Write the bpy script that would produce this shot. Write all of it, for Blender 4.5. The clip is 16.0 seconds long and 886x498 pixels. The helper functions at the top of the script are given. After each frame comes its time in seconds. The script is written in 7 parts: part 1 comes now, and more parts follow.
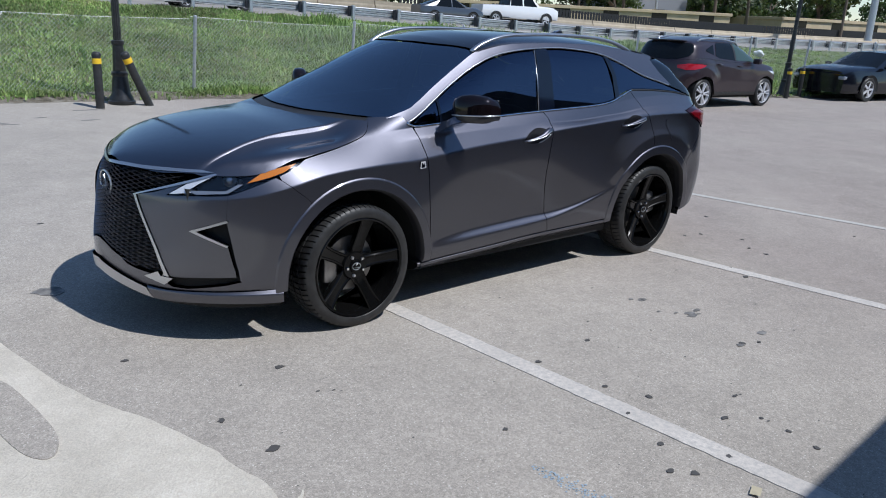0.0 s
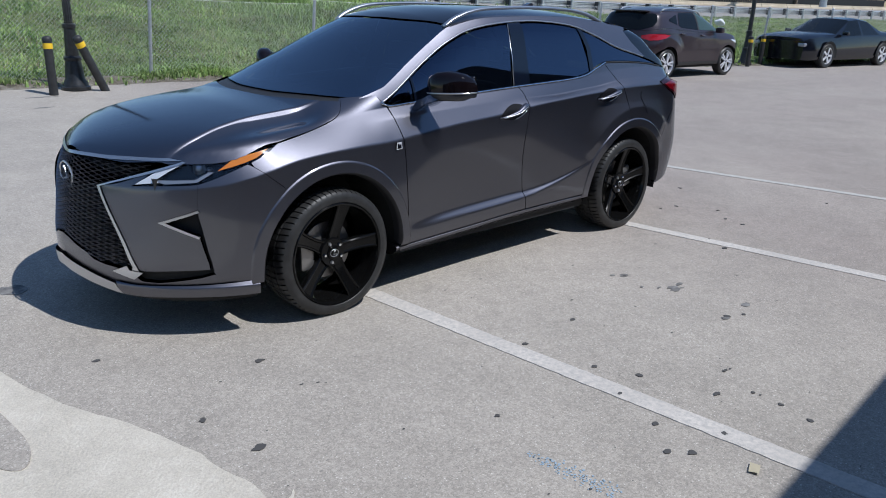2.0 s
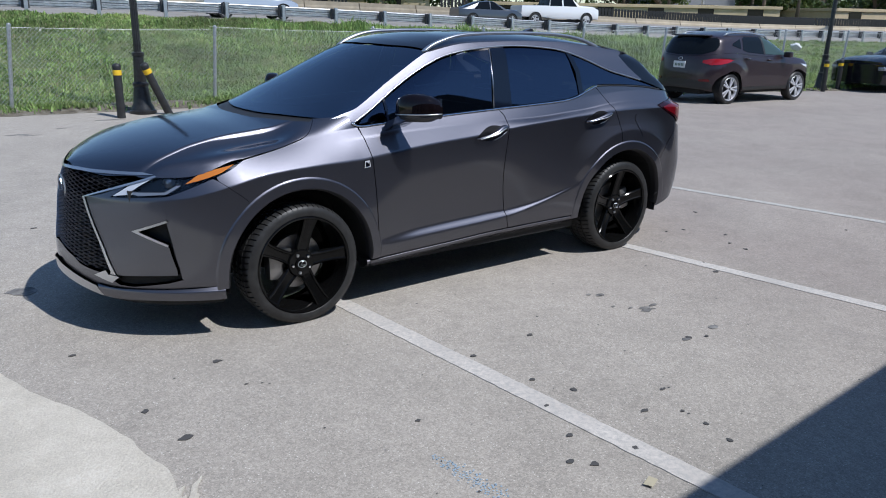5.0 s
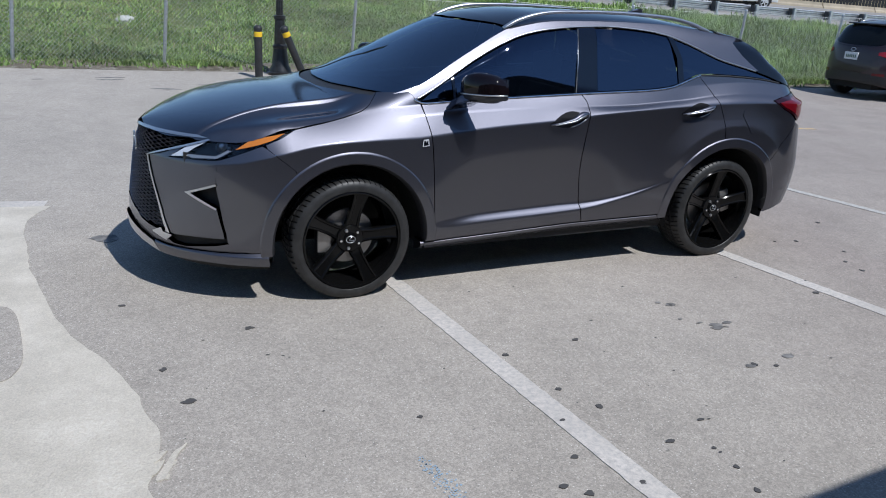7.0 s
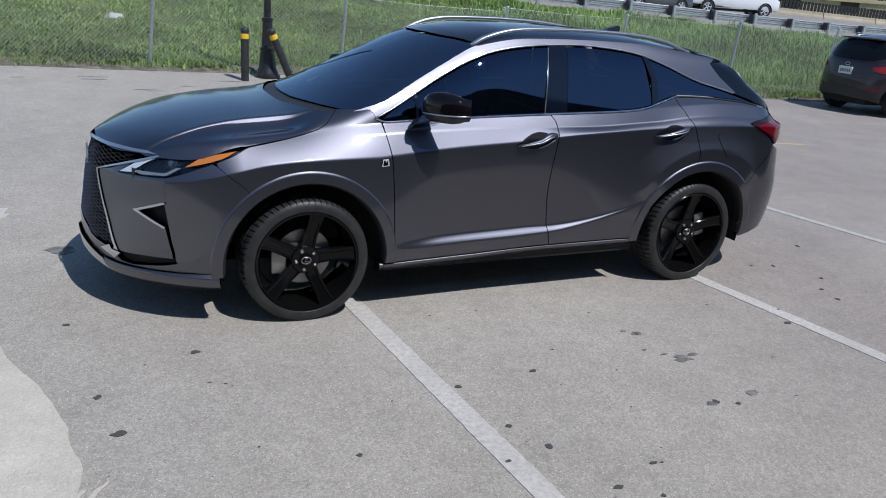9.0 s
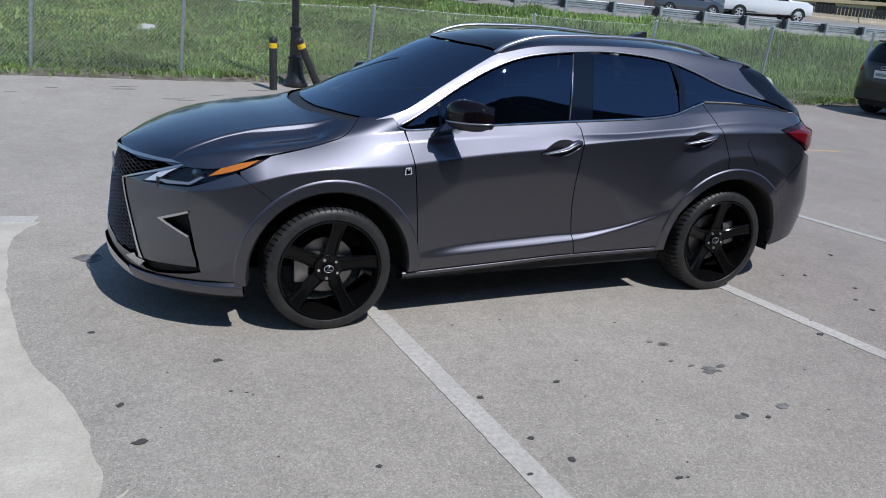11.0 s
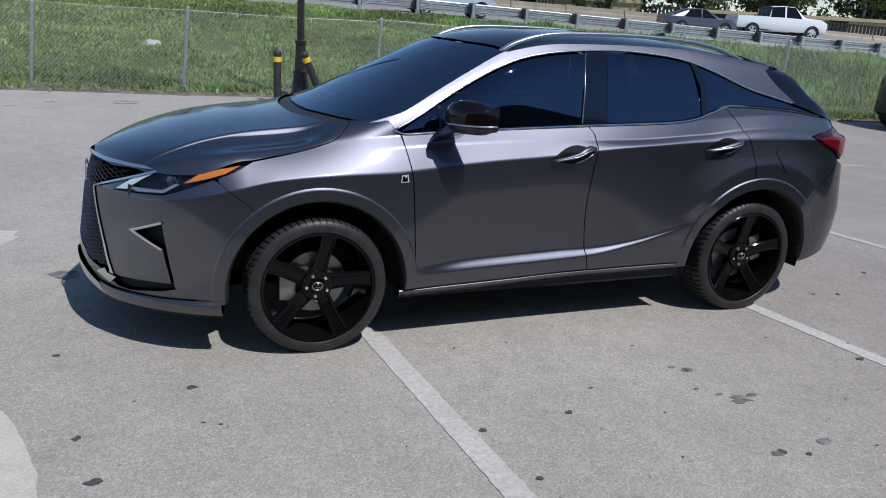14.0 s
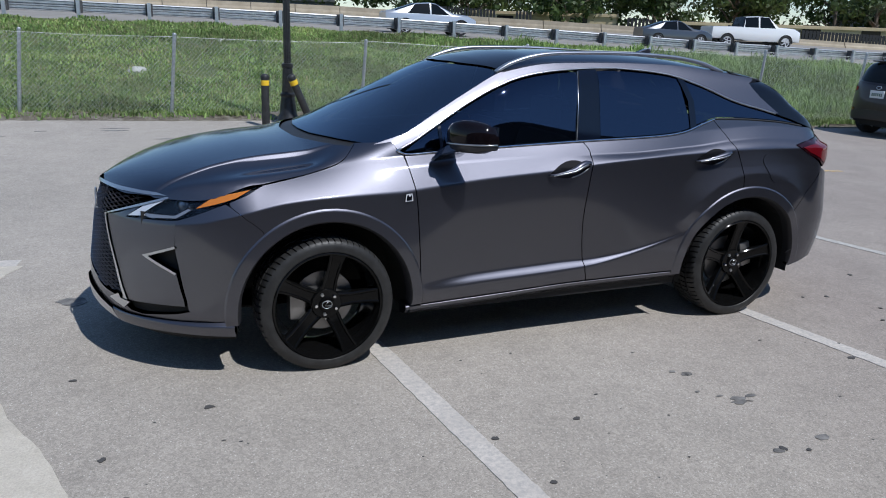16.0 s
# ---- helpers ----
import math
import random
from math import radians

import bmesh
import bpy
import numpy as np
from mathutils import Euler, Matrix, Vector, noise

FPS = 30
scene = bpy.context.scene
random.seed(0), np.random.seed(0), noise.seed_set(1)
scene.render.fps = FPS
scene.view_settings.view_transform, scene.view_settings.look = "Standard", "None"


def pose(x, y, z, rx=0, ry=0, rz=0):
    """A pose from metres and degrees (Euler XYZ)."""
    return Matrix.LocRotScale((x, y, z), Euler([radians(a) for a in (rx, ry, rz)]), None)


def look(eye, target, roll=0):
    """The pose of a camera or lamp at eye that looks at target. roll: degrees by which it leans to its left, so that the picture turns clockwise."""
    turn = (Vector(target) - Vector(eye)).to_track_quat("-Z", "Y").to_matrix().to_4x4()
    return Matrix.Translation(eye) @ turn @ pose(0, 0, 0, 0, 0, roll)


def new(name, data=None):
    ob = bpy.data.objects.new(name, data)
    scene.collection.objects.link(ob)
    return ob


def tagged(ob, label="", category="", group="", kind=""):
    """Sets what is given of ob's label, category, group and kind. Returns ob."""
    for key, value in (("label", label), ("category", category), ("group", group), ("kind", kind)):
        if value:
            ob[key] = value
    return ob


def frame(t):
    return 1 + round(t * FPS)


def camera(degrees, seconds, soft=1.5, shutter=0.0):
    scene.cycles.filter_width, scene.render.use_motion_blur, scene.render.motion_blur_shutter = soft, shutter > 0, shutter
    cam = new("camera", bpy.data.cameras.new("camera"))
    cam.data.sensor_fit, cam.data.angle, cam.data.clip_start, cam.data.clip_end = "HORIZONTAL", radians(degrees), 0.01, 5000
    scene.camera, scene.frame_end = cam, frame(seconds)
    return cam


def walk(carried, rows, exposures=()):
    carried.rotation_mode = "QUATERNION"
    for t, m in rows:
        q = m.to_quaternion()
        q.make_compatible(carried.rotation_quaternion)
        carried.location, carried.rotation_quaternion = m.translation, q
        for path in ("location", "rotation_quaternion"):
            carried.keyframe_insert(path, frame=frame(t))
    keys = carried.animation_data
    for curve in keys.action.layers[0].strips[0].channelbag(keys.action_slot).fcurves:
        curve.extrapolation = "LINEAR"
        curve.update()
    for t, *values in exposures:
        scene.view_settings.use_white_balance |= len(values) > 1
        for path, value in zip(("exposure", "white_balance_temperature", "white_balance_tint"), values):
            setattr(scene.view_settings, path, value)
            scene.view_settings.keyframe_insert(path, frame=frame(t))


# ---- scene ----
cam = camera(60.0, 16.0, soft=1.0)
PATH = [
    (0, (-3.804, -4.421, 1.772), (-2.549, -2.974, 1.196), 2.8),
    (0.5, (-3.76, -4.42, 1.76), (-2.543, -2.957, 1.146), 2.9),
    (1, (-3.75, -4.324, 1.748), (-2.553, -2.876, 1.061), 2.7),
    (1.5, (-3.774, -4.24, 1.757), (-2.502, -2.852, 1.08), 2.1),
    (2, (-3.781, -4.277, 1.763), (-2.472, -2.902, 1.134), 1.6),
    (2.5, (-3.75, -4.42, 1.763), (-2.47, -3.015, 1.141), 2.2),
    (3, (-3.779, -4.578, 1.774), (-2.51, -3.15, 1.183), 1.1),
    (3.2, (-3.785, -4.64, 1.776), (-2.516, -3.204, 1.206), 1.8),
    (5.5, (-3.13, -4.992, 1.775), (-2.088, -3.386, 1.195), -0.1),
    (6, (-2.929, -5.106, 1.772), (-2.059, -3.397, 1.202), 1.2),
    (6.5, (-2.842, -5.107, 1.774), (-1.983, -3.398, 1.188), 1.5),
    (7, (-2.752, -4.988, 1.801), (-1.936, -3.28, 1.154), 3.2),
    (7.5, (-2.694, -4.942, 1.861), (-1.927, -3.254, 1.11), 3.4),
    (8, (-2.588, -4.905, 1.88), (-1.831, -3.203, 1.151), 4.2),
    (8.5, (-2.516, -4.899, 1.889), (-1.738, -3.184, 1.215), 4.7),
    (9, (-2.48, -4.919, 1.898), (-1.659, -3.213, 1.252), 4.5),
    (9.5, (-2.478, -4.913, 1.897), (-1.694, -3.191, 1.249), 3.8),
    (9.7, (-2.483, -4.922, 1.9), (-1.717, -3.192, 1.253), 3.6),
    (11.8, (-2.414, -4.825, 1.881), (-1.659, -3.083, 1.253), 3.9),
    (12, (-2.419, -4.786, 1.84), (-1.644, -3.051, 1.219), 3.7),
    (12.5, (-2.442, -4.646, 1.755), (-1.662, -2.887, 1.21), 2.2),
    (13, (-2.368, -4.606, 1.759), (-1.606, -2.841, 1.207), 2.3),
    (13.5, (-2.281, -4.588, 1.759), (-1.535, -2.825, 1.18), 2.6),
    (14, (-2.232, -4.583, 1.751), (-1.503, -2.815, 1.166), 3.6),
    (14.5, (-2.225, -4.6, 1.74), (-1.554, -2.809, 1.155), 3.7),
    (15, (-2.238, -4.631, 1.752), (-1.574, -2.838, 1.167), 3.3),
    (15.5, (-2.303, -4.647, 1.765), (-1.57, -2.872, 1.203), 3.6),
    (16, (-2.376, -4.656, 1.778), (-1.608, -2.891, 1.236), 2.1),
]
walk(cam, [(t, look(eye, target, roll)) for t, eye, target, roll in PATH],
     exposures=[(t, e, 6200, 10) for t, e in ((0, 0.03), (3, 0.03), (5.5, 0.04), (7, 0.0), (9, -0.10), (12.5, -0.13), (16, -0.13))])

# ---- light ----
SUN_DIR = Vector((0.25, -0.61, 1.0)).normalized()
world = bpy.data.worlds.new("sky")
scene.world = world
world.use_nodes = True
wn = world.node_tree
wn.nodes.clear()
w_out = wn.nodes.new("ShaderNodeOutputWorld")
w_bg = wn.nodes.new("ShaderNodeBackground")
w_sky = wn.nodes.new("ShaderNodeTexSky")
w_sky.sky_type = "NISHITA"
w_sky.sun_disc = False
w_sky.sun_elevation = math.asin(SUN_DIR.z)
w_sky.sun_rotation = math.atan2(SUN_DIR.x, SUN_DIR.y)
w_sky.dust_density = 0.0
w_sky.ozone_density = 4.0
w_bg.inputs["Strength"].default_value = 0.12
wn.links.new(w_sky.outputs[0], w_bg.inputs[0])
wn.links.new(w_bg.outputs[0], w_out.inputs[0])
sun = new("sun", bpy.data.lights.new("sun", "SUN"))
sun.data.energy, sun.data.angle, sun.data.color = 4.4, radians(0.55), (0.985, 0.975, 0.965)
sun.matrix_world = look(SUN_DIR * 60, (0, 0, 0))


# ---- materials ----
class Mat:
    """A small builder for node materials."""

    def __init__(self, name, color=(0.5, 0.5, 0.5), rough=0.5, metal=0.0, **more):
        self.m = bpy.data.materials.new(name)
        self.m.use_nodes = True
        self.t = self.m.node_tree
        self.b = self.t.nodes["Principled BSDF"]
        self.set("Base Color", (*color, 1))
        self.set("Roughness", rough)
        self.set("Metallic", metal)
        for key, value in more.items():
            self.set(key.replace("_", " "), value)

    def set(self, socket, value):
        self.b.inputs[socket].default_value = value
        return self

    def node(self, kind, **values):
        n = self.t.nodes.new(kind)
        for key, value in values.items():
            n.inputs[key.replace("_", " ")].default_value = value
        return n

    def coords(self, scale=(1, 1, 1), space="Object"):
        c = self.node("ShaderNodeTexCoord")
        mp = self.node("ShaderNodeMapping")
        mp.inputs["Scale"].default_value = scale
        self.t.links.new(c.outputs[space], mp.inputs[0])
        return mp.outputs[0]

    def noise(self, scale, detail=4, rough=0.6, vec=None, kind="ShaderNodeTexNoise"):
        n = self.node(kind)
        n.inputs["Scale"].default_value = scale
        if kind == "ShaderNodeTexNoise":
            n.inputs["Detail"].default_value, n.inputs["Roughness"].default_value = detail, rough
        self.t.links.new(vec or self.coords(), n.inputs["Vector"])
        return n.outputs[0]

    def ramp(self, fac, stops):
        r = self.node("ShaderNodeValToRGB")
        e = r.color_ramp.elements
        while len(e) < len(stops):
            e.new(0.5)
        for el, (p, c) in zip(e, stops):
            el.position, el.color = p, (*c, 1) if len(c) == 3 else c
        self.t.links.new(fac, r.inputs[0])
        return r.outputs[0]

    def mix(self, a, b, fac, blend="MIX"):
        n = self.t.nodes.new("ShaderNodeMix")
        n.data_type, n.blend_type = "RGBA", blend
        for sock, v in ((n.inputs[0], fac), (n.inputs[6], a), (n.inputs[7], b)):
            if isinstance(v, (int, float)):
                sock.default_value = v
            elif isinstance(v, tuple):
                sock.default_value = (*v, 1)
            else:
                self.t.links.new(v, sock)
        return n.outputs[2]

    def into(self, socket, out):
        self.t.links.new(out, self.b.inputs[socket])
        return self

    def bump(self, height, strength=0.3, distance=0.01):
        n = self.node("ShaderNodeBump")
        n.inputs["Strength"].default_value, n.inputs["Distance"].default_value = strength, distance
        self.t.links.new(height, n.inputs["Height"])
        self.t.links.new(n.outputs[0], self.b.inputs["Normal"])
        return self


def grey(v):
    return (v, v, v)


# car paint: gunmetal flake lying nearly flat under a clear coat
def flake_paint(name, lo, hi, spreads):
    M = Mat(name)
    t = M.t
    fine, wide, coat = (t.nodes.new("ShaderNodeBsdfGlossy") for _ in range(3))
    fr, flakes, mx = t.nodes.new("ShaderNodeFresnel"), t.nodes.new("ShaderNodeMixShader"), t.nodes.new("ShaderNodeMixShader")
    tint = M.ramp(M.noise(900, 1), [(0.3, lo), (0.7, hi)])
    for lobe, spread in zip((fine, wide), spreads):
        lobe.distribution = "BECKMANN"
        lobe.inputs["Roughness"].default_value = spread
        t.links.new(tint, lobe.inputs["Color"])
    flakes.inputs[0].default_value = 0.26
    coat.inputs["Color"].default_value = (0.93, 0.96, 1.0, 1)
    coat.inputs["Roughness"].default_value = 0.085
    fr.inputs["IOR"].default_value = 1.58
    for a, b in ((fine.outputs[0], flakes.inputs[1]), (wide.outputs[0], flakes.inputs[2]), (fr.outputs[0], mx.inputs[0]), (flakes.outputs[0], mx.inputs[1]), (coat.outputs[0], mx.inputs[2]), (mx.outputs[0], t.nodes["Material Output"].inputs[0])):
        t.links.new(a, b)
    return M.m


paint = flake_paint("gunmetal_paint", (0.083, 0.083, 0.101), (0.126, 0.126, 0.147), (0.43, 0.70))
gloss_black = Mat("gloss_black", (0.004, 0.004, 0.006), 0.03, 0.0, IOR=2.0).m
M = Mat("black_plastic", grey(0.018), 0.5)
M.bump(M.noise(400, 2), 0.15, 0.002)
black_plastic = M.m
arch_shade = Mat("arch_lip_shade", (0.012, 0.012, 0.015), 0.6).m
under_black = Mat("underbody_black", grey(0.014), 0.85).m
M = Mat("tyre_rubber", grey(0.03), 0.45, IOR=1.4)
M.into("Base Color", M.ramp(M.noise(14), [(0.35, grey(0.018)), (0.7, grey(0.034))]))
M.bump(M.noise(300, 2), 0.2, 0.002)
rubber = M.m
rim_black = Mat("satin_black_rim", grey(0.004), 0.10, 0.0, IOR=1.28).m
chrome = Mat("chrome", grey(0.78), 0.08, 1.0).m
grille_dark = Mat("dark_chrome", (0.27, 0.27, 0.29), 0.30, 1.0).m
tail_red = Mat("bright_red_lens", (0.34, 0.008, 0.016), 0.15).m
satin_silver = Mat("satin_silver", (0.52, 0.53, 0.55), 0.28, 0.9).m
M = Mat("cast_iron", (0.30, 0.29, 0.28), 0.42, 0.8)
M.bump(M.noise(60), 0.3, 0.002)
cast_iron = M.m
amber = Mat("amber_lens", (0.50, 0.16, 0.014), 0.10, 0.0, Coat_Weight=1.0).m
red_lens = Mat("red_lens", (0.12, 0.003, 0.007), 0.12, 0.0).m
smoked_red = Mat("smoked_red_lens", (0.020, 0.002, 0.004), 0.06, 0.0).m
lamp_white = Mat("white_reflector", (0.70, 0.72, 0.76), 0.18, 0.25, Coat_Weight=1.0).m
lamp_dark = Mat("lamp_housing", (0.020, 0.024, 0.034), 0.22, 0.3).m


def tinted(name, tint, dark, sheen=(0.55, 0.70, 1.0), ior=1.95):
    """Window glass: a dark film that lets a little through, under a mirror-smooth surface."""
    m = bpy.data.materials.new(name)
    m.use_nodes = True
    t = m.node_tree
    t.nodes.clear()
    out, mix = t.nodes.new("ShaderNodeOutputMaterial"), t.nodes.new("ShaderNodeMixShader")
    tr, gl, fr = t.nodes.new("ShaderNodeBsdfTransparent"), t.nodes.new("ShaderNodeBsdfGlossy"), t.nodes.new("ShaderNodeFresnel")
    tr.inputs[0].default_value = (*(c * dark for c in tint), 1)
    gl.inputs["Color"].default_value = (*sheen, 1)
    gl.inputs["Roughness"].default_value = 0.015
    fr.inputs["IOR"].default_value = ior
    t.links.new(fr.outputs[0], mix.inputs[0])
    t.links.new(tr.outputs[0], mix.inputs[1])
    t.links.new(gl.outputs[0], mix.inputs[2])
    t.links.new(mix.outputs[0], out.inputs[0])
    return m


privacy_glass = tinted("privacy_glass", (0.8, 0.9, 1.0), 0.025)
front_glass = tinted("tinted_glass", (0.8, 0.95, 1.0), 0.08)
windscreen_glass = tinted("windscreen_glass", (0.8, 0.95, 1.0), 0.10, (0.72, 0.84, 1.0), 3.0)
cabin_black = Mat("cabin_trim", (0.014, 0.014, 0.016), 0.7).m
seat_leather = Mat("black_leather", (0.03, 0.029, 0.03), 0.45).m

# lot surface: pale worn asphalt with aggregate, patches and stains
M = Mat("worn_asphalt", grey(0.3), 0.9)
big = M.noise(0.35, 5, 0.6)
mid = M.noise(2.3, 5, 0.65)
fine = M.noise(140, 3, 0.7)
grit = M.noise(420, 1, 0.5, kind="ShaderNodeTexVoronoi")
c = M.ramp(big, [(0.25, (0.296, 0.268, 0.232)), (0.75, (0.372, 0.336, 0.290))])
c = M.mix(c, M.ramp(mid, [(0.3, grey(0.44)), (0.5, grey(0.5)), (0.72, grey(0.55))]), 0.8, "OVERLAY")
c = M.mix(c, M.ramp(M.noise(11, 6, 0.75), [(0.3, grey(0.45)), (0.5, grey(0.5)), (0.7, grey(0.55))]), 0.8, "OVERLAY")
c = M.mix(c, M.ramp(fine, [(0.28, grey(0.24)), (0.5, grey(0.5)), (0.72, grey(0.76))]), 0.6, "OVERLAY")
chips = M.node("ShaderNodeTexVoronoi")
chips.inputs["Scale"].default_value = 95
M.t.links.new(M.coords(), chips.inputs["Vector"])
c = M.mix(c, M.ramp(chips.outputs["Color"], [(0.15, grey(0.33)), (0.5, grey(0.5)), (0.85, grey(0.69))]), 0.45, "OVERLAY")
stain = M.ramp(M.noise(0.9, 6, 0.7), [(0.58, grey(0)), (0.72, grey(1))])
c = M.mix(c, (0.19, 0.178, 0.165), M.mix(grey(0), grey(0.28), stain))
speck = M.ramp(M.noise(30, 3, 0.6), [(0.66, grey(0)), (0.72, grey(1))])
c = M.mix(c, (0.13, 0.122, 0.115), M.mix(grey(0), grey(0.5), speck))
dots = M.node("ShaderNodeTexVoronoi")  # pale stones worn bare
dots.inputs["Scale"].default_value = 62
dots.inputs["Randomness"].default_value = 1.0
M.t.links.new(M.coords(), dots.inputs["Vector"])
near = M.ramp(dots.outputs["Distance"], [(0.12, grey(1)), (0.24, grey(0))])
pick = M.ramp(dots.outputs["Color"], [(0.60, grey(0)), (0.66, grey(1))])
c = M.mix(c, (0.60, 0.57, 0.52), M.mix(near, pick, 1.0, "MULTIPLY"))
sep = M.node("ShaderNodeSeparateXYZ")  # the lot gets darker and a little redder towards +x, broken up by noise
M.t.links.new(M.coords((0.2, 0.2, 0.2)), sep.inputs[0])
patchy = M.mix(M.ramp(sep.outputs[0], [(0.0, grey(0)), (0.45, grey(1))]), M.ramp(M.noise(0.55, 4, 0.6), [(0.3, grey(0.55)), (0.6, grey(1))]), 1.0, "MULTIPLY")
c = M.mix(c, M.mix(c, (0.83, 0.795, 0.81), 1.0, "MULTIPLY"), patchy)
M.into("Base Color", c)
M.bump(M.mix(fine, grit, 0.4), 0.35, 0.004)
asphalt = M.m

M = Mat("pale_cement", grey(0.5), 0.85)
c = M.ramp(M.noise(3.0, 5, 0.65), [(0.28, (0.44, 0.40, 0.335)), (0.5, (0.525, 0.48, 0.405)), (0.72, (0.63, 0.58, 0.495))])
c = M.mix(c, M.ramp(M.noise(120, 3, 0.7), [(0.3, grey(0.33)), (0.7, grey(0.67))]), 0.5, "OVERLAY")
M.into("Base Color", c)
M.bump(M.noise(60, 5, 0.7), 0.8, 0.010)
cement = M.m

M = Mat("worn_white_paint", grey(0.6), 0.8)
wear = M.ramp(M.noise(34, 6, 0.8), [(0.38, grey(0)), (0.60, grey(1))])
c = M.mix((0.38, 0.36, 0.335), M.ramp(M.noise(2.2, 4), [(0.3, (0.47, 0.43, 0.385)), (0.7, (0.60, 0.555, 0.50))]), wear)
M.into("Base Color", c)
M.bump(M.noise(160, 3), 0.3, 0.003)
line_paint = M.m
M = Mat("worn_yellow_paint", grey(0.6), 0.8)
wear = M.ramp(M.noise(18, 5, 0.75), [(0.40, grey(0)), (0.58, grey(1))])
M.into("Base Color", M.mix((0.34, 0.32, 0.30), (0.55, 0.36, 0.12), wear))
yellow_line = M.m
M = Mat("faded_white_paint", grey(0.5), 0.85)
wear = M.ramp(M.noise(20, 5, 0.75), [(0.45, grey(0)), (0.60, grey(1))])
M.into("Base Color", M.mix((0.37, 0.35, 0.32), (0.47, 0.455, 0.42), wear))
faded_line = M.m
gum_black = Mat("old_gum", (0.065, 0.062, 0.060), 0.8).m
M = Mat("oil_stain", grey(0.1), 0.7)
M.into("Base Color", M.ramp(M.noise(16, 4), [(0.35, (0.085, 0.08, 0.075)), (0.65, (0.24, 0.23, 0.215))]))
oil = M.m
chalk_blue = Mat("blue_chalk", (0.27, 0.35, 0.42), 0.9).m
paper = Mat("scrap_paper", (0.42, 0.37, 0.26), 0.9).m

M = Mat("grass_soil", grey(0.1), 0.95)
c = M.ramp(M.noise(0.5, 6, 0.65), [(0.28, (0.11, 0.115, 0.045)), (0.5, (0.085, 0.125, 0.032)), (0.72, (0.16, 0.17, 0.065))])
c = M.mix(c, M.ramp(M.noise(9, 5, 0.7), [(0.3, grey(0.25)), (0.7, grey(0.72))]), 0.8, "OVERLAY")
M.into("Base Color", c)
M.bump(M.noise(14, 5, 0.7), 0.8, 0.08)
soil_grass = M.m


def leaf_mat(name, lo, hi):
    m = Mat(name, hi, 0.55)
    info = m.node("ShaderNodeNewGeometry")
    col = m.ramp(info.outputs["Random Per Island"], [(0.0, lo), (0.6, hi), (1.0, tuple(min(1, v * 1.4) for v in hi))])
    patch = m.ramp(m.noise(0.45, 4, 0.6), [(0.36, (0.52, 0.50, 0.50)), (0.5, (0.85, 0.88, 0.80)), (0.64, (1.15, 1.12, 1.0))])
    col = m.mix(col, patch, 1.0, "MULTIPLY")
    m.into("Base Color", col)
    tr, mx = m.node("ShaderNodeBsdfTranslucent"), m.node("ShaderNodeMixShader")
    mx.inputs[0].default_value = 0.35
    m.t.links.new(col, tr.inputs[0])
    m.t.links.new(m.b.outputs[0], mx.inputs[1])
    m.t.links.new(tr.outputs[0], mx.inputs[2])
    m.t.links.new(mx.outputs[0], m.t.nodes["Material Output"].inputs[0])
    return m.m


blade_green = leaf_mat("grass_blades", (0.15, 0.225, 0.070), (0.36, 0.44, 0.165))
blade_dry = leaf_mat("dry_blades", (0.22, 0.19, 0.11), (0.42, 0.37, 0.22))
weed_green = leaf_mat("weed_leaves", (0.12, 0.20, 0.06), (0.30, 0.42, 0.135))
tree_green = leaf_mat("tree_leaves", (0.025, 0.048, 0.014), (0.075, 0.115, 0.032))
palm_green = leaf_mat("palm_fronds", (0.03, 0.05, 0.018), (0.085, 0.115, 0.045))
M = Mat("bark", (0.13, 0.10, 0.075), 0.9)
M.bump(M.noise(18, 4), 0.6, 0.02)
bark = M.m
M = Mat("galvanised_steel", (0.42, 0.43, 0.44), 0.42, 0.75)
M.into("Base Color", M.ramp(M.noise(30, 3), [(0.3, (0.34, 0.35, 0.36)), (0.7, (0.52, 0.53, 0.54))]))
galvanised = M.m
wire_grey = Mat("wire_grey", (0.50, 0.51, 0.50), 0.5, 0.15).m
M = Mat("rail_steel", (0.5, 0.51, 0.52), 0.34, 0.7)
M.into("Base Color", M.ramp(M.noise(6, 4), [(0.3, (0.42, 0.43, 0.44)), (0.7, (0.60, 0.61, 0.62))]))
rail_steel = M.m
post_dark = Mat("rail_block_dark", (0.06, 0.06, 0.062), 0.8).m
M = Mat("black_enamel", grey(0.012), 0.35)
M.into("Base Color", M.ramp(M.noise(12, 4), [(0.35, grey(0.009)), (0.7, grey(0.026))]))
black_enamel = M.m
M = Mat("black_pvc", grey(0.02), 0.5)
M.into("Base Color", M.ramp(M.noise(9, 4), [(0.35, grey(0.016)), (0.7, grey(0.034))]))
pvc_black = M.m
yellow_tape = Mat("yellow_band", (0.80, 0.50, 0.02), 0.5).m
M = Mat("highway_concrete", grey(0.4), 0.9)
M.into("Base Color", M.ramp(M.noise(0.6, 5), [(0.3, (0.22, 0.20, 0.175)), (0.7, (0.29, 0.27, 0.24))]))
road_grey = M.m
M = Mat("barrier_concrete", grey(0.4), 0.9)
c = M.ramp(M.noise(0.9, 5, 0.7), [(0.3, (0.34, 0.28, 0.20)), (0.7, (0.50, 0.42, 0.31))])
M.into("Base Color", c)
barrier_tan = M.m
M = Mat("tan_stucco", grey(0.4), 0.9)
M.into("Base Color", M.ramp(M.noise(0.7, 4), [(0.3, (0.46, 0.36, 0.22)), (0.7, (0.58, 0.46, 0.30))]))
tan_wall = M.m
M = Mat("brown_stucco", grey(0.4), 0.9)
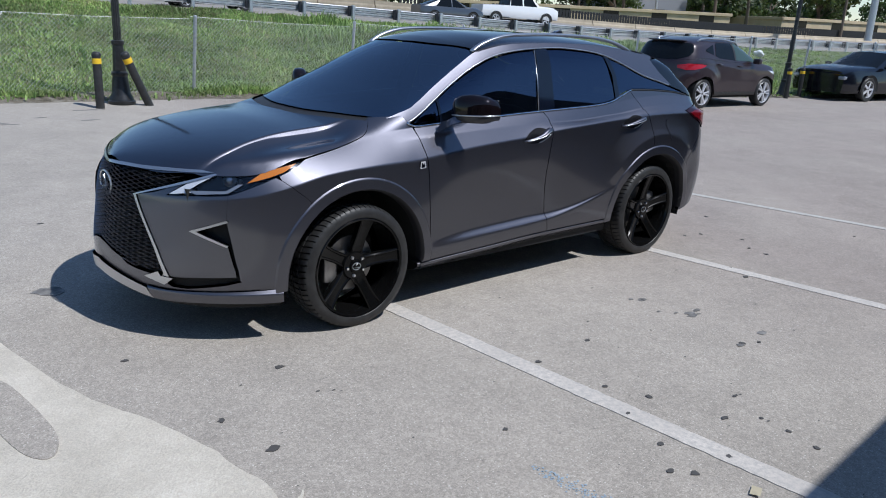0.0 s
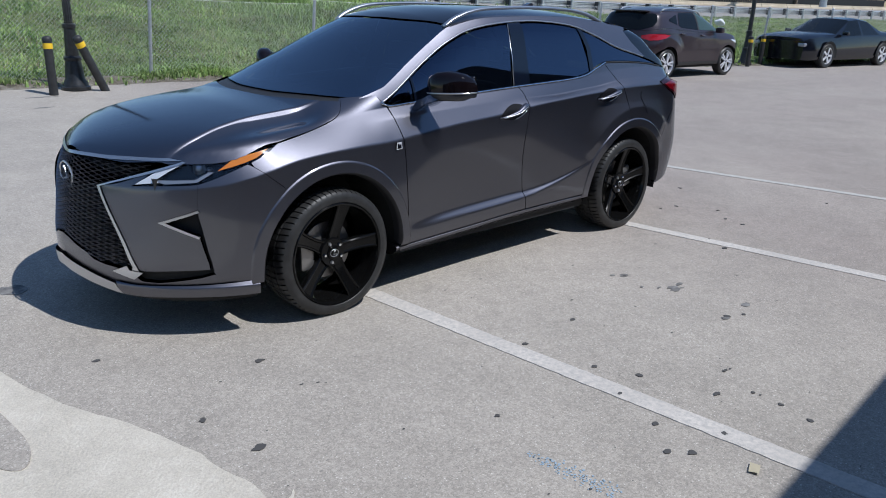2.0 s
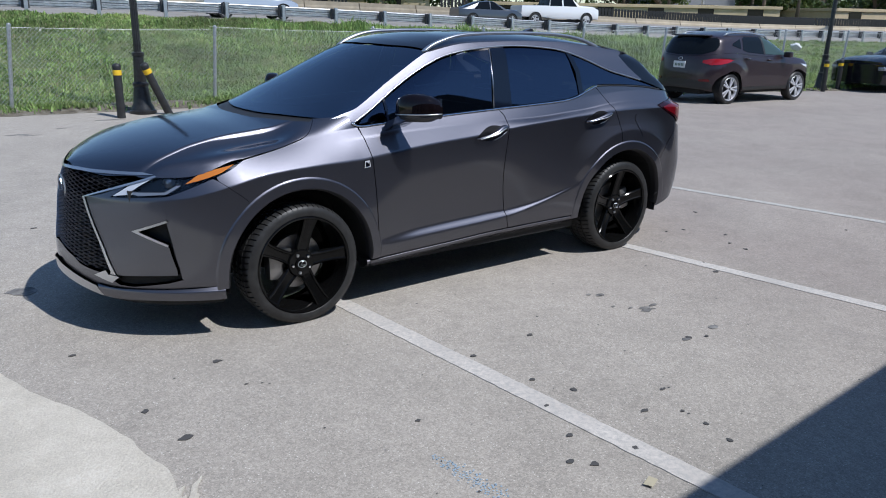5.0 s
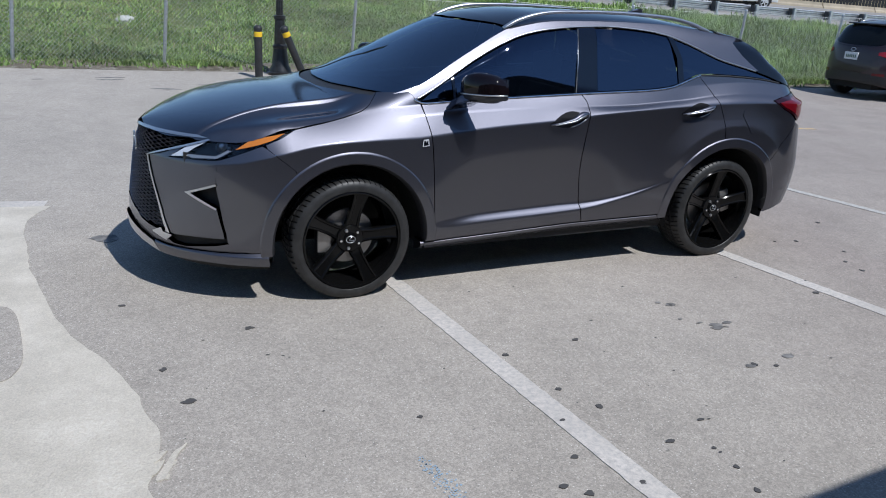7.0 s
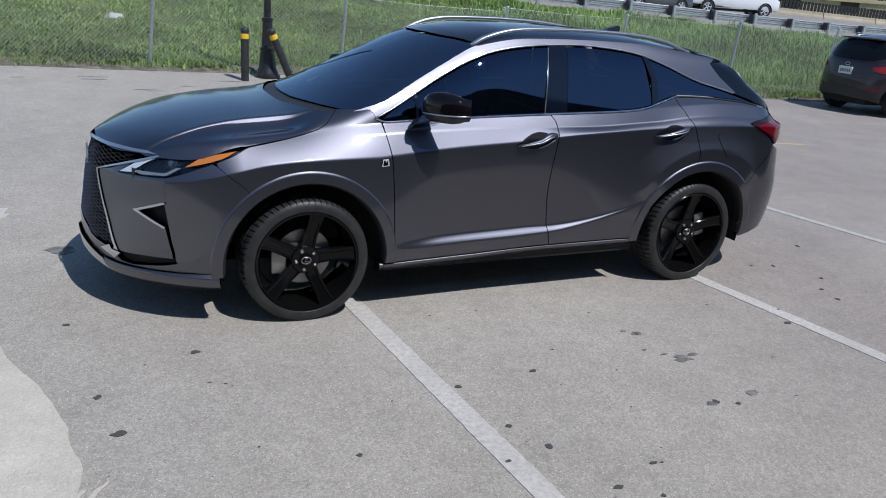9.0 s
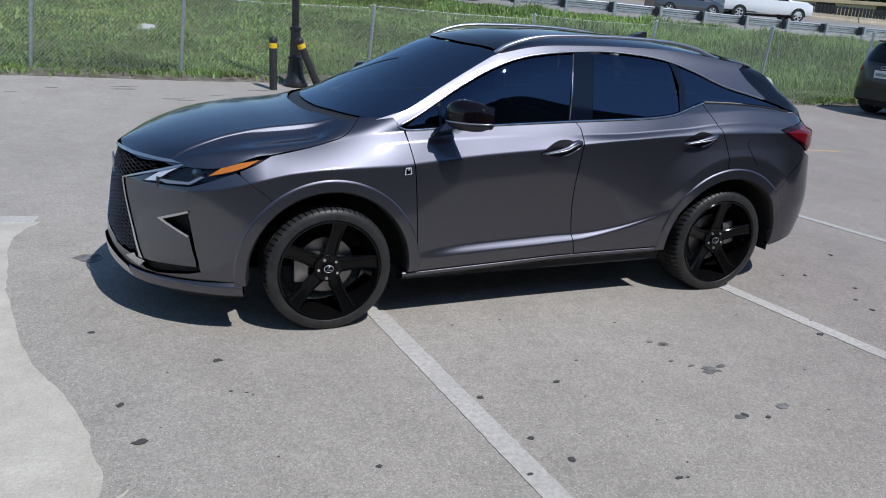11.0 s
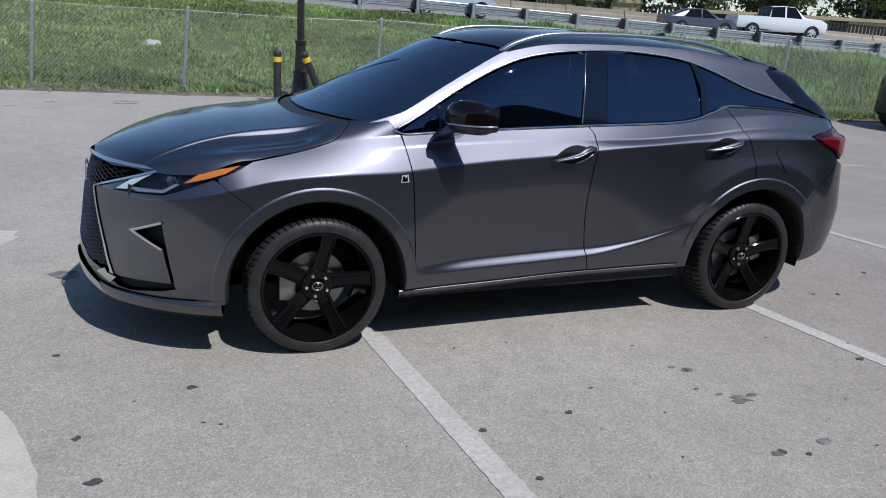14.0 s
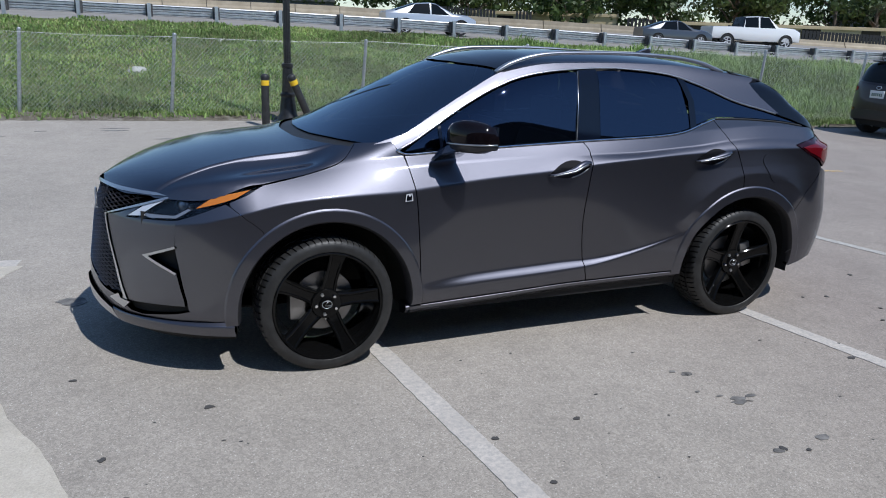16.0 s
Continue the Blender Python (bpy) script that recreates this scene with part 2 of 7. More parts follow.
M.into("Base Color", M.ramp(M.noise(0.8, 4), [(0.3, (0.075, 0.078, 0.085)), (0.7, (0.105, 0.108, 0.115))]))
M.bump(M.noise(60, 3), 0.3, 0.006)
stucco = M.m
white_sheet = Mat("white_panel", (0.72, 0.73, 0.74), 0.5).m
slat_black = Mat("black_slats", grey(0.02), 0.5).m
grey_sheet = Mat("grey_panel", (0.25, 0.26, 0.28), 0.6).m
brown_paint = Mat("dark_brown_paint", (0.026, 0.015, 0.019), 0.35, 0.2, Coat_Weight=0.5).m
black_paint = Mat("black_car_paint", (0.004, 0.005, 0.009), 0.14, 0.0, IOR=1.55).m
white_paint = Mat("white_car_paint", (0.75, 0.75, 0.75), 0.3, 0.0, Coat_Weight=1.0).m
silver_paint = Mat("silver_car_paint", (0.55, 0.56, 0.58), 0.3, 0.6, Coat_Weight=1.0).m
alloy = Mat("silver_alloy", (0.62, 0.62, 0.64), 0.3, 0.3).m
suv_front_glass = Mat("greenish_glass", (0.045, 0.075, 0.070), 0.08, 0.0, IOR=1.4).m
plain_glass = Mat("dark_car_glass", (0.006, 0.008, 0.010), 0.05, 0.0, IOR=1.28).m
pillar_black = Mat("pillar_black", (0.003, 0.005, 0.012), 0.06, 0.0, IOR=1.5).m
rear_black = Mat("dark_rear_glass", (0.003, 0.004, 0.008), 0.03, 0.0, IOR=1.45).m
grey_paint = Mat("dark_grey_paint", (0.09, 0.095, 0.105), 0.3, 0.7, Coat_Weight=1.0).m
plate_white = Mat("plate_white", (0.65, 0.67, 0.68), 0.5).m
plate_bar = Mat("plate_bar", (0.10, 0.16, 0.12), 0.6).m
rock_pale = Mat("pale_stone", (0.42, 0.42, 0.38), 0.9).m


# ---- mesh helpers ----
def thing(name, m=None, label="", category="", group="", kind=""):
    ob = new(name)
    ob.empty_display_size = 0.1
    if m is not None:
        ob.matrix_world = m
    return tagged(ob, label, category, group, kind)


def mesh_part(name, verts, faces, material, parent=None, label="", smooth=False, normals=None):
    me = bpy.data.meshes.new(name)
    me.from_pydata([tuple(v) for v in verts], [], faces)
    if smooth:
        me.shade_smooth()
    if normals is not None:
        me.normals_split_custom_set_from_vertices([tuple(n) for n in normals])
    me.materials.append(material)
    ob = new(name, me)
    ob.parent = parent
    return tagged(ob, label)


def outward(ob):
    """Turns the faces of a closed mesh outward."""
    bm = bmesh.new()
    bm.from_mesh(ob.data)
    bmesh.ops.recalc_face_normals(bm, faces=bm.faces)
    bm.to_mesh(ob.data)
    bm.free()
    return ob


def part(name, bm, material, parent=None, label="", smooth=False):
    me = bpy.data.meshes.new(name)
    bmesh.ops.recalc_face_normals(bm, faces=bm.faces)
    bm.to_mesh(me)
    bm.free()
    if smooth:
        me.shade_smooth()
        if smooth is not True:
            me.set_sharp_from_angle(angle=radians(smooth))
    me.materials.append(material)
    ob = new(name, me)
    ob.parent = parent
    return tagged(ob, label)


def box(bm, lo, hi, bevel=0.0, m=None):
    r = bmesh.ops.create_cube(bm, size=1)
    vs = r["verts"]
    for v in vs:
        v.co = Vector([lo[i] + (hi[i] - lo[i]) * (v.co[i] + 0.5) for i in range(3)])
    if bevel:
        es = list({e for v in vs for e in v.link_edges})
        out = bmesh.ops.bevel(bm, geom=es, offset=bevel, segments=2, affect="EDGES", profile=0.6)
        vs = list({v for f in out["faces"] for v in f.verts} | {v for v in vs if v.is_valid})
    if m is not None:
        bmesh.ops.transform(bm, matrix=m, verts=vs)
    return vs


def lathe(bm, profile, n=32, axis="z", m=None, close=False, caps=True):
    """Turns (radius, height) points about an axis."""
    rings = []
    for r, h in profile:
        ring = []
        for k in range(n):
            a = 2 * math.pi * k / n
            p = (r * math.cos(a), r * math.sin(a), h)
            if axis == "y":
                p = (p[0], h, p[1])
            elif axis == "x":
                p = (h, p[0], p[1])
            ring.append(bm.verts.new(m @ Vector(p) if m is not None else p))
        rings.append(ring)
    for a, b in zip(rings, rings[1:] + ([rings[0]] if close else [])):
        for k in range(n):
            bm.faces.new((a[k], a[(k + 1) % n], b[(k + 1) % n], b[k]))
    if not close and caps:
        for ring in (rings[0], rings[-1]):
            if profile[0 if ring is rings[0] else -1][0] > 1e-5:
                bm.faces.new(ring)
    return rings


def tube(bm, pts, r, n=8, flat=1.0, up=Vector((0, 0, 1)), caps=True):
    """A round (or flattened) bar along a line of points; r may be a list."""
    pts = [Vector(p) for p in pts]
    rings = []
    for i, p in enumerate(pts):
        d = (pts[min(i + 1, len(pts) - 1)] - pts[max(i - 1, 0)]).normalized()
        u = up if abs(d.dot(up)) < 0.98 else Vector((1, 0, 0))
        a = d.cross(u).normalized()
        b = a.cross(d)
        rr = r[i] if isinstance(r, (list, tuple)) else r
        rings.append([bm.verts.new(p + a * (math.cos(2 * math.pi * k / n) * rr) + b * (math.sin(2 * math.pi * k / n) * rr * flat)) for k in range(n)])
    for a, b in zip(rings, rings[1:]):
        for k in range(n):
            bm.faces.new((a[k], a[(k + 1) % n], b[(k + 1) % n], b[k]))
    if caps:
        bm.faces.new(rings[0])
        bm.faces.new(rings[-1])


def smooth_line(pts, n=8):
    """A Catmull-Rom line through points of any dimension."""
    p = np.array(pts, float)
    q = np.vstack([2 * p[0] - p[1], p, 2 * p[-1] - p[-2]])
    out = []
    for i in range(1, len(q) - 2):
        for k in range(n):
            t = k / n
            out.append(0.5 * (2 * q[i] + (q[i + 1] - q[i - 1]) * t + (2 * q[i - 1] - 5 * q[i] + 4 * q[i + 1] - q[i + 2]) * t * t + (3 * q[i] - q[i - 1] - 3 * q[i + 1] + q[i + 2]) * t**3))
    out.append(p[-1])
    return [tuple(float(c) for c in v) for v in out]


def pchip(pts):
    """A smooth curve through points that does not overshoot."""
    x, y = np.array(pts, float).T
    h, d = np.diff(x), np.diff(y) / np.diff(x)
    s = np.zeros_like(x)
    s[0], s[-1] = d[0], d[-1]
    for i in range(1, len(x) - 1):
        if d[i - 1] * d[i] > 0:
            w1, w2 = 2 * h[i] + h[i - 1], h[i] + 2 * h[i - 1]
            s[i] = (w1 + w2) / (w1 / d[i - 1] + w2 / d[i])

    def at(v):
        v = np.clip(np.asarray(v, float), x[0], x[-1])
        i = np.clip(np.searchsorted(x, v) - 1, 0, len(x) - 2)
        t = (v - x[i]) / h[i]
        return (1 + 2 * t) * (1 - t) ** 2 * y[i] + t * (1 - t) ** 2 * h[i] * s[i] + t * t * (3 - 2 * t) * y[i + 1] + t * t * (t - 1) * h[i] * s[i + 1]

    return at


def sstep(a, b, v):
    t = np.clip((np.asarray(v, float) - a) / (b - a), 0, 1)
    return t * t * (3 - 2 * t)


# ---- ground, verge and road ----
fence_y = pchip([(-60, 13.0), (-15, 10.4), (-4, 9.62), (-1.42, 9.44), (2, 9.30), (7.7, 8.98), (10.6, 8.75), (13.6, 8.40), (20, 6.65), (40, 0.5), (90, -15)])
rail_y = pchip([(-80, 26.0), (0, 20.5), (25, 18.5), (50, 16.5), (110, 11.7)])
rise_k = pchip([(-60, 1), (2, 1), (5, 0.74), (7.7, 0.52), (10.6, 0.22), (13.6, 0), (60, 0)])
rail_top = pchip([(-60, 2.55), (-4, 2.32), (5, 2.22), (14, 1.98), (20, 1.80), (27, 1.64), (46, 1.5), (110, 1.4)])
wall_y = pchip([(-80, 90), (15, 65), (27, 56.7), (41, 45), (50, 38.5), (75, 30), (140, 20)])
wall_z = pchip([(-80, 3.3), (15, 3.0), (27, 2.50), (34, 2.32), (41, 2.07), (50, 1.72), (60, 1.52), (75, 1.45), (140, 1.45)])
wall_h = pchip([(-80, 0.75), (15, 0.75), (27, 0.70), (34, 0.62), (41, 0.50), (50, 0.42), (60, 0.35), (140, 0.32)])


def lot_z(x, y):
    """The lot lifts a little towards the fence."""
    return 0.00375 * max(0.0, float(y) - 1.37) ** 2 * float(rise_k(x))


def road_edge_z(x):
    return rail_top(x) - 0.74


def strip(name, xs, rows, material, label, category, jitter=0.0):
    """A sheet between lines that run along x: rows are functions of x giving (y, z)."""
    verts, faces = [], []
    for x in xs:
        for k, f in enumerate(rows):
            y, z = f(x)
            z += jitter * noise.noise((x * 0.9, y * 0.9, 0)) if 0 < k < len(rows) - 1 else 0
            verts.append((x, float(y), float(z)))
    n = len(rows)
    for i in range(len(xs) - 1):
        for k in range(n - 1):
            a = i * n + k
            faces.append((a, a + n, a + n + 1, a + 1))
    return tagged(mesh_part(name, verts, faces, material, smooth=True), label, category, kind="structure")


XS = [-150, -100, -70] + [-50 + 1.0 * i for i in range(111)] + [70, 90, 120, 200]
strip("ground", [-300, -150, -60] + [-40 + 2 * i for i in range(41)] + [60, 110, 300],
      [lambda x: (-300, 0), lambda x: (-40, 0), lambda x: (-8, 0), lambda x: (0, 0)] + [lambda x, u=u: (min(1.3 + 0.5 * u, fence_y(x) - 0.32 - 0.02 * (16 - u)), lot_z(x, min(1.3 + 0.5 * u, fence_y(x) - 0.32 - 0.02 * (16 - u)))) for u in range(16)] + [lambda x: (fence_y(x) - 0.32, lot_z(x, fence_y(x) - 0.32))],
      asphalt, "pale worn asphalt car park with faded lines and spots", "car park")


def berm(x, u):
    """The grass bank: low behind the fence, then up to the road."""
    y0, y1, z1 = fence_y(x) - 0.34, rail_y(x) - 0.5, road_edge_z(x) + 0.20
    zf = 0.03 + lot_z(x, y0)
    return y0 + (y1 - y0) * u, zf + (z1 - zf) * float(0.35 * u + 0.65 * sstep(0.05, 0.95, u))


strip("grass_bank", XS, [lambda x, u=u: berm(x, u) for u in [i / 22 for i in range(23)]], soil_grass, "green weedy grass bank rising to the highway", "grass bank", 0.14)
strip("road", XS, [lambda x: (rail_y(x) - 0.55, road_edge_z(x) - 0.06), lambda x: (rail_y(x) - 0.45, road_edge_z(x)), lambda x: (rail_y(x) + 3, road_edge_z(x) + 0.05),
                   lambda x: (0.5 * (rail_y(x) + wall_y(x)), 0.5 * (road_edge_z(x) + wall_z(x))), lambda x: (wall_y(x), wall_z(x))], road_grey, "pale grey concrete highway beyond the bank", "road")
strip("far_ground", [-600, -200, -80, 0, 40, 110, 300, 800], [lambda x: (wall_y(x) - 0.05, wall_z(x) - 0.02), lambda x: (wall_y(x) + 30, 2.2), lambda x: (2500, 2.0)], soil_grass, "flat green land beyond the highway", "ground")

# kerb-like dirt edge where the asphalt ends under the fence
verts, faces = [], []
EX = [-30 + 0.12 * i for i in range(600)]
for x in EX:
    a, b = 0.10 * noise.noise((x * 1.7, 0, 3)), 0.06 * noise.noise((x * 5.1, 0, 9))
    for dy, dz in ((-0.54 + a + b, 0.001), (-0.42 + a, 0.022), (-0.15, 0.06 + 0.03 * noise.noise((x * 3, 1, 1))), (0.25, 0.03)):
        verts.append((x, float(fence_y(x)) + dy, dz + lot_z(x, fence_y(x) + dy)))
for i in range(len(EX) - 1):
    for k in range(3):
        q = i * 4 + k
        faces.append((q, q + 4, q + 5, q + 1))
M = Mat("dirt_litter", grey(0.2), 0.95)
M.into("Base Color", M.ramp(M.noise(7, 6, 0.75), [(0.3, (0.07, 0.058, 0.04)), (0.5, (0.14, 0.12, 0.09)), (0.7, (0.27, 0.25, 0.21))]))
M.bump(M.noise(40, 4), 0.8, 0.03)
tagged(mesh_part("dirt_edge", verts, faces, M.m, smooth=True), "strip of dirt and leaf litter along the fence", "dirt strip", kind="structure")

# marks on the lot
def flat_piece(name, pts, z, material, label, category, kind="structure", group=""):
    """A thin coat of paint, cement or gum lying on the lot."""
    bm = bmesh.new()
    lo = [bm.verts.new((x, y, 0.0005 + lot_z(x, y))) for x, y in pts]
    hi = [bm.verts.new((x, y, z + lot_z(x, y))) for x, y in pts]
    bm.faces.new(hi)
    for i in range(len(pts)):
        j = (i + 1) % len(pts)
        bm.faces.new((lo[i], lo[j], hi[j], hi[i]))
    return tagged(part(name, bm, material), label, category, group, kind)


def stall_line(x0, y0, x1, y1, w, material=line_paint, z=0.004, label="worn white painted parking stall line"):
    d = Vector((x1 - x0, y1 - y0)).normalized()
    nrm, left, right = Vector((-d.y, d.x)), [], []
    n = max(8, int(math.hypot(x1 - x0, y1 - y0) / 0.05))
    for i in range(n + 1):
        p = Vector((x0, y0)).lerp(Vector((x1, y1)), i / n)
        e = 0.006
        left.append(tuple(p + nrm * (w / 2 + e * noise.noise((p.x * 23, p.y * 23, 0)))))
        right.append(tuple(p - nrm * (w / 2 + e * noise.noise((p.x * 23, p.y * 23, 7)))))
    return flat_piece("parking_line", left + right[::-1], z, material, label, "road marking", group="parking stall lines")


for x0, y0, slope, top, bot, wid, coat in ((-1.05, -0.85, 0.076, 2.4, -5.6, 0.118, line_paint), (1.55, -0.93, 0.145, 2.4, -5.6, 0.112, line_paint), (3.925, -0.07, 0.19, 1.9, -5.6, 0.095, faded_line)):
    stall_line(x0 + slope * (y0 - top), top, x0 + slope * (y0 - bot), bot, wid, coat)
stall_line(6.95, 3.55, 7.55, 3.40, 0.09, yellow_line, label="faded yellow painted dash on asphalt")
stall_line(-3.10, 1.64, -4.1, 1.80, 0.16, label="worn white painted stroke on asphalt")

# poured cement patch in the foreground with an old darker island
edge = smooth_line([(-3.07, 1.56), (-3.22, 1.1), (-3.17, 0.35), (-3.14, 0.05), (-2.96, -0.85), (-2.74, -1.39), (-2.62, -1.86), (-2.60, -2.18), (-2.66, -2.42), (-2.62, -2.62)], 6)
edge = [(x + 0.018 * noise.noise((x * 9, y * 9, 2)), y + 0.018 * noise.noise((x * 9, y * 9, 5))) for x, y in edge]
flat_piece("cement_patch", edge + [(-2.9, -3.2), (-3.4, -4.2), (-6.5, -4.2), (-6.5, 0.6), (-4.6, 1.2), (-3.42, 1.62)], 0.003, cement, "pale smeared cement patch on the asphalt", "cement patch")

# building behind the camera, which throws the shade over the near stalls
bld = thing("shop_building", pose(0, -5.36, 0, 0, 0, 3.4), "dark tan stucco shop building with a flat parapet", "building", kind="structure")
bm = bmesh.new()
box(bm, (-24, -9, 0), (26, 0, 2.95))
part("wall", bm, stucco, bld)
bm = bmesh.new()
box(bm, (-24.1, -9.1, 2.95), (26.1, 0.0, 3.295), 0.02)
part("parapet", bm, stucco, bld)
for x0 in (-10.5, -6.5, -2.5, 3.2, 7.4, 11.5):
    bm = bmesh.new()
    box(bm, (x0, 0.004, 0.35), (x0 + 2.4, 0.05, 2.5), 0.01)
    part("shop_window", bm, plain_glass, bld)


# ---- the grey crossover: its surface ----
XF, XR, TF, TP = -1.75, 1.90, 1.85, 2.3  # where the nose and the tail begin to round in
W_MAX = pchip([(-2.5, 0.925), (-1.9, 0.93), (-1.4, 0.935), (-0.9, 0.922), (0, 0.918), (0.8, 0.925), (1.4, 0.94), (2.0, 0.93), (2.5, 0.915)])
Z_CREASE = pchip([(-2.5, 0.37), (-0.9, 0.385), (-0.55, 0.405), (0.19, 0.44), (0.5, 0.495), (0.86, 0.59), (1.1, 0.66), (2.5, 0.68)])
K_CREASE = pchip([(-2.5, 0), (-1.0, 0), (-0.55, 0.75), (0.3, 1), (0.62, 0.85), (0.98, 0.12), (1.15, 0), (2.5, 0)])
Z_SH = pchip([(-2.5, 0.80), (-2.2, 0.815), (-2.04, 0.832), (-1.92, 0.860), (-1.80, 0.893), (-1.6, 0.935), (-1.4, 0.951), (-1.2, 0.956), (-1.0, 0.956), (-0.9, 0.965), (-0.66, 0.992), (-0.47, 1.010), (-0.07, 1.038), (0.19, 1.064), (0.5, 1.085), (0.9, 1.105), (1.4, 1.12), (2.5, 1.12)])
UP_DROP = pchip([(-1.2, 0.052), (-0.5, 0.056), (-0.07, 0.064), (0.2, 0.074), (0.63, 0.090), (0.94, 0.090), (1.24, 0.078), (2.5, 0.07)])
W_CREASE = pchip([(-1.0, 0.065), (0.0, 0.060), (0.2, 0.048), (0.5, 0.024), (0.86, 0.013), (2.5, 0.013)])
Z_BELT = pchip([(-2.55, 0.80), (-2.44, 0.86), (-2.36, 0.90), (-2.2, 0.95), (-1.8, 1.02), (-1.4, 1.075), (-1.0, 1.13), (-0.4, 1.165), (0.4, 1.20), (1.0, 1.24), (1.5, 1.265), (1.9, 1.24), (2.2, 1.17), (2.5, 1.13)])
Y_BELT = pchip([(-2.5, 0.88), (-1.8, 0.830), (-1.4, 0.808), (-1.0, 0.800), (-0.4, 0.805), (0.2, 0.815), (1, 0.825), (1.6, 0.81), (2.0, 0.80), (2.5, 0.77)])
Z_CROWN = pchip([(-2.55, 0.86), (-2.45, 0.945), (-2.36, 0.988), (-2.2, 1.042), (-2.0, 1.091), (-1.7, 1.139), (-1.42, 1.170), (-1.36, 1.19), (-1.2, 1.25), (-1.0, 1.345), (-0.65, 1.52), (-0.45, 1.605), (-0.3, 1.65), (0, 1.69), (0.4, 1.70), (0.9, 1.685), (1.3, 1.64), (1.75, 1.565), (1.9, 1.45), (2.1, 1.318), (2.3, 1.195), (2.5, 1.14)])
P_CROWN = pchip([(-2.5, 2.4), (-1.9, 2.8), (-1.3, 2.7), (-0.9, 3.0), (-0.5, 4.6), (-0.2, 8), (0.1, 11), (1.6, 11), (1.9, 6), (2.5, 4)])
X_NOSE = pchip([(0.15, -2.48), (0.3, -2.55), (0.42, -2.557), (0.6, -2.535), (0.8, -2.502), (0.9, -2.470), (1.0, -2.447), (1.8, -2.447)])
X_TAIL = pchip([(0.15, 2.36), (0.3, 2.42), (0.5, 2.50), (0.62, 2.51), (0.8, 2.47), (1.0, 2.42), (1.15, 2.38), (1.8, 2.38)])
TUMBLE = pchip([(-2.6, 0.9), (-1.25, 0.9), (-0.95, 0.26), (-0.4, 0.27), (0.2, 0.30), (1, 0.33), (1.6, 0.36), (2.6, 0.38)])
HUBS = (-1.395, 1.395)
HAUNCH = 0.638


def flank(x, z):
    """Half width of the side below the shoulder line."""
    w, zs, zr, k = W_MAX(x), Z_SH(x), Z_CREASE(x), K_CREASE(x)
    low = np.clip((zr - z) / np.maximum(zr - 0.24, 0.05), 0, 1)
    y = w - 0.035 * low**1.6 - 0.012 * (1 - k) * np.clip((z - 0.62) / 0.4, -1, 1) ** 2
    wc = W_CREASE(x)
    y = y - 0.56 * wc * k * sstep(0.0, 1.0, (z - zr) / wc) + 0.46 * wc * k * sstep(0.16, 1.0, (z - zr) / np.maximum(zs - zr, 0.1))
    for hub in HUBS:  # a soft swell over each wheel
        r = np.hypot(x - hub, z - 0.362)
        y = y + 0.006 * np.exp(-((np.maximum(r - 0.40, 0) / 0.20) ** 2))
    r = np.hypot(x - HUBS[1] - 0.03, z - 0.34)  # the haunch over the rear wheel ends in a crease
    lift = sstep(0.45, 0.80, (z - 0.34) / np.maximum(r, 0.05)) * sstep(2.05, 1.75, x)
    return y + 0.034 * lift * (np.clip(1 - (r - HAUNCH) / 0.17, 0, 1) ** 1.35 - 1) + 0.024 * lift


def section(x, z):
    """Half width of the body at a station and height, before the ends round in."""
    x, z = np.broadcast_arrays(np.asarray(x, float), np.asarray(z, float))
    zs, zb, zc = Z_SH(x), Z_BELT(x), Z_CROWN(x)
    y, ysh, yb = flank(x, z), flank(x, zs), Y_BELT(x)
    t = np.clip((z - zs) / np.maximum(zb - zs, 0.02), 0, 1)
    soft = 0.85 * t + 0.15 * t * t
    t1 = np.clip(1 - UP_DROP(x) / np.maximum(zb - zs, 0.09), 0.1, 0.95)  # the upper crease under the windows
    two = np.where(t < t1, 0.52 * (t / t1) ** (1.0 + 0.7 * sstep(0.0, 0.55, x)), 0.52 + 0.48 * (t - t1) / (1 - t1))
    k2 = sstep(-1.15, -0.8, x)
    y = np.where(z > zs, ysh + (yb - ysh) * (soft + (two - soft) * k2), y)
    u = np.clip((z - zb) / np.maximum(zc - zb, 0.01), 0, 1)
    top = (yb - TUMBLE(x) * np.clip(z - zb, 0, 1)) * np.sqrt(np.clip(1 - u ** P_CROWN(x), 0, 1))
    return np.where(z > zb, top, y)


def half_width(x, z):
    x, z = np.broadcast_arrays(np.asarray(x, float), np.asarray(z, float))
    q = np.clip((XF - x) / (XF - X_NOSE(z)), 0, 1)
    r = np.clip((x - XR) / (X_TAIL(z) - XR), 0, 1)
    return section(x, z) * (1 - q**TF) ** (1 / TF) * (1 - r**TP) ** (1 / TP)


# the flank is laid out in (w, z): w is x along the side, and goes on round the nose and the tail
WF, WR = 0.9, 0.75


def side_point(w, z, off=0.0):
    """The left side at (w, z); off moves it outward."""
    w, z = np.broadcast_arrays(np.asarray(w, float), np.asarray(z, float))
    fa = np.clip(1 - (XF - w) / WF, 0, 1) * math.pi / 2
    fb = np.clip(1 - (w - XR) / WR, 0, 1) * math.pi / 2
    x = np.where(w < XF, XF + (X_NOSE(z) - XF) * np.cos(fa) ** (2 / TF), np.where(w > XR, XR + (X_TAIL(z) - XR) * np.cos(fb) ** (2 / TP), w))
    y = section(x, z) * np.where(w < XF, np.sin(fa) ** (2 / TF), 1) * np.where(w > XR, np.sin(fb) ** (2 / TP), 1)
    return np.stack([x, -y, z], -1)


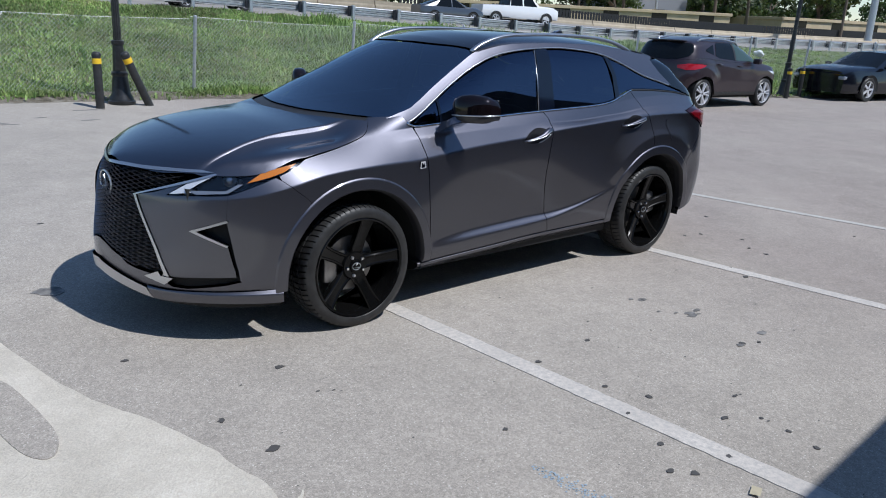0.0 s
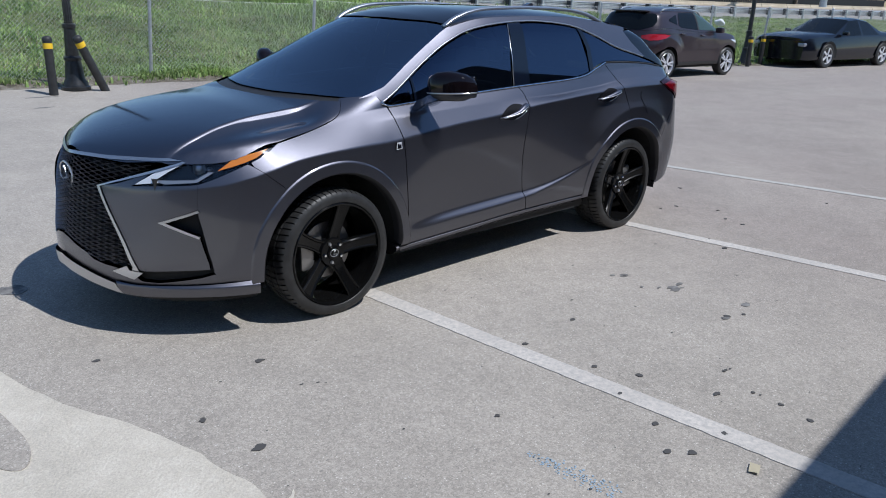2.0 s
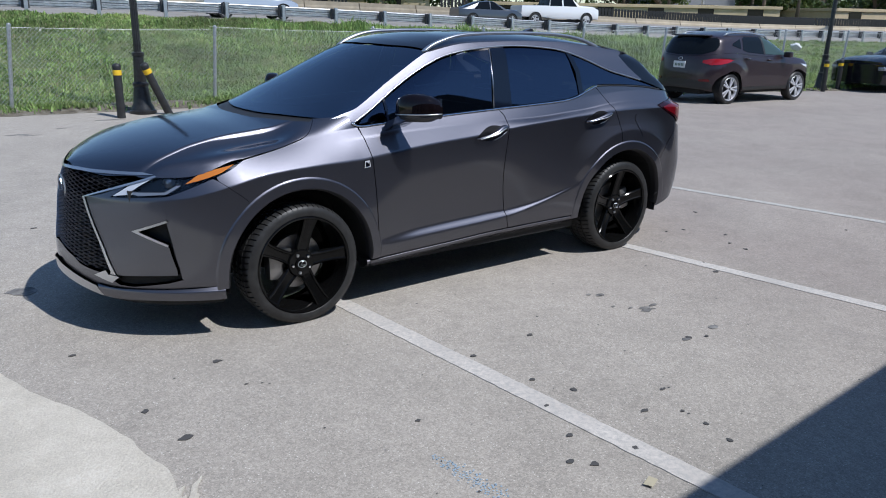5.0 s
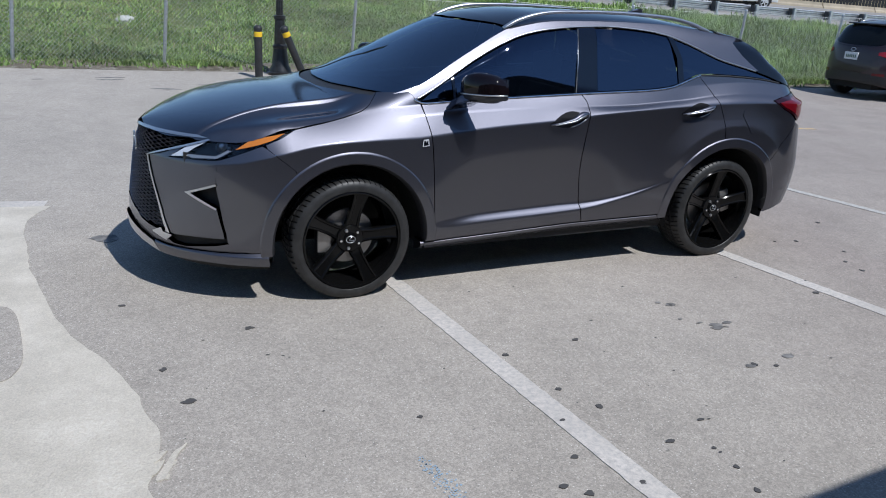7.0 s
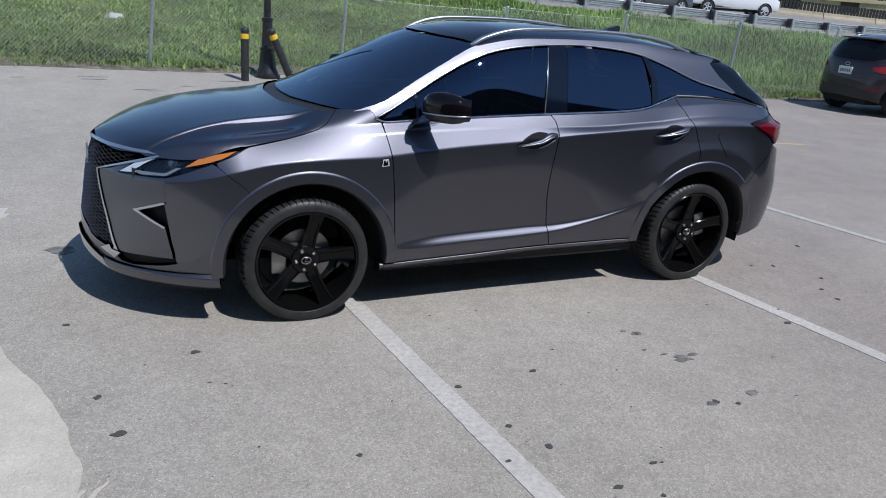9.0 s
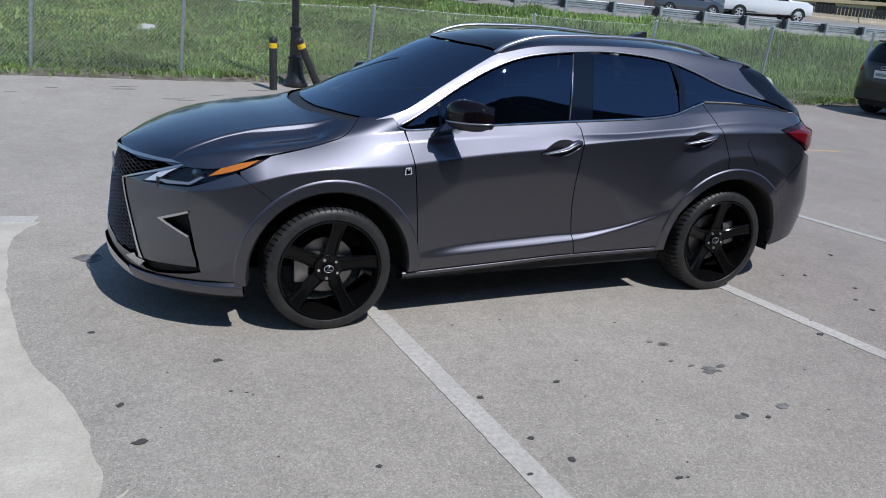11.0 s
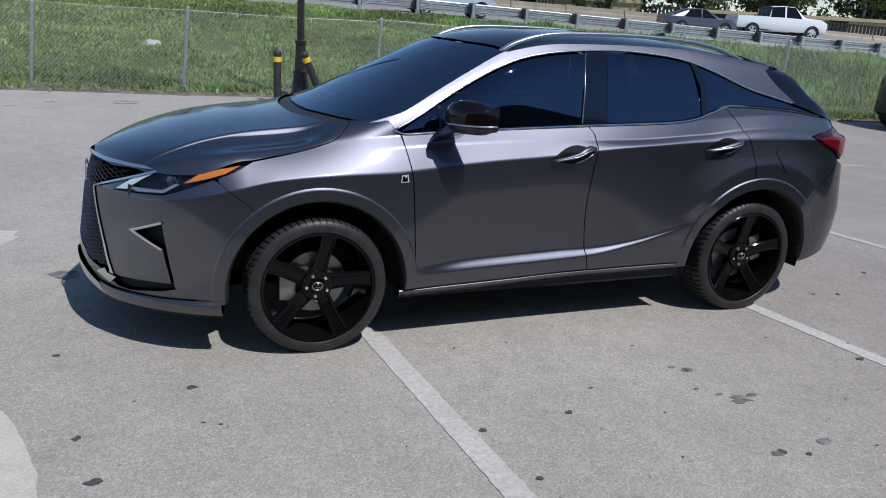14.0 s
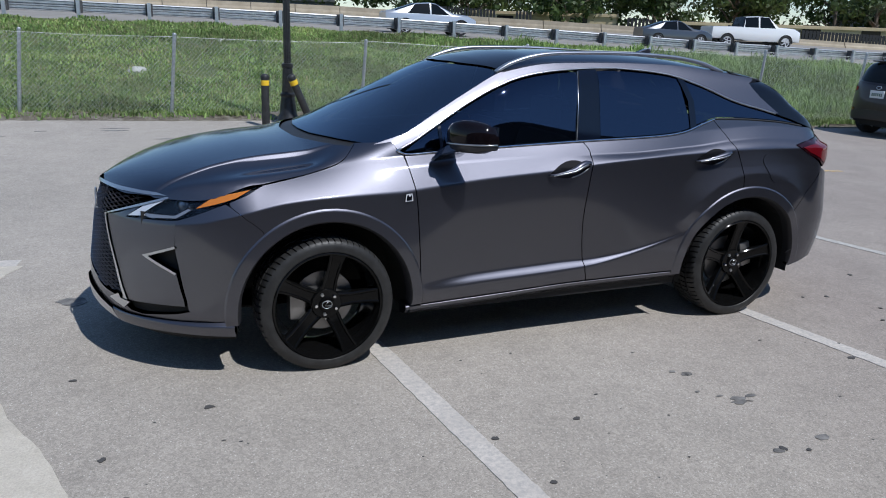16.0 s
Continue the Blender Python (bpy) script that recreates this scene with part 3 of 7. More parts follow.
def side_normal(w, z):
    e = 0.004
    a = side_point(w + e, z) - side_point(w - e, z)
    b = side_point(w, z + e) - side_point(w, z - e)
    n = np.cross(a, b)
    return n / np.maximum(np.linalg.norm(n, axis=-1, keepdims=True), 1e-9)


def top_z(x, y):
    """Height of the upper surface at a place in plan."""
    x, y = np.broadcast_arrays(np.asarray(x, float), np.abs(np.asarray(y, float)))
    lo, hi = Z_SH(x), Z_CROWN(x)
    for _ in range(34):
        mid = (lo + hi) / 2
        inside = half_width(x, mid) > y
        lo, hi = np.where(inside, mid, lo), np.where(inside, hi, mid)
    return (lo + hi) / 2


def top_point(x, y, off=0.0):
    x, y = np.broadcast_arrays(np.asarray(x, float), np.asarray(y, float))
    return np.stack([x, y, top_z(x, y)], -1)


def top_normal(x, y):
    e = 0.004
    n = np.cross(top_point(x + e, y) - top_point(x - e, y), top_point(x, y + e) - top_point(x, y - e))
    return n / np.maximum(np.linalg.norm(n, axis=-1, keepdims=True), 1e-9)


def w_of(x, z):
    """The lay-out coordinate of a place on the side whose x is known."""
    if x < XF:
        q = min(1.0, max(0.0, (XF - x) / (XF - float(X_NOSE(z)))))
        return XF - WF * (1 - math.acos(q ** (TF / 2)) / (math.pi / 2))
    if x > XR:
        q = min(1.0, (x - XR) / (float(X_TAIL(z)) - XR))
        return XR + WR * (1 - math.acos(q ** (TP / 2)) / (math.pi / 2))
    return x


# ---- the grey crossover: panels ----
RIDGE_Y = pchip([(-2.40, 0.590), (-2.25, 0.606), (-2.15, 0.620), (-2.05, 0.612), (-1.9, 0.582), (-1.72, 0.566), (-1.5, 0.570), (-1.35, 0.584)])


BAND = pchip([(-2.4, 0.04), (-2.14, 0.07), (-2.05, 0.14), (-1.94, 0.23), (-1.71, 0.27), (-1.5, 0.265), (-1.35, 0.215), (-1.2, 0.135)])  # from the ridge to the hood's edge


def hood_step(x, y):
    """Height to add at a place of the hood: it drops off a sharp ridge, then fills out again towards the edge."""
    d = np.abs(y) - RIDGE_Y(x)
    k, span = sstep(-1.22, -1.50, x) * sstep(-2.36, -2.12, x), BAND(x)
    wide = sstep(-1.9, -1.55, x)
    turn = 0.004 * np.exp(-np.abs(np.minimum(d, 0)) / 0.10) - (0.008 + 0.008 * wide) * sstep(0.0, 0.016 + 0.014 * wide, d) * (1 - sstep(0.03, 1.0, d / span))
    return k * (turn - 0.024 * span / 0.27 * (0.55 + 0.45 * sstep(-2.1, -1.6, x)) * np.sin(np.pi * np.clip(d / span, 0, 1)))


def hood_relief(co, n):
    """Two ridges that run along the hood."""
    x, y, e = co[:, 0], co[:, 1], 0.003
    co, n = co.copy(), n.copy()
    n[:, 0] -= (hood_step(x + e, y) - hood_step(x - e, y)) / (2 * e) * n[:, 2]
    n[:, 1] -= 1.5 * (hood_step(x, y + e) - hood_step(x, y - e)) / (2 * e) * n[:, 2]
    co[:, 2] += hood_step(x, y)
    return co, n / np.linalg.norm(n, axis=1, keepdims=True)


LEVELS = np.array((0.20, 0.44, 0.48, 1.00, 1.10))


def crease_heights(w):
    low, sh = Z_CREASE(w), Z_SH(w)
    return np.stack([np.full_like(low, 0.10), low, low + W_CREASE(w), sh, np.maximum(Z_BELT(w) - UP_DROP(w), sh + 0.02)], -1)


def side_rows(q):
    """From (w, z) to (w, v), in which the creases of the side lie at fixed levels."""
    out = q.copy()
    for i, (h, z) in enumerate(zip(crease_heights(q[:, 0]), q[:, 1])):
        out[i, 1] = np.interp(z, h, LEVELS) if h[0] <= z <= h[-1] else LEVELS[-1] + z - h[-1] if z > h[-1] else LEVELS[0] + z - h[0]
    return out


def side_unrow(q):
    out = q.copy()
    for i, (h, v) in enumerate(zip(crease_heights(q[:, 0]), q[:, 1])):
        out[i, 1] = np.interp(v, LEVELS, h) if LEVELS[0] <= v <= LEVELS[-1] else h[-1] + v - LEVELS[-1] if v > LEVELS[-1] else h[0] + v - LEVELS[0]
    return out


def hood_rows(q):
    return np.column_stack([q[:, 0], q[:, 1] * 0.57 / RIDGE_Y(q[:, 0])])


def hood_unrow(q):
    return np.column_stack([q[:, 0], q[:, 1] * RIDGE_Y(q[:, 0]) / 0.57])


def sheet(name, poly, kind, material, parent, off=0.0, lip=0.014, du=0.03, dv=0.022, both=True, label="", relief=None):
    """A panel cut from the body's surface by an outline. Side panels are outlined in (w, z), top panels in (x, y)."""
    point, normal = (side_point, side_normal) if kind == "side" else (top_point, top_normal)
    bm = bmesh.new()
    warp = material is paint and (kind == "side" and relief is None or relief is hood_relief)
    rowed, unwarp = (side_rows, side_unrow) if kind == "side" else (hood_rows, hood_unrow)
    if warp:  # cut along rows that follow the creases
        poly = [tuple(p) for p in rowed(np.array(poly, float))]
    bm.faces.new([bm.verts.new((a, b, 0)) for a, b in poly])
    lo, hi = np.min(poly, axis=0), np.max(poly, axis=0)
    for axis, step in ((0, du), (1, dv)):
        no = Vector((1, 0, 0)) if axis == 0 else Vector((0, 1, 0))
        for k in range(int(lo[axis] / step) - 1, int(hi[axis] / step) + 2):
            c = k * step + (0 if warp and axis else 1.3e-4)
            if lo[axis] + 1e-4 < c < hi[axis] - 1e-4:
                bmesh.ops.bisect_plane(bm, geom=bm.verts[:] + bm.edges[:] + bm.faces[:], dist=1e-6, plane_co=no * c, plane_no=no)
    bm.verts.index_update()
    uv = np.array([v.co[:2] for v in bm.verts])
    if warp:
        uv = unwarp(uv)
    if kind == "side" and warp:  # lay the grid on the crease of the haunch
        dx, dz = uv[:, 0] - HUBS[1] - 0.03, uv[:, 1] - 0.34
        r = np.maximum(np.hypot(dx, dz), 0.01)
        near = np.array([not v.is_boundary for v in bm.verts]) & (np.abs(r - HAUNCH) < 0.5 * dv)
        uv[near] = np.column_stack([HUBS[1] + 0.03 + dx * HAUNCH / r, 0.34 + dz * HAUNCH / r])[near]
    n = normal(uv[:, 0], uv[:, 1])
    if kind == "top":
        n *= np.where(n[:, 2:] < 0, -1, 1)
    co = point(uv[:, 0], uv[:, 1])
    if kind == "side":
        n *= np.where((n[:, 1:2] > 0) & (np.abs(co[:, 1:2]) > 0.05), -1, 1)
    if relief is not None:
        co, n = relief(co, n)
    co = co + n * off
    faces = [[v.index for v in f.verts] for f in bm.faces]
    first = faces[0]
    fn = np.cross(co[first[1]] - co[first[0]], co[first[2]] - co[first[1]])
    big = max(faces, key=lambda f: np.linalg.norm(np.cross(co[f[1]] - co[f[0]], co[f[2]] - co[f[1]])))
    fn = np.cross(co[big[1]] - co[big[0]], co[big[2]] - co[big[1]])
    flip = fn @ n[big[0]] < 0
    if flip:
        faces = [f[::-1] for f in faces]
    verts, normals = co.tolist(), n.tolist()
    for e in bm.edges:
        if len(e.link_faces) == 1 and lip:
            a, b = e.verts[0].index, e.verts[1].index
            d = np.cross(co[b] - co[a], n[a])
            d /= max(np.linalg.norm(d), 1e-9)
            c2 = uv[[v.index for v in e.link_faces[0].verts]]
            k = len(verts)
            verts += [co[a].tolist(), co[b].tolist(), (co[b] - n[b] * lip).tolist(), (co[a] - n[a] * lip).tolist()]
            normals += [d.tolist()] * 4
            faces.append([k, k + 1, k + 2, k + 3])
    bm.free()
    out = []
    for mirrored in ((False, True) if both else (False,)):
        v, nn, ff = np.array(verts), np.array(normals), faces
        if mirrored:
            v, nn, ff = v * (1, -1, 1), nn * (1, -1, 1), [f[::-1] for f in faces]
        out.append(mesh_part(name, v, ff, material, parent, label, True, nn))
    return out


def arc(hub, r, a0, a1, n=22, zc=0.36):
    return [(hub + r * math.cos(radians(a0 + (a1 - a0) * k / n)), zc + r * math.sin(radians(a0 + (a1 - a0) * k / n))) for k in range(n + 1)]


car = thing("crossover_car", None, "metallic gunmetal grey crossover with black wheels, parked across stall lines", "car")
BELT = smooth_line([(-0.98, 1.157), (-0.92, 1.141), (-0.77, 1.148), (-0.38, 1.168), (0.11, 1.19), (0.39, 1.20), (0.72, 1.214), (0.9, 1.235), (1.03, 1.275), (1.15, 1.312)], 6)
BELT_R = smooth_line([(1.15, 1.312), (1.3, 1.310), (1.49, 1.302), (1.74, 1.282), (1.95, 1.252)], 5)
TOPL = smooth_line([(-0.98, 1.163), (-0.873, 1.215), (-0.72, 1.302), (-0.60, 1.37), (-0.45, 1.448), (-0.34, 1.498), (-0.23, 1.538), (-0.1, 1.568), (0.05, 1.588), (0.25, 1.602), (0.5, 1.606), (0.827, 1.578), (1.07, 1.512), (1.33, 1.42), (1.58, 1.362), (1.82, 1.302), (1.95, 1.256)], 5)
belt_at, top_at = pchip(BELT + BELT_R[1:]), pchip(TOPL)
R_ARCH = 0.468


def between(f, x0, x1, dz=0.0, n=14):
    return [(x0 + (x1 - x0) * k / n, float(f(x0 + (x1 - x0) * k / n)) + dz) for k in range(n + 1)]


HOOD_EDGE = smooth_line([(-1.18, 1.19), (-1.225, 1.155), (-1.28, 1.115), (-1.354, 1.085), (-1.511, 1.048), (-1.71, 1.012)], 5)
seam_f = smooth_line([(-0.945, 1.128), (-0.91, 0.95), (-0.89, 0.73), (-0.865, 0.345)], 5)
seam_m = smooth_line([(0.168, 1.186), (0.198, 1.13), (0.178, 1.0), (0.16, 0.73), (0.185, 0.46), (0.205, 0.368)], 4)
seam_r = smooth_line([(1.14, 1.303), (1.22, 1.21), (1.275, 1.10), (1.31, 0.97), (1.315, 0.83)], 4)
sill_top = pchip([(-1.0, 0.318), (-0.36, 0.34), (0.18, 0.360), (0.95, 0.362)])


def shift(line, dx=0.0, dz=0.0):
    return [(a + dx, b + dz) for a, b in line]


# doors
sheet("front_door", between(belt_at, -0.942, 0.166, -0.006, 18) + seam_m[1:] + between(sill_top, 0.205, -0.862, 0.0, 8) + seam_f[::-1][:-1], "side", paint, car, du=0.016, dv=0.010)
sheet("rear_door", between(belt_at, 0.174, 1.135, -0.006, 18) + seam_r[:-1] + arc(1.395, R_ARCH + 0.004, 101, 178, 18) + between(sill_top, 0.918, 0.212, 0.0, 6) + shift(seam_m[::-1], 0.006)[:-1], "side", paint, car, du=0.016, dv=0.010)
# front fender
fender = HOOD_EDGE[::-1] + [(-1.10, 1.197), (-1.005, 1.205), (-0.985, 1.168), (-0.975, 1.15), (-0.951, 1.135)] + shift(seam_f, -0.006) + [(-0.90, 0.318)]
fender += arc(-1.395, R_ARCH, -5, 131, 30) + [(-1.73, 0.80), (-1.80, 0.86), (-1.862, 0.918), (-1.868, 0.936), (-1.80, 0.968)]
sheet("front_fender", fender, "side", paint, car, lip=0.03, du=0.016, dv=0.010)
# quarter panel with the fuel flap's outline
quarter = shift(seam_r, 0.006) + arc(1.395, R_ARCH, 99, 40, 16) + [(1.80, 0.72), (1.88, 0.81), (w_of(2.0, 0.9), 0.92), (w_of(2.05, 0.98), 0.985), (w_of(2.0, 1.03), 1.03), (1.775, 1.145), (1.9, 1.165), (w_of(2.07, 1.19), 1.188), (w_of(2.14, 1.2), 1.205), (w_of(2.0, 1.245), 1.243)]
quarter += [(a, b - 0.006) for a, b in BELT_R[::-1]]
sheet("quarter_panel", quarter, "side", paint, car, lip=0.03, du=0.016, dv=0.010)
flap = smooth_line([(1.477, 1.050), (1.492, 1.088), (1.530, 1.094), (1.605, 1.091), (1.640, 1.070), (1.700, 0.975), (1.703, 0.935), (1.672, 0.912), (1.585, 0.915), (1.548, 0.935), (1.477, 1.050)], 3)[:-1]
sheet("fuel_flap", flap, "side", paint, car, off=0.0035, lip=0.004, both=False)
# rear bumper and tailgate
bump_r = arc(1.395, R_ARCH, 39, -6, 14) + [(1.88, 0.305), (w_of(2.05, 0.34), 0.345), (2.2, 0.36), (2.65, 0.36), (2.65, 0.70), (2.45, 0.80), (w_of(2.053, 0.98), 0.981), (w_of(2.003, 0.9), 0.917), (1.883, 0.807), (1.803, 0.717)]
sheet("rear_bumper", bump_r, "side", paint, car, lip=0.03, du=0.016, dv=0.012)
sheet("tailgate", [(2.47, 0.80), (2.65, 0.71), (2.65, 1.12), (2.30, 1.14), (2.30, 0.90)], "side", paint, car, du=0.04, dv=0.03)
tail = [(1.785, 1.142), (1.9, 1.162), (w_of(2.07, 1.18), 1.183), (2.30, 1.175), (2.30, 1.08), (w_of(2.10, 1.02), 1.02), (w_of(2.055, 0.99), 0.995), (w_of(2.0, 1.035), 1.04)]
sheet("tail_lamp", tail, "side", smoked_red, car, off=0.006, lip=0.02, du=0.02, dv=0.02, label="smoked dark red wrap-round tail lamp")
tail_core = [(1.835, 1.128), (1.92, 1.140), (w_of(2.07, 1.165), 1.160), (2.27, 1.155), (2.27, 1.10), (w_of(2.10, 1.035), 1.042), (w_of(2.06, 1.01), 1.018), (w_of(2.0, 1.05), 1.055)]
sheet("tail_reflector", tail_core, "side", red_lens, car, off=0.009, lip=0.003, du=0.02, dv=0.02, label="bright red reflector")

# nose: bumper cover round the spindle-shaped grille opening
NC = XF - WF
inner_cheek = [(-2.105, 0.940), (-2.26, 0.872), (-2.425, 0.797), (-2.37, 0.665), (-2.316, 0.524), (-2.275, 0.392), (-2.255, 0.382), (-2.145, 0.394), (-2.032, 0.402), (-2.049, 0.50), (-2.065, 0.577), (-2.19, 0.644), (-2.0725, 0.706), (-2.0722, 0.838), (-2.20, 0.826), (-2.298, 0.816), (-2.222, 0.890)]
sheet("bumper_cheek", inner_cheek, "side", paint, car, lip=0.03, du=0.02, dv=0.016)
outer_cheek = [(-2.0718, 0.838), (-1.996, 0.874), (-1.885, 0.929), (-1.864, 0.9165), (-1.8018, 0.8582), (-1.7318, 0.7982)] + arc(-1.395, R_ARCH, 131.5, 184, 14)
outer_cheek += [(-1.872, 0.321), (-1.92, 0.322), (-2.0, 0.345), (-2.019, 0.385), (-2.036, 0.50), (-2.053, 0.60), (-2.0718, 0.706)]
sheet("bumper_side", outer_cheek, "side", paint, car, lip=0.03, du=0.016, dv=0.010)
sheet("bumper_backing", [(-2.10, 0.72), (-2.04, 0.72), (-2.04, 0.845), (-2.10, 0.835)], "side", paint, car, off=-0.003, lip=0.0, du=0.02, dv=0.02)
apron_top = [(NC, 0.492), (-2.59, 0.482), (-2.534, 0.455), (-2.45, 0.405), (-2.40, 0.390), (-2.32, 0.378), (-2.285, 0.345), (-2.262, 0.322), (-2.205, 0.318), (-2.067, 0.352), (-2.02, 0.372), (-1.93, 0.322)]
apron_low = [(NC, 0.375), (-2.50, 0.34), (-2.36, 0.295), (-2.27, 0.29), (-2.10, 0.297), (-1.93, 0.312)]
sheet("lower_apron", apron_top + apron_low[::-1], "side", paint, car, off=-0.004, lip=0.03, du=0.02, dv=0.016)
def lip_turned(co, n):
    """The corner of the lip has an upper ledge that faces the sky."""
    up = sstep(0.284, 0.302, co[:, 2])[:, None]
    n = n * (1 - 0.55 * up) + np.array((0, 0, 0.75)) * up
    return co, n / np.linalg.norm(n, axis=1, keepdims=True)


lip_top = smooth_line([(NC, 0.380), (-2.50, 0.345), (-2.36, 0.300)], 4)
lip_low = smooth_line([(NC, 0.312), (-2.50, 0.284), (-2.34, 0.240)], 4)
sheet("bumper_lip", lip_top + lip_low[::-1], "side", satin_silver, car, off=0.012, lip=0.05, du=0.02, dv=0.016, label="satin silver lower lip")
lip_top = smooth_line([(-2.357, 0.300), (-2.27, 0.296), (-2.10, 0.303), (-1.86, 0.318)], 4)
lip_low = smooth_line([(-2.337, 0.240), (-2.27, 0.238), (-2.10, 0.248), (-1.852, 0.246)], 4)
sheet("bumper_corner", lip_top + lip_low[::-1], "side", paint, car, off=0.012, lip=0.05, du=0.02, dv=0.012, relief=lip_turned)
# added panel, hardly seen, that brings the bumper's shadow edge nearer
sheet("shadow_undertray", smooth_line([(NC, 0.318), (-2.50, 0.292), (-2.34, 0.256), (-2.10, 0.266), (-1.86, 0.268)], 4) + smooth_line([(-1.86, 0.21), (-2.10, 0.195), (-2.34, 0.19), (-2.50, 0.205), (NC, 0.22)], 4), "side", under_black, car, off=-0.030, lip=0.03, du=0.04, dv=0.03, label="black panel added under the bumper to lengthen its shadow")
sheet("spindle_foot", [(-2.362, 0.368), (-2.305, 0.407), (-2.296, 0.384), (-2.250, 0.378), (-2.283, 0.336)], "side", satin_silver, car, off=0.012, lip=0.02, du=0.02, dv=0.02, label="bright foot of the grille frame")
# silver spindle frame
inner = smooth_line([(-2.112, 0.944), (-2.268, 0.876), (-2.434, 0.798)], 4) + smooth_line([(-2.434, 0.798), (-2.379, 0.665), (-2.323, 0.524), (-2.286, 0.400)], 4)[1:]
outer = [(-2.262, 0.372), (-2.31, 0.524), (-2.367, 0.665), (-2.421, 0.797), (-2.257, 0.869), (-2.103, 0.938)]
sheet("spindle_frame", inner + [(-2.295, 0.372)] + outer, "side", satin_silver, car, off=0.006, lip=0.03, du=0.02, dv=0.016, label="satin silver frame of the grille")
sheet("grille_top_trim", [(NC, 0.934), (-2.514, 0.935), (-2.395, 0.940), (-2.279, 0.950), (-2.16, 0.957), (-2.115, 0.948), (-2.279, 0.936), (-2.395, 0.926), (-2.514, 0.921), (NC, 0.919)], "side", satin_silver, car, off=0.006, lip=0.02, du=0.02, dv=0.03, label="satin silver strip over the grille")
# grille mesh: slanted black bars that cross, set back in the opening
right_edge = [(0.925, -2.19), (0.88, -2.272), (0.799, -2.430), (0.665, -2.376), (0.524, -2.320), (0.40, -2.285)]
ez, ew = np.array(right_edge)[::-1].T
bot_w, bot_z = np.array([(NC, 0.50), (-2.59, 0.488), (-2.534, 0.462), (-2.43, 0.398), (-2.30, 0.40)]).T
grille = part("grille_mesh", bmesh.new(), grille_dark, car, "dark mesh grille")
gv, gf = [], []


def in_grille(w, z):
    return z < 0.925 and z > np.interp(w, bot_w, bot_z) and w < np.interp(z, ez, ew)


def bar(a, b, r=0.0036, off=-0.012):
    """A thin bar over the grille's surface from a to b in (w, z), cut where it leaves the opening."""
    global gv, gf
    steps = max(2, int(math.hypot(b[0] - a[0], b[1] - a[1]) / 0.02))
    run = []
    for k in range(steps + 1):
        p = (a[0] + (b[0] - a[0]) * k / steps, a[1] + (b[1] - a[1]) * k / steps)
        if p[0] >= NC and in_grille(*p):
            run.append(p)
        elif len(run) > 1:
            break
    if len(run) < 2:
        return
    q = np.array(run)
    co, n = side_point(q[:, 0], q[:, 1]), side_normal(q[:, 0], q[:, 1])
    n *= np.where(n[:, :1] > 0, -1, 1)
    base = len(gv)
    for c0, nn in zip(co, n):
        for du, dn in ((-r, 0), (0, 2.2 * r), (r, 0), (0, -1.2 * r)):
            gv.append((c0 + nn * (off + dn) + np.array((0, 0, 1)) * du).tolist())
    for k in range(len(run) - 1):
        for j in range(4):
            i0, i1 = base + 4 * k + j, base + 4 * k + (j + 1) % 4
            gf.append((i0, i1, i1 + 4, i0 + 4))


for k in range(-6, 36):
    z0 = 0.30 + k * 0.0215
    for sgn in (1, -1):
        bar((NC, z0), (NC + 0.55, z0 + sgn * 0.20))
me = grille.data
me.from_pydata(gv + [(a, -b, c) for a, b, c in gv], [], gf + [tuple(i + len(gv) for i in f[::-1]) for f in gf])
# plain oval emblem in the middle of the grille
em = part("grille_emblem", bmesh.new(), satin_silver, car, "silver oval ring emblem")
bm = bmesh.new()
ring = [(-2.492, 0.092 * math.cos(a), 0.805 + 0.066 * math.sin(a)) for a in np.linspace(0, 2 * math.pi, 33)]
tube(bm, ring, 0.0055, 8, caps=False)
tube(bm, [(-2.492, 0.03, 0.842), (-2.492, -0.02, 0.79), (-2.492, 0.055, 0.772)], 0.008, 6)
bm.to_mesh(em.data)
bm.free()

# fog vents: silver arrow-shaped trim on a dark pocket
vent = [(-2.20, 0.644), (-2.07, 0.712), (-2.065, 0.702), (-2.174, 0.644), (-2.061, 0.576), (-2.066, 0.566)]
sheet("fog_trim", vent, "side", satin_silver, car, off=0.008, lip=0.02, du=0.02, dv=0.02, label="silver arrow-shaped vent trim")

# hood, cowl, windscreen and roof
side_y = [(x, -float(half_width(x, z)) + 0.003) for x, z in HOOD_EDGE]
front = smooth_line([(-1.71, side_y[-1][1]), (-1.938, -0.829), (-2.143, -0.700), (-2.313, -0.487), (-2.39, -0.311), (-2.435, -0.12), (-2.442, 0.0)], 5)[1:]
rear = smooth_line([(-1.42, 0.0), (-1.405, -0.25), (-1.32, -0.54), (-1.185, -0.72)], 5)[:-1]
half = rear + side_y + front
hood_poly = half + [(x, -y) for x, y in half[::-1][1:-1]]
sheet("hood", hood_poly, "top", paint, car, off=0.002, du=0.022, dv=0.010, both=False, relief=hood_relief, lip=0.02)
cowl_in = smooth_line([(-1.345, 0.0), (-1.325, -0.25), (-1.235, -0.54), (-1.11, -0.735)], 5)
cowl_half = rear + [(-1.185, -0.72)] + cowl_in[::-1]
for s in (1, -1):
    bmx = [(x - 0.01, y * s) for x, y in cowl_half[:len(rear) + 1]] + [(x, y * s) for x, y in cowl_in[::-1]]
    sheet("cowl", bmx, "top", black_plastic, car, off=-0.012, both=False, du=0.05, dv=0.05)
pillar_w = smooth_line([(-1.10, -0.735), (-0.95, -0.742), (-0.857, -0.722), (-0.69, -0.678), (-0.45, -0.628), (-0.29, -0.598)], 5)
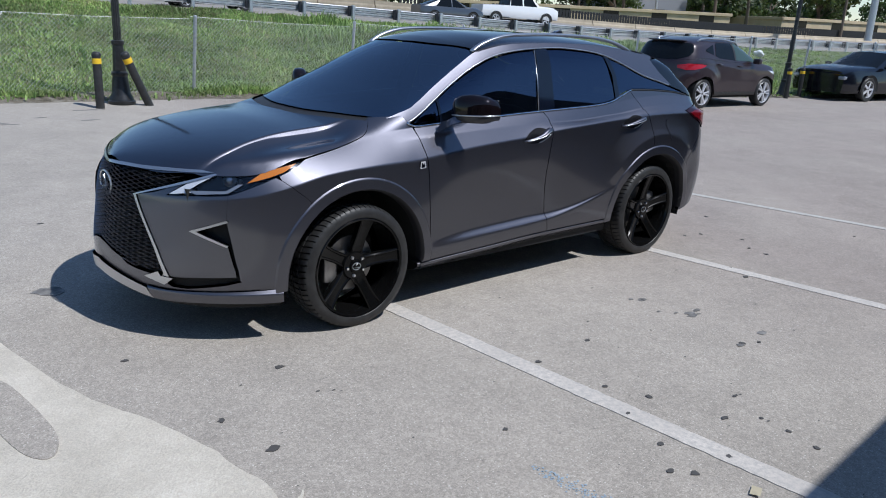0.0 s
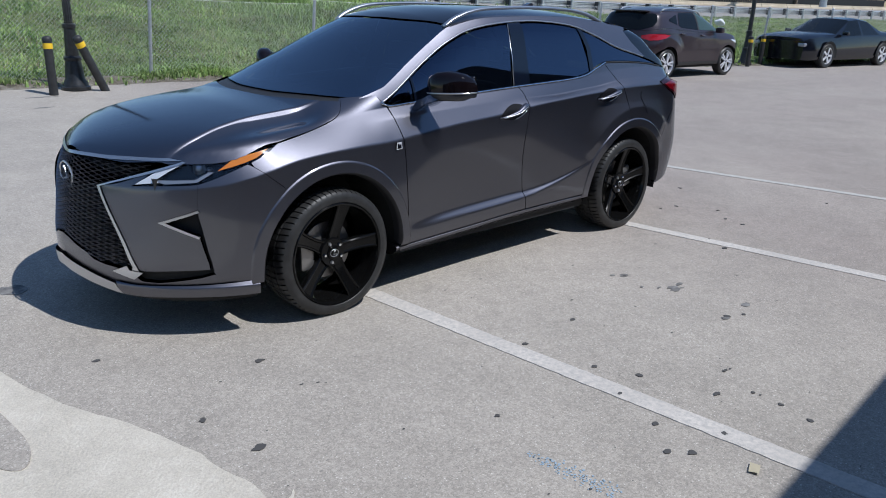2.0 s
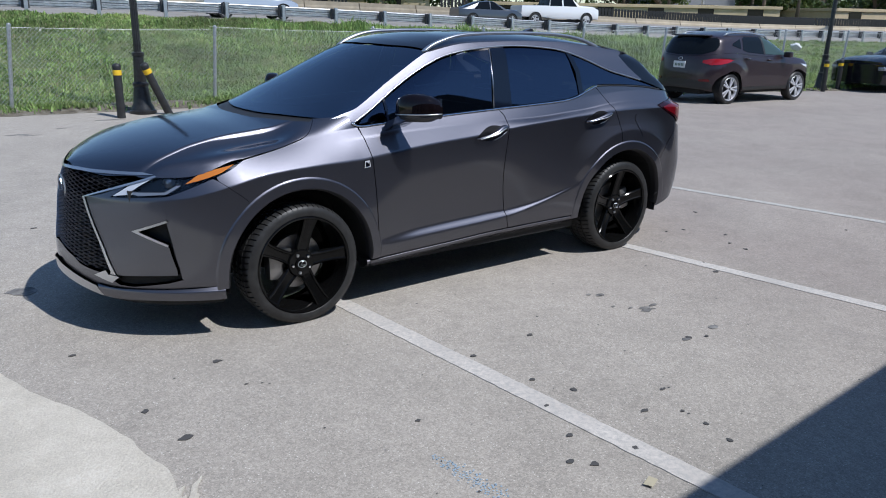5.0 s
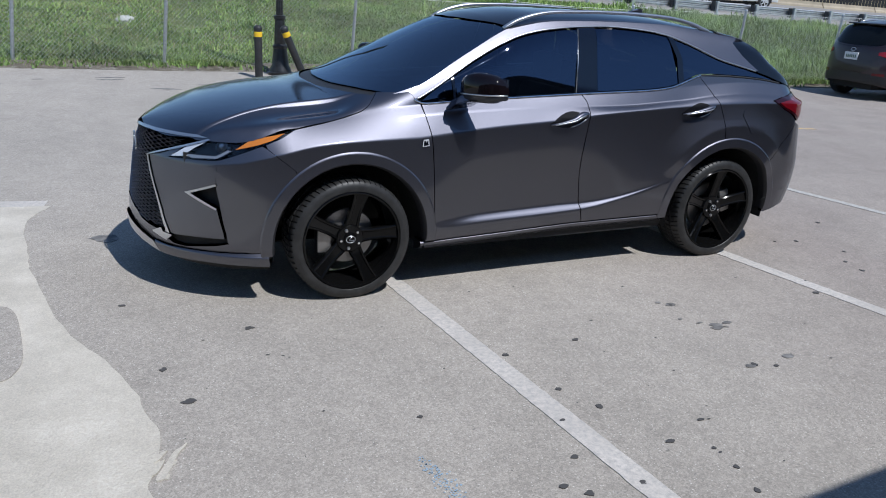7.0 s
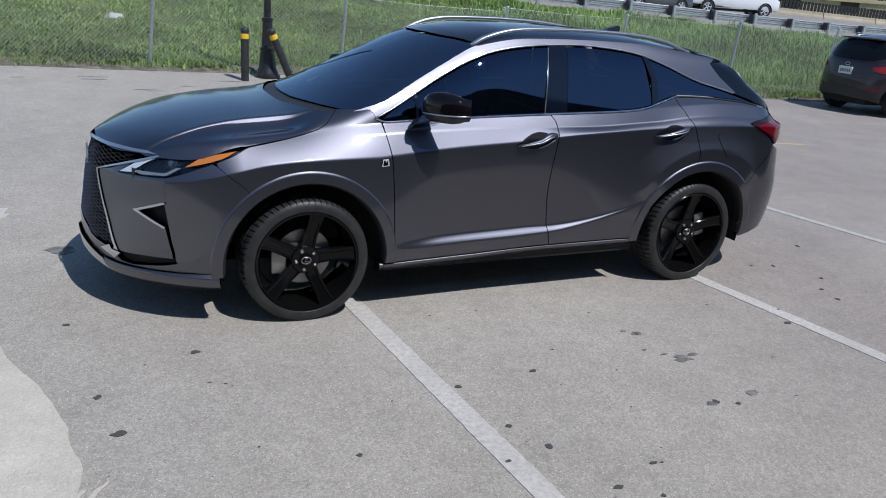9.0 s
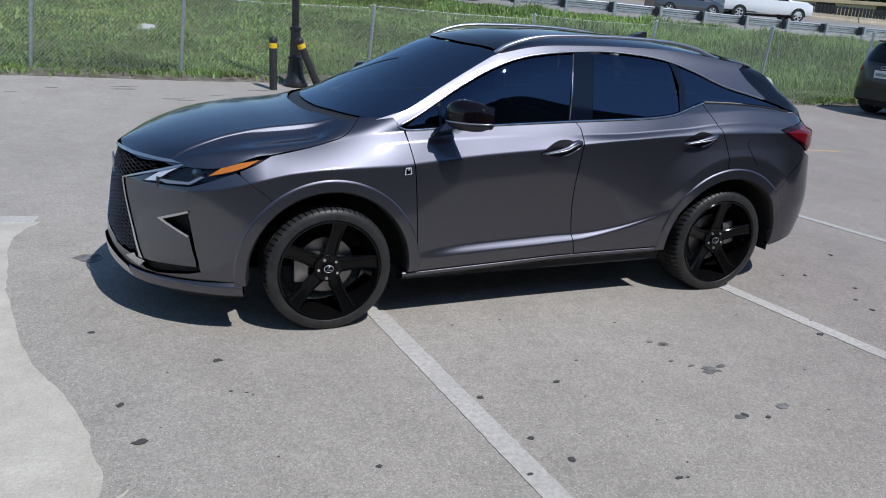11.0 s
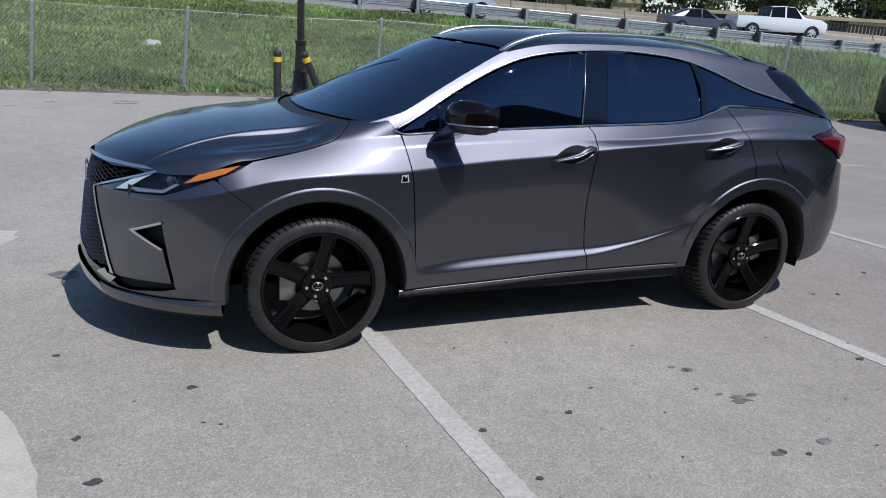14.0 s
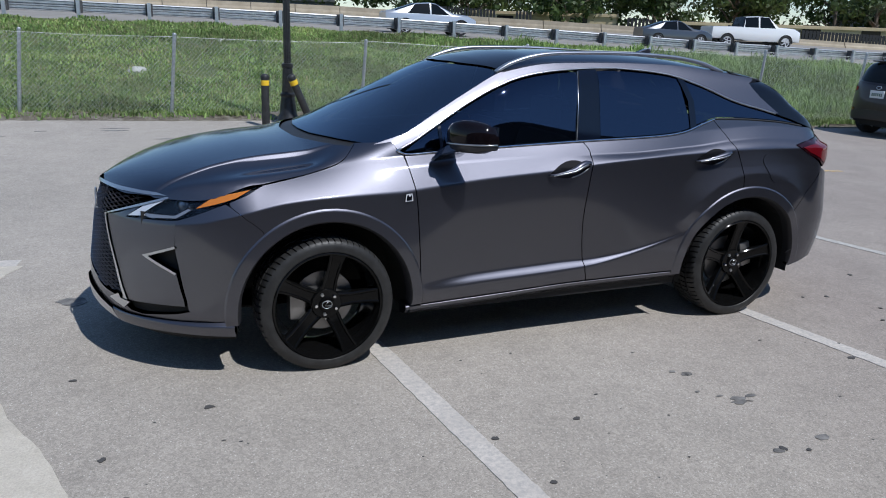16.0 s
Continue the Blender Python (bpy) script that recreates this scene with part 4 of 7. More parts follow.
head = smooth_line([(-0.29, -0.598), (-0.42, -0.3), (-0.46, 0.0)], 5)[1:]
half = cowl_in[:-1] + pillar_w + head
sheet("windscreen", half + [(x, -y) for x, y in half[::-1][1:-1]], "top", windscreen_glass, car, off=-0.003, lip=0.006, du=0.03, dv=0.03, both=False)
roof_half = smooth_line([(-0.435, 0.0), (-0.395, -0.3), (-0.285, -0.56)], 5) + [(1.45, -0.555), (1.50, -0.3), (1.52, 0.0)]
sheet("roof_glass", roof_half + [(x, -y) for x, y in roof_half[::-1][1:-1]], "top", gloss_black, car, off=0.0, lip=0.01, du=0.03, dv=0.03, both=False, label="black panoramic glass roof")
YR = 0.60
edge_r = [(x, float(top_z(x, YR))) for x in np.linspace(-0.27, 1.60, 26)]
pill = [(x, float(top_z(x, y)) + 0.002) for x, y in pillar_w]
frame_side = [(a, b + 0.004) for a, b in TOPL if a < 1.70] + [(1.712, 1.340), (1.64, 1.388), (1.56, 1.445), (1.505, 1.50), (1.49, 1.53)] + edge_r[::-1] + pill[::-1] + [(-1.005, 1.205)]
frame_side = [p for p in frame_side if not (p[0] < -0.97 and p[1] < 1.164)]
def side_turned(co, n):
    """The rolled edge of the pillars and the roof faces outward more than its sheet."""
    flat = np.hypot(n[:, 0], n[:, 1])
    tilt = radians(33) + 0.25 * (np.arctan2(n[:, 2], flat) - radians(42))
    h = n[:, :2] * (0.36, 1.0)
    h /= np.maximum(np.hypot(h[:, 0], h[:, 1]), 1e-6)[:, None]
    return co, np.column_stack([h * np.cos(tilt)[:, None], np.sin(tilt)])


sheet("roof_side", frame_side, "side", paint, car, lip=0.012, du=0.028, dv=0.014, relief=side_turned)
strip_poly = [(-0.29, -0.585), (-0.28, -0.556), (1.50, -0.552), (1.60, -0.55), (1.60, -YR - 0.003), (-0.27, -YR - 0.003)]
sheet("roof_rail_base", strip_poly, "top", paint, car, off=0.0005, lip=0.008, du=0.03, dv=0.02)
# rear spoiler and tailgate glass
verts, faces = [], []
SP_Y = [-0.625, -0.612, -0.58, -0.50, -0.40, -0.25, -0.1]
SP_Y = SP_Y + [0.0] + [-y for y in SP_Y[::-1]]
for y in SP_Y:  # a blade that carries the roof line on past the tailgate glass
    a = abs(y)
    x0, x1 = 1.50 - 0.10 * float(sstep(0.45, 0.62, a)), 1.98 - 0.31 * (a / 0.62) ** 2.0
    zr = 1.540 + 0.006 * (a / 0.62) ** 2
    for u in (0.0, 0.25, 0.5, 0.75, 0.94, 1.0):
        x = x0 + (x1 - x0) * u
        zt = float(top_z(x0, min(a, 0.6))) + 0.005
        verts.append((x, y, zt + (zr - zt) * u - (0.006 if u == 1 else 0)))
    for u in (1.0, 0.9, 0.45):
        x = x0 + (x1 - x0) * u
        verts.append((x - 0.01, y, zr - 0.020 - 0.075 * (1 - u)))
for i in range(len(SP_Y) - 1):
    for k in range(8):
        q = i * 9 + k
        faces.append((q, q + 1, q + 10, q + 9))
faces += [tuple(range(9))[::-1], tuple(range(9 * len(SP_Y) - 9, 9 * len(SP_Y)))]
spoiler = outward(mesh_part("rear_spoiler", verts, faces, paint, car, "", True))
spoiler.data.set_sharp_from_angle(angle=radians(35))
half = [(1.56, 0.0), (1.56, -0.60), (1.70, -0.66), (1.95, -0.715), (2.16, -0.70), (2.24, -0.4), (2.27, 0.0)]
sheet("tailgate_glass", half + [(x, -y) for x, y in half[::-1][1:-1]], "top", rear_black, car, off=-0.006, lip=0.01, du=0.03, dv=0.03, both=False, label="dark tailgate glass")
sheet("tailgate_glass_side", [(1.485, 1.535), (1.50, 1.497), (1.555, 1.44), (1.635, 1.383), (1.708, 1.334), (1.83, 1.302), (1.955, 1.258), (w_of(2.13, 1.21), 1.212), (1.98, 1.33), (1.80, 1.45), (1.64, 1.54)], "side", rear_black, car, off=-0.005, lip=0.008, du=0.03, dv=0.03)

# side glass, black pillars and chrome surround
def glass(name, x0, x1, x0t, x1t, material):
    lowx = np.linspace(x0, x1, 16)
    topx = np.linspace(x1t, x0t, 16)
    poly = [(float(a), float(belt_at(a)) + 0.012) for a in lowx] + [(float(a), float(top_at(a)) - 0.012) for a in topx]
    return sheet(name, poly, "side", material, car, off=-0.006, lip=0.004, du=0.04, dv=0.03)


sheet("front_quarter_glass", [(-0.94, 1.155), (-0.735, 1.162), (-0.735, 1.284), (-0.87, 1.204)], "side", privacy_glass, car, off=-0.006, lip=0.004, du=0.04, dv=0.03)
glass("front_door_glass", -0.715, 0.122, -0.715, 0.182, front_glass)
glass("rear_door_glass", 0.298, 0.965, 0.322, 0.90, privacy_glass)
glass("rear_quarter_glass", 0.995, 1.90, 0.93, 1.88, privacy_glass)
sheet("centre_pillar", [(0.128, float(belt_at(0.128)) + 0.004), (0.292, float(belt_at(0.292)) + 0.004), (0.316, float(top_at(0.316)) - 0.006), (0.188, float(top_at(0.188)) - 0.006)], "side", pillar_black, car, off=0.0, lip=0.01, label="gloss black centre pillar")
sheet("window_divider", [(0.955, 1.255), (1.002, 1.272), (1.000, 1.42), (0.938, 1.552), (0.893, 1.558), (0.955, 1.42)], "side", pillar_black, car, off=0.0, lip=0.01)
sheet("window_divider", [(-0.735, 1.158), (-0.718, 1.158), (-0.718, 1.297), (-0.735, 1.288)], "side", pillar_black, car, off=0.0, lip=0.01)


def on_side(line, off):
    q = np.array(line)
    n = side_normal(q[:, 0], q[:, 1])
    n *= np.where(n[:, 1:2] > 0, -1, 1)
    return side_point(q[:, 0], q[:, 1]) + n * off


def trim(name, line, r, off, material, flat=1.0, label=""):
    for s in (1, -1):
        bm = bmesh.new()
        tube(bm, [(p[0], p[1] * s, p[2]) for p in on_side(line, off)], r, 8, flat)
        part(name, bm, material, car, label, True)


trim("window_trim", BELT, 0.0085, 0.001, chrome, 0.8, "chrome window trim")
trim("window_trim", [p for p in TOPL if p[0] < 1.71], 0.0062, 0.0, satin_silver, 0.9, "satin window trim")
trim("window_trim", [(-0.98, 1.157), (-0.985, 1.160), (-0.98, 1.165)], 0.0075, 0.0, chrome, 1.0, "chrome window trim")
trim("window_seal", BELT_R[:-1], 0.006, 0.0, black_plastic)
trim("window_seal", [(0.128, 1.20), (0.155, 1.38), (0.184, 1.585)], 0.0035, 0.002, satin_silver)

trim("valance_seam", [(1.815, 0.408), (1.90, 0.445), (1.985, 0.478), (2.10, 0.49)], 0.003, 0.0, black_plastic)

# roof rails
for s in (1, -1):
    bm = bmesh.new()
    pts = []
    for x, h in smooth_line([(-0.31, 0.002), (-0.22, 0.030), (-0.05, 0.048), (0.3, 0.052), (0.8, 0.050), (1.15, 0.036), (1.30, 0.012), (1.36, 0.0)], 5):
        y = 0.585 - 0.02 * max(0, (x - 0.9)) - 0.03 * max(0, -x - 0.1)
        pts.append((x, -y * s, float(top_z(x, y)) + h - 0.002))
    tube(bm, pts, 0.020, 10, 0.62)
    part("roof_rail", bm, satin_silver, car, "satin silver roof rail", True)
# antenna fin
bm = bmesh.new()
fin = [(1.02, 0.0), (1.20, 0.0), (1.21, 0.055), (1.17, 0.062), (1.10, 0.038)]
zf = float(Z_CROWN(1.12)) - 0.006
loops = [[bm.verts.new((x, s * w, zf + z)) for x, z in fin] for s, w in ((-1, 0.022), (1, 0.022))]
bm.faces.new(loops[0])
bm.faces.new(loops[1][::-1])
for i in range(5):
    bm.faces.new((loops[0][i], loops[1][i], loops[1][(i + 1) % 5], loops[0][(i + 1) % 5]))
bmesh.ops.bevel(bm, geom=bm.edges[:], offset=0.008, segments=2, affect="EDGES")
part("antenna_fin", bm, paint, car, "", 40)

# sills with a light-catching ledge
for s in (1, -1):
    verts, faces = [], []
    prof = [(0.885, 0.0, 1), (0.898, -0.003, 1), (0.904, -0.009, 1), (0.899, -0.028, 1), (0.865, -0.055, 1), (0.79, -0.072, 1), (0.79, 0.0, 1)]
    xs = np.linspace(-0.955, 0.935, 30)
    for x in xs:
        for y, dz, _ in prof:
            verts.append((x, -y * s, float(sill_top(x)) - 0.006 + dz))
    k = len(prof)
    for i in range(len(xs) - 1):
        for j in range(k):
            a, b = i * k + j, i * k + (j + 1) % k
            faces.append((a, b, b + k, a + k) if s > 0 else (a, a + k, b + k, b))
    faces += [tuple(range(k)), tuple(range(len(verts) - k, len(verts)))]
    outward(mesh_part("sill", verts, faces, paint, car))
# dark inner frame behind the gaps, with the wheel wells left open
verts, faces, idx = [], [], {}
ws = np.linspace(NC, XR + WR, 130)
for i, w in enumerate(ws):
    xx = float(side_point(w, 0.6)[0])
    top = min(float(Z_BELT(xx)), 1.30) - 0.03
    for j in range(15):
        z0 = 0.27 + 0.10 * float(sstep(1.5, 1.9, w))
        z = z0 + (top - z0) * j / 14
        p = side_point(w, z)
        nn = side_normal(w, z)
        nn = nn * (-1 if nn[1] > 0 else 1)
        verts.append(tuple(p - nn * 0.034))
for i in range(129):
    for j in range(14):
        c0 = verts[i * 15 + j]
        if min(math.hypot(c0[0] - h, c0[2] - 0.36) for h in HUBS) < 0.500:
            continue
        a = i * 15 + j
        faces.append((a, a + 15, a + 16, a + 1))
n0 = len(verts)
verts += [(x, -y, z) for x, y, z in verts]
faces += [tuple(i + n0 for i in f[::-1]) for f in faces]
mesh_part("body_frame", verts, faces, under_black, car)
# floor pan, engine bay cover and wheel wells
bm = bmesh.new()
box(bm, (-2.30, -0.50, 0.255), (2.30, 0.50, 0.36))
box(bm, (-0.92, -0.86, 0.255), (0.92, 0.86, 0.36))
box(bm, (-2.28, -0.62, 0.80), (-1.50, 0.62, 0.86))
part("floor_pan", bm, under_black, car)
for hx in HUBS:
    for s in (1, -1):
        bm = bmesh.new()
        pts = [(hx + 0.470 * math.cos(a), 0.36 + 0.470 * math.sin(a)) for a in np.linspace(-0.2, math.pi + 0.2, 24)]
        rows = [[bm.verts.new((x, -y * s, z)) for x, z in pts] for y in (0.905, 0.50)]
        for i in range(len(pts) - 1):
            bm.faces.new((rows[0][i], rows[0][i + 1], rows[1][i + 1], rows[1][i]))
        bm.faces.new(rows[1])
        part("wheel_well", bm, under_black, car)


# wheel-arch lips: a rolled edge turned into each opening, its shade put into dark colour
FLARE = [(0.5370, -0.0008), (0.5285, 0.0052), (0.5235, 0.0068), (0.4705, 0.0068)]
LIP = [(0.4707, 0.0064), (0.4670, 0.002), (0.4620, -0.008), (0.459, -0.020), (0.459, -0.065)]
for hub, a0, a1 in ((HUBS[0], -4, 186), (HUBS[1], -4, 183)):
    for s in (1, -1):
        for name, prof, mat in (("arch_flare", FLARE, paint), ("arch_lip", LIP, arch_shade)):
            ang = np.radians(np.linspace(a0, a1, 110))
            verts, faces = [], []
            for a in ang:
                for r, o in prof:
                    w, z = hub + r * math.cos(a), max(0.36 + r * math.sin(a), 0.285)
                    ww = w_of(w, z)
                    nn = np.array(side_normal(ww, z))
                    p = np.array(side_point(ww, z)) + nn * (-o if nn[1] > 0 else o)
                    verts.append((p[0], p[1] * s, p[2]))
            k = len(prof)
            for i in range(len(ang) - 1):
                for j in range(k - 1):
                    q = i * k + j
                    f = (q, q + k, q + k + 1, q + 1)
                    faces.append(f if s > 0 else f[::-1])
            mesh_part(name, verts, faces, mat, car, "", True).data.set_sharp_from_angle(angle=radians(9))


# ---- the grey crossover: lamps, mirrors, handles, cabin, wheels ----
lamp_silver = Mat("lamp_silver", (0.30, 0.32, 0.36), 0.25, 0.6).m
lens_clear = tinted("lamp_lens", (1, 1, 1), 0.95, (1, 1, 1), 1.4)
head_poly = [(-2.290, 0.820), (-2.216, 0.898), (-2.102, 0.957), (-1.921, 0.980), (-1.80, 0.998), (-1.715, 1.011), (-1.80, 0.966), (-1.872, 0.936), (-1.962, 0.893), (-2.066, 0.845), (-2.18, 0.832)]
sheet("headlight_housing", head_poly, "side", lamp_dark, car, off=-0.026, lip=0.0, du=0.02, dv=0.02)
sheet("headlight_lens", head_poly, "side", lens_clear, car, off=0.0005, lip=0.006, du=0.02, dv=0.02)
sheet("indicator", [(-1.998, 0.903), (-1.932, 0.958), (-1.86, 0.977), (-1.772, 0.996), (-1.84, 0.958), (-1.90, 0.935), (-1.95, 0.918)], "side", amber, car, off=0.0025, lip=0.006, du=0.02, dv=0.02, label="amber indicator strip")
sheet("light_guide", [(-2.284, 0.825), (-2.208, 0.893), (-2.118, 0.943), (-2.100, 0.944), (-2.17, 0.892), (-2.208, 0.856), (-2.20, 0.842)], "side", lamp_white, car, off=0.002, lip=0.004, du=0.02, dv=0.02, label="white arrow-shaped light guide")
sheet("light_guide", [(-2.198, 0.842), (-2.204, 0.853), (-2.078, 0.861), (-2.030, 0.897), (-2.012, 0.897), (-2.070, 0.850), (-2.18, 0.836)], "side", lamp_silver, car, off=0.0018, lip=0.004, du=0.02, dv=0.02, label="thin pale strip along the lamp's foot")
for s in (1, -1):
    for w, z, r in ((-2.064, 0.920, 0.028), (-2.027, 0.911, 0.013)):
        p = side_point(w, z)
        n = side_normal(w, z) * (-1 if side_normal(w, z)[1] > 0 else 1)
        bm = bmesh.new()
        lathe(bm, [(r * 1.25, -0.012), (r * 1.25, 0.0), (r * 1.05, 0.004), (r, 0.002), (r * 0.8, 0.010), (r * 0.4, 0.015), (0.0005, 0.016)], 20)
        ob = part("projector", bm, satin_silver, car, "chrome projector lamp", 40)
        d = Vector((n[0], n[1] * s, n[2]))
        ob.matrix_local = Matrix.Translation((p[0] - n[0] * 0.021, (p[1] - n[1] * 0.021) * s, p[2] - n[2] * 0.021)) @ d.to_track_quat("Z", "Y").to_matrix().to_4x4()
# fender badge: a small silver tag with a dark slash
sheet("fender_badge", [(-0.980, 0.908), (-0.934, 0.912), (-0.940, 0.952), (-0.974, 0.950)], "side", lamp_white, car, off=0.008, lip=0.008, du=0.05, dv=0.05, label="small chrome badge")
sheet("badge_slash", [(-0.973, 0.913), (-0.942, 0.917), (-0.945, 0.947), (-0.955, 0.930), (-0.960, 0.944), (-0.970, 0.942)], "side", gloss_black, car, off=0.0095, lip=0.002, du=0.05, dv=0.05)

# door handles: an almond-shaped hollow crossed by a grip that thickens to the rear
# the hollow lies flat: its shade is put into these dark colours
scoop_shade = Mat("handle_shade", (0.006, 0.006, 0.008), 0.6, 0.0, IOR=1.2).m
scoop_low = Mat("handle_cup", (0.03, 0.03, 0.04), 0.25, 0.6).m
for (x0, z0), (x1, z1) in (((-0.105, 1.018), (0.172, 1.058)), ((0.945, 1.068), (1.215, 1.098))):
    L, sl = x1 - x0, (z1 - z0) / (x1 - x0)

    def almond(u, up):
        """A place on the rim of the hollow, u from the front tip to the rear one."""
        h = 0.050 * math.sin(math.pi * u) ** 0.9 * (1 + 0.25 * (u - 0.5))
        return (x0 + L * u, z0 + sl * L * u + (h if up else -0.85 * h))

    us = [k / 14 for k in range(15)]
    upper = [almond(u, True) for u in us] + [(x0 + L * u, z0 + sl * L * u - 0.012) for u in us[::-1][1:-1]]
    lower = [(x0 + L * u, z0 + sl * L * u - 0.011) for u in us[1:-1]] + [almond(u, False) for u in us[::-1]]
    sheet("handle_shade", upper, "side", scoop_shade, car, off=0.004, lip=0.008, du=0.03, dv=0.02)
    sheet("handle_cup", lower, "side", scoop_low, car, off=0.0035, lip=0.006, du=0.03, dv=0.02)
    for s in (1, -1):
        u = np.linspace(0.0, 1.0, 15)
        q = np.array([on_side([(x0 + L * k, z0 + sl * L * k + 0.018 * k - 0.004)], 0.006 + 0.030 * math.sin(math.pi * min(1, k * 1.05)) ** 0.5)[0] for k in u])
        rad = [0.004 + 0.0135 * float(sstep(0.1, 0.8, k)) * (1 - 0.55 * float(sstep(0.85, 1.0, k))) + 0.003 for k in u]
        bm = bmesh.new()
        tube(bm, [(p[0], p[1] * s, p[2]) for p in q], rad, 12)
        grip = part("door_handle", bm, paint, car, "", True)
        bm = bmesh.new()
        tube(bm, [(p[0], p[1] * s - s * (r + 0.001), p[2] - 0.002) for p, r in zip(q[1:-2], rad[1:])], 0.0038, 6)
        part("handle_strip", bm, satin_silver, grip, "satin silver strip", True)
        # the glint along the lower rim is put in as a silver strip
        rim = on_side([almond(k, False) for k in np.linspace(0.55, 0.97, 10)], 0.004)
        bm = bmesh.new()
        tube(bm, [(p[0], p[1] * s, p[2]) for p in rim], [0.001] + [0.0042] * 8 + [0.001], 6)
        part("handle_rim", bm, satin_silver, car, "silver strip for the glint on the rim of the hollow", True)

# door mirrors: gloss black shell on a grey foot
def mirror_shell(s):
    """A domed shell over a shallow skirt, on a grey foot that leans out from the door."""
    ST = [(-0.905, -0.735, -0.665, 1.290), (-0.930, -0.758, -0.645, 1.323), (-0.975, -0.758, -0.620, 1.342), (-1.030, -0.735, -0.590, 1.347), (-1.085, -0.695, -0.560, 1.336), (-1.120, -0.650, -0.545, 1.312), (-1.135, -0.610, -0.548, 1.285)]

    def loft(rows):
        bm = bmesh.new()
        rings = [[bm.verts.new((x, y * s, z)) for x, y, z in r] for r in rows]
        for p, q in zip(rings, rings[1:]):
            for k in range(len(p)):
                bm.faces.new((p[k], p[(k + 1) % len(p)], q[(k + 1) % len(p)], q[k]))
        bm.faces.new(rings[0])
        bm.faces.new(rings[-1])
        return bm

    def dome(y, xf, xr, z0, z1, inset=0.0):
        xc, ax = (xf + xr) / 2, (xr - xf) / 2 - inset
        return [(xc + ax * math.copysign(abs(math.cos(a)) ** 0.62, math.cos(a)), y, z0 + (z1 - z0) * math.sin(a) ** 0.7) for a in np.linspace(0, math.pi, 15)]

    base = lambda y: 1.222 + 0.05 * (-y - 0.92)
    shell = part("mirror_shell", loft([dome(y, xf, xr, base(y), zt) for y, xf, xr, zt in ST]), mirror_black, car, "gloss black mirror shell", 50)
    part("mirror_skirt", loft([dome(y, xf, xr, base(y) - 0.006, base(y) - (0.050 if i < 5 else 0.032), 0.004) for i, (y, xf, xr, zt) in enumerate(ST)]), mirror_grey, shell, "dark grey lower half of the mirror", 50)
    bm = bmesh.new()
    tube(bm, [(xf + 0.002 + 0.02 * (i == 6), (y - 0.002) * s, base(y) - 0.003) for i, (y, xf, xr, zt) in enumerate(ST)] + [(-0.56, -1.138 * s, base(-1.138) - 0.003)], 0.0045, 6)
    part("mirror_indicator", bm, satin_silver, shell, "thin pale indicator strip", True)
    bm = bmesh.new()
    loft_x = [(-0.652, -0.925), (-0.556, -1.115)]
    vs = [bm.verts.new((x + dx, y * s, z)) for x, y in loft_x for dx in (0.0, 0.012) for z in (1.232, 1.318)]
    for f in ((0, 1, 3, 2), (4, 6, 7, 5), (0, 4, 5, 1), (2, 3, 7, 6), (0, 2, 6, 4), (1, 5, 7, 3)):
        bm.faces.new([vs[k] for k in f])
    part("mirror_glass", bm, chrome, shell, "mirror glass", 40)
    foot = [[(-0.815, -0.850, 1.112), (-0.650, -0.850, 1.126), (-0.650, -0.850, 1.168), (-0.770, -0.850, 1.172)],
            [(-0.822, -0.905, 1.116), (-0.655, -0.895, 1.134), (-0.648, -0.895, 1.178), (-0.772, -0.895, 1.182)],
            [(-0.800, -0.965, 1.160), (-0.635, -0.965, 1.176), (-0.630, -0.965, 1.210), (-0.755, -0.950, 1.216)],
            [(-0.735, -1.000, 1.180), (-0.610, -1.010, 1.184), (-0.605, -1.010, 1.214), (-0.725, -1.000, 1.218)]]
    bm = loft(foot)
    bmesh.ops.bevel(bm, geom=bm.edges[:], offset=0.006, segments=2, affect="EDGES")
    part("mirror_foot", bm, paint, car, "", 35)


mirror_black = Mat("mirror_black", (0.006, 0.004, 0.005), 0.06, 0.0, IOR=1.38).m
mirror_grey = Mat("mirror_grey", (0.035, 0.036, 0.042), 0.25, 0.2).m
mirror_shell(1)
mirror_shell(-1)

# cabin
def seat(x, y, wid):
    bm = bmesh.new()
    box(bm, (x - 0.25, y - wid / 2, 0.48), (x + 0.25, y + wid / 2, 0.68), 0.05)
    box(bm, (x + 0.18, y - wid / 2 + 0.02, 0.62), (x + 0.36, y + wid / 2 - 0.02, 1.22), 0.06, Matrix.Translation((x + 0.27, 0, 0.62)) @ Matrix.Rotation(radians(16), 4, "Y") @ Matrix.Translation((-x - 0.27, 0, -0.62)))
    part("seat", bm, seat_leather, car, "", 40)
    bm = bmesh.new()
    box(bm, (x + 0.36, y - 0.13, 1.24), (x + 0.46, y + 0.13, 1.42), 0.04)
    part("headrest", bm, seat_leather, car, "", 40)


seat(-0.25, -0.38, 0.52)
seat(-0.25, 0.38, 0.52)
seat(0.68, -0.34, 0.62)
seat(0.68, 0.34, 0.62)
bm = bmesh.new()
box(bm, (-1.22, -0.70, 0.80), (-0.66, 0.70, 1.13), 0.06)
part("dashboard", bm, cabin_black, car, "", 40)
bm = bmesh.new()
box(bm, (-0.85, -0.80, 0.36), (1.55, 0.80, 0.46), 0.02)
box(bm, (1.30, -0.72, 0.46), (1.50, 0.72, 1.05), 0.02)
part("cabin_floor", bm, cabin_black, car)
bm = bmesh.new()
tube(bm, [(-0.62 + 0.06 * math.sin(a), -0.38 + 0.185 * math.cos(a), 1.02 + 0.175 * math.sin(a)) for a in np.linspace(0, 2 * math.pi, 25)], 0.016, 8, caps=False)
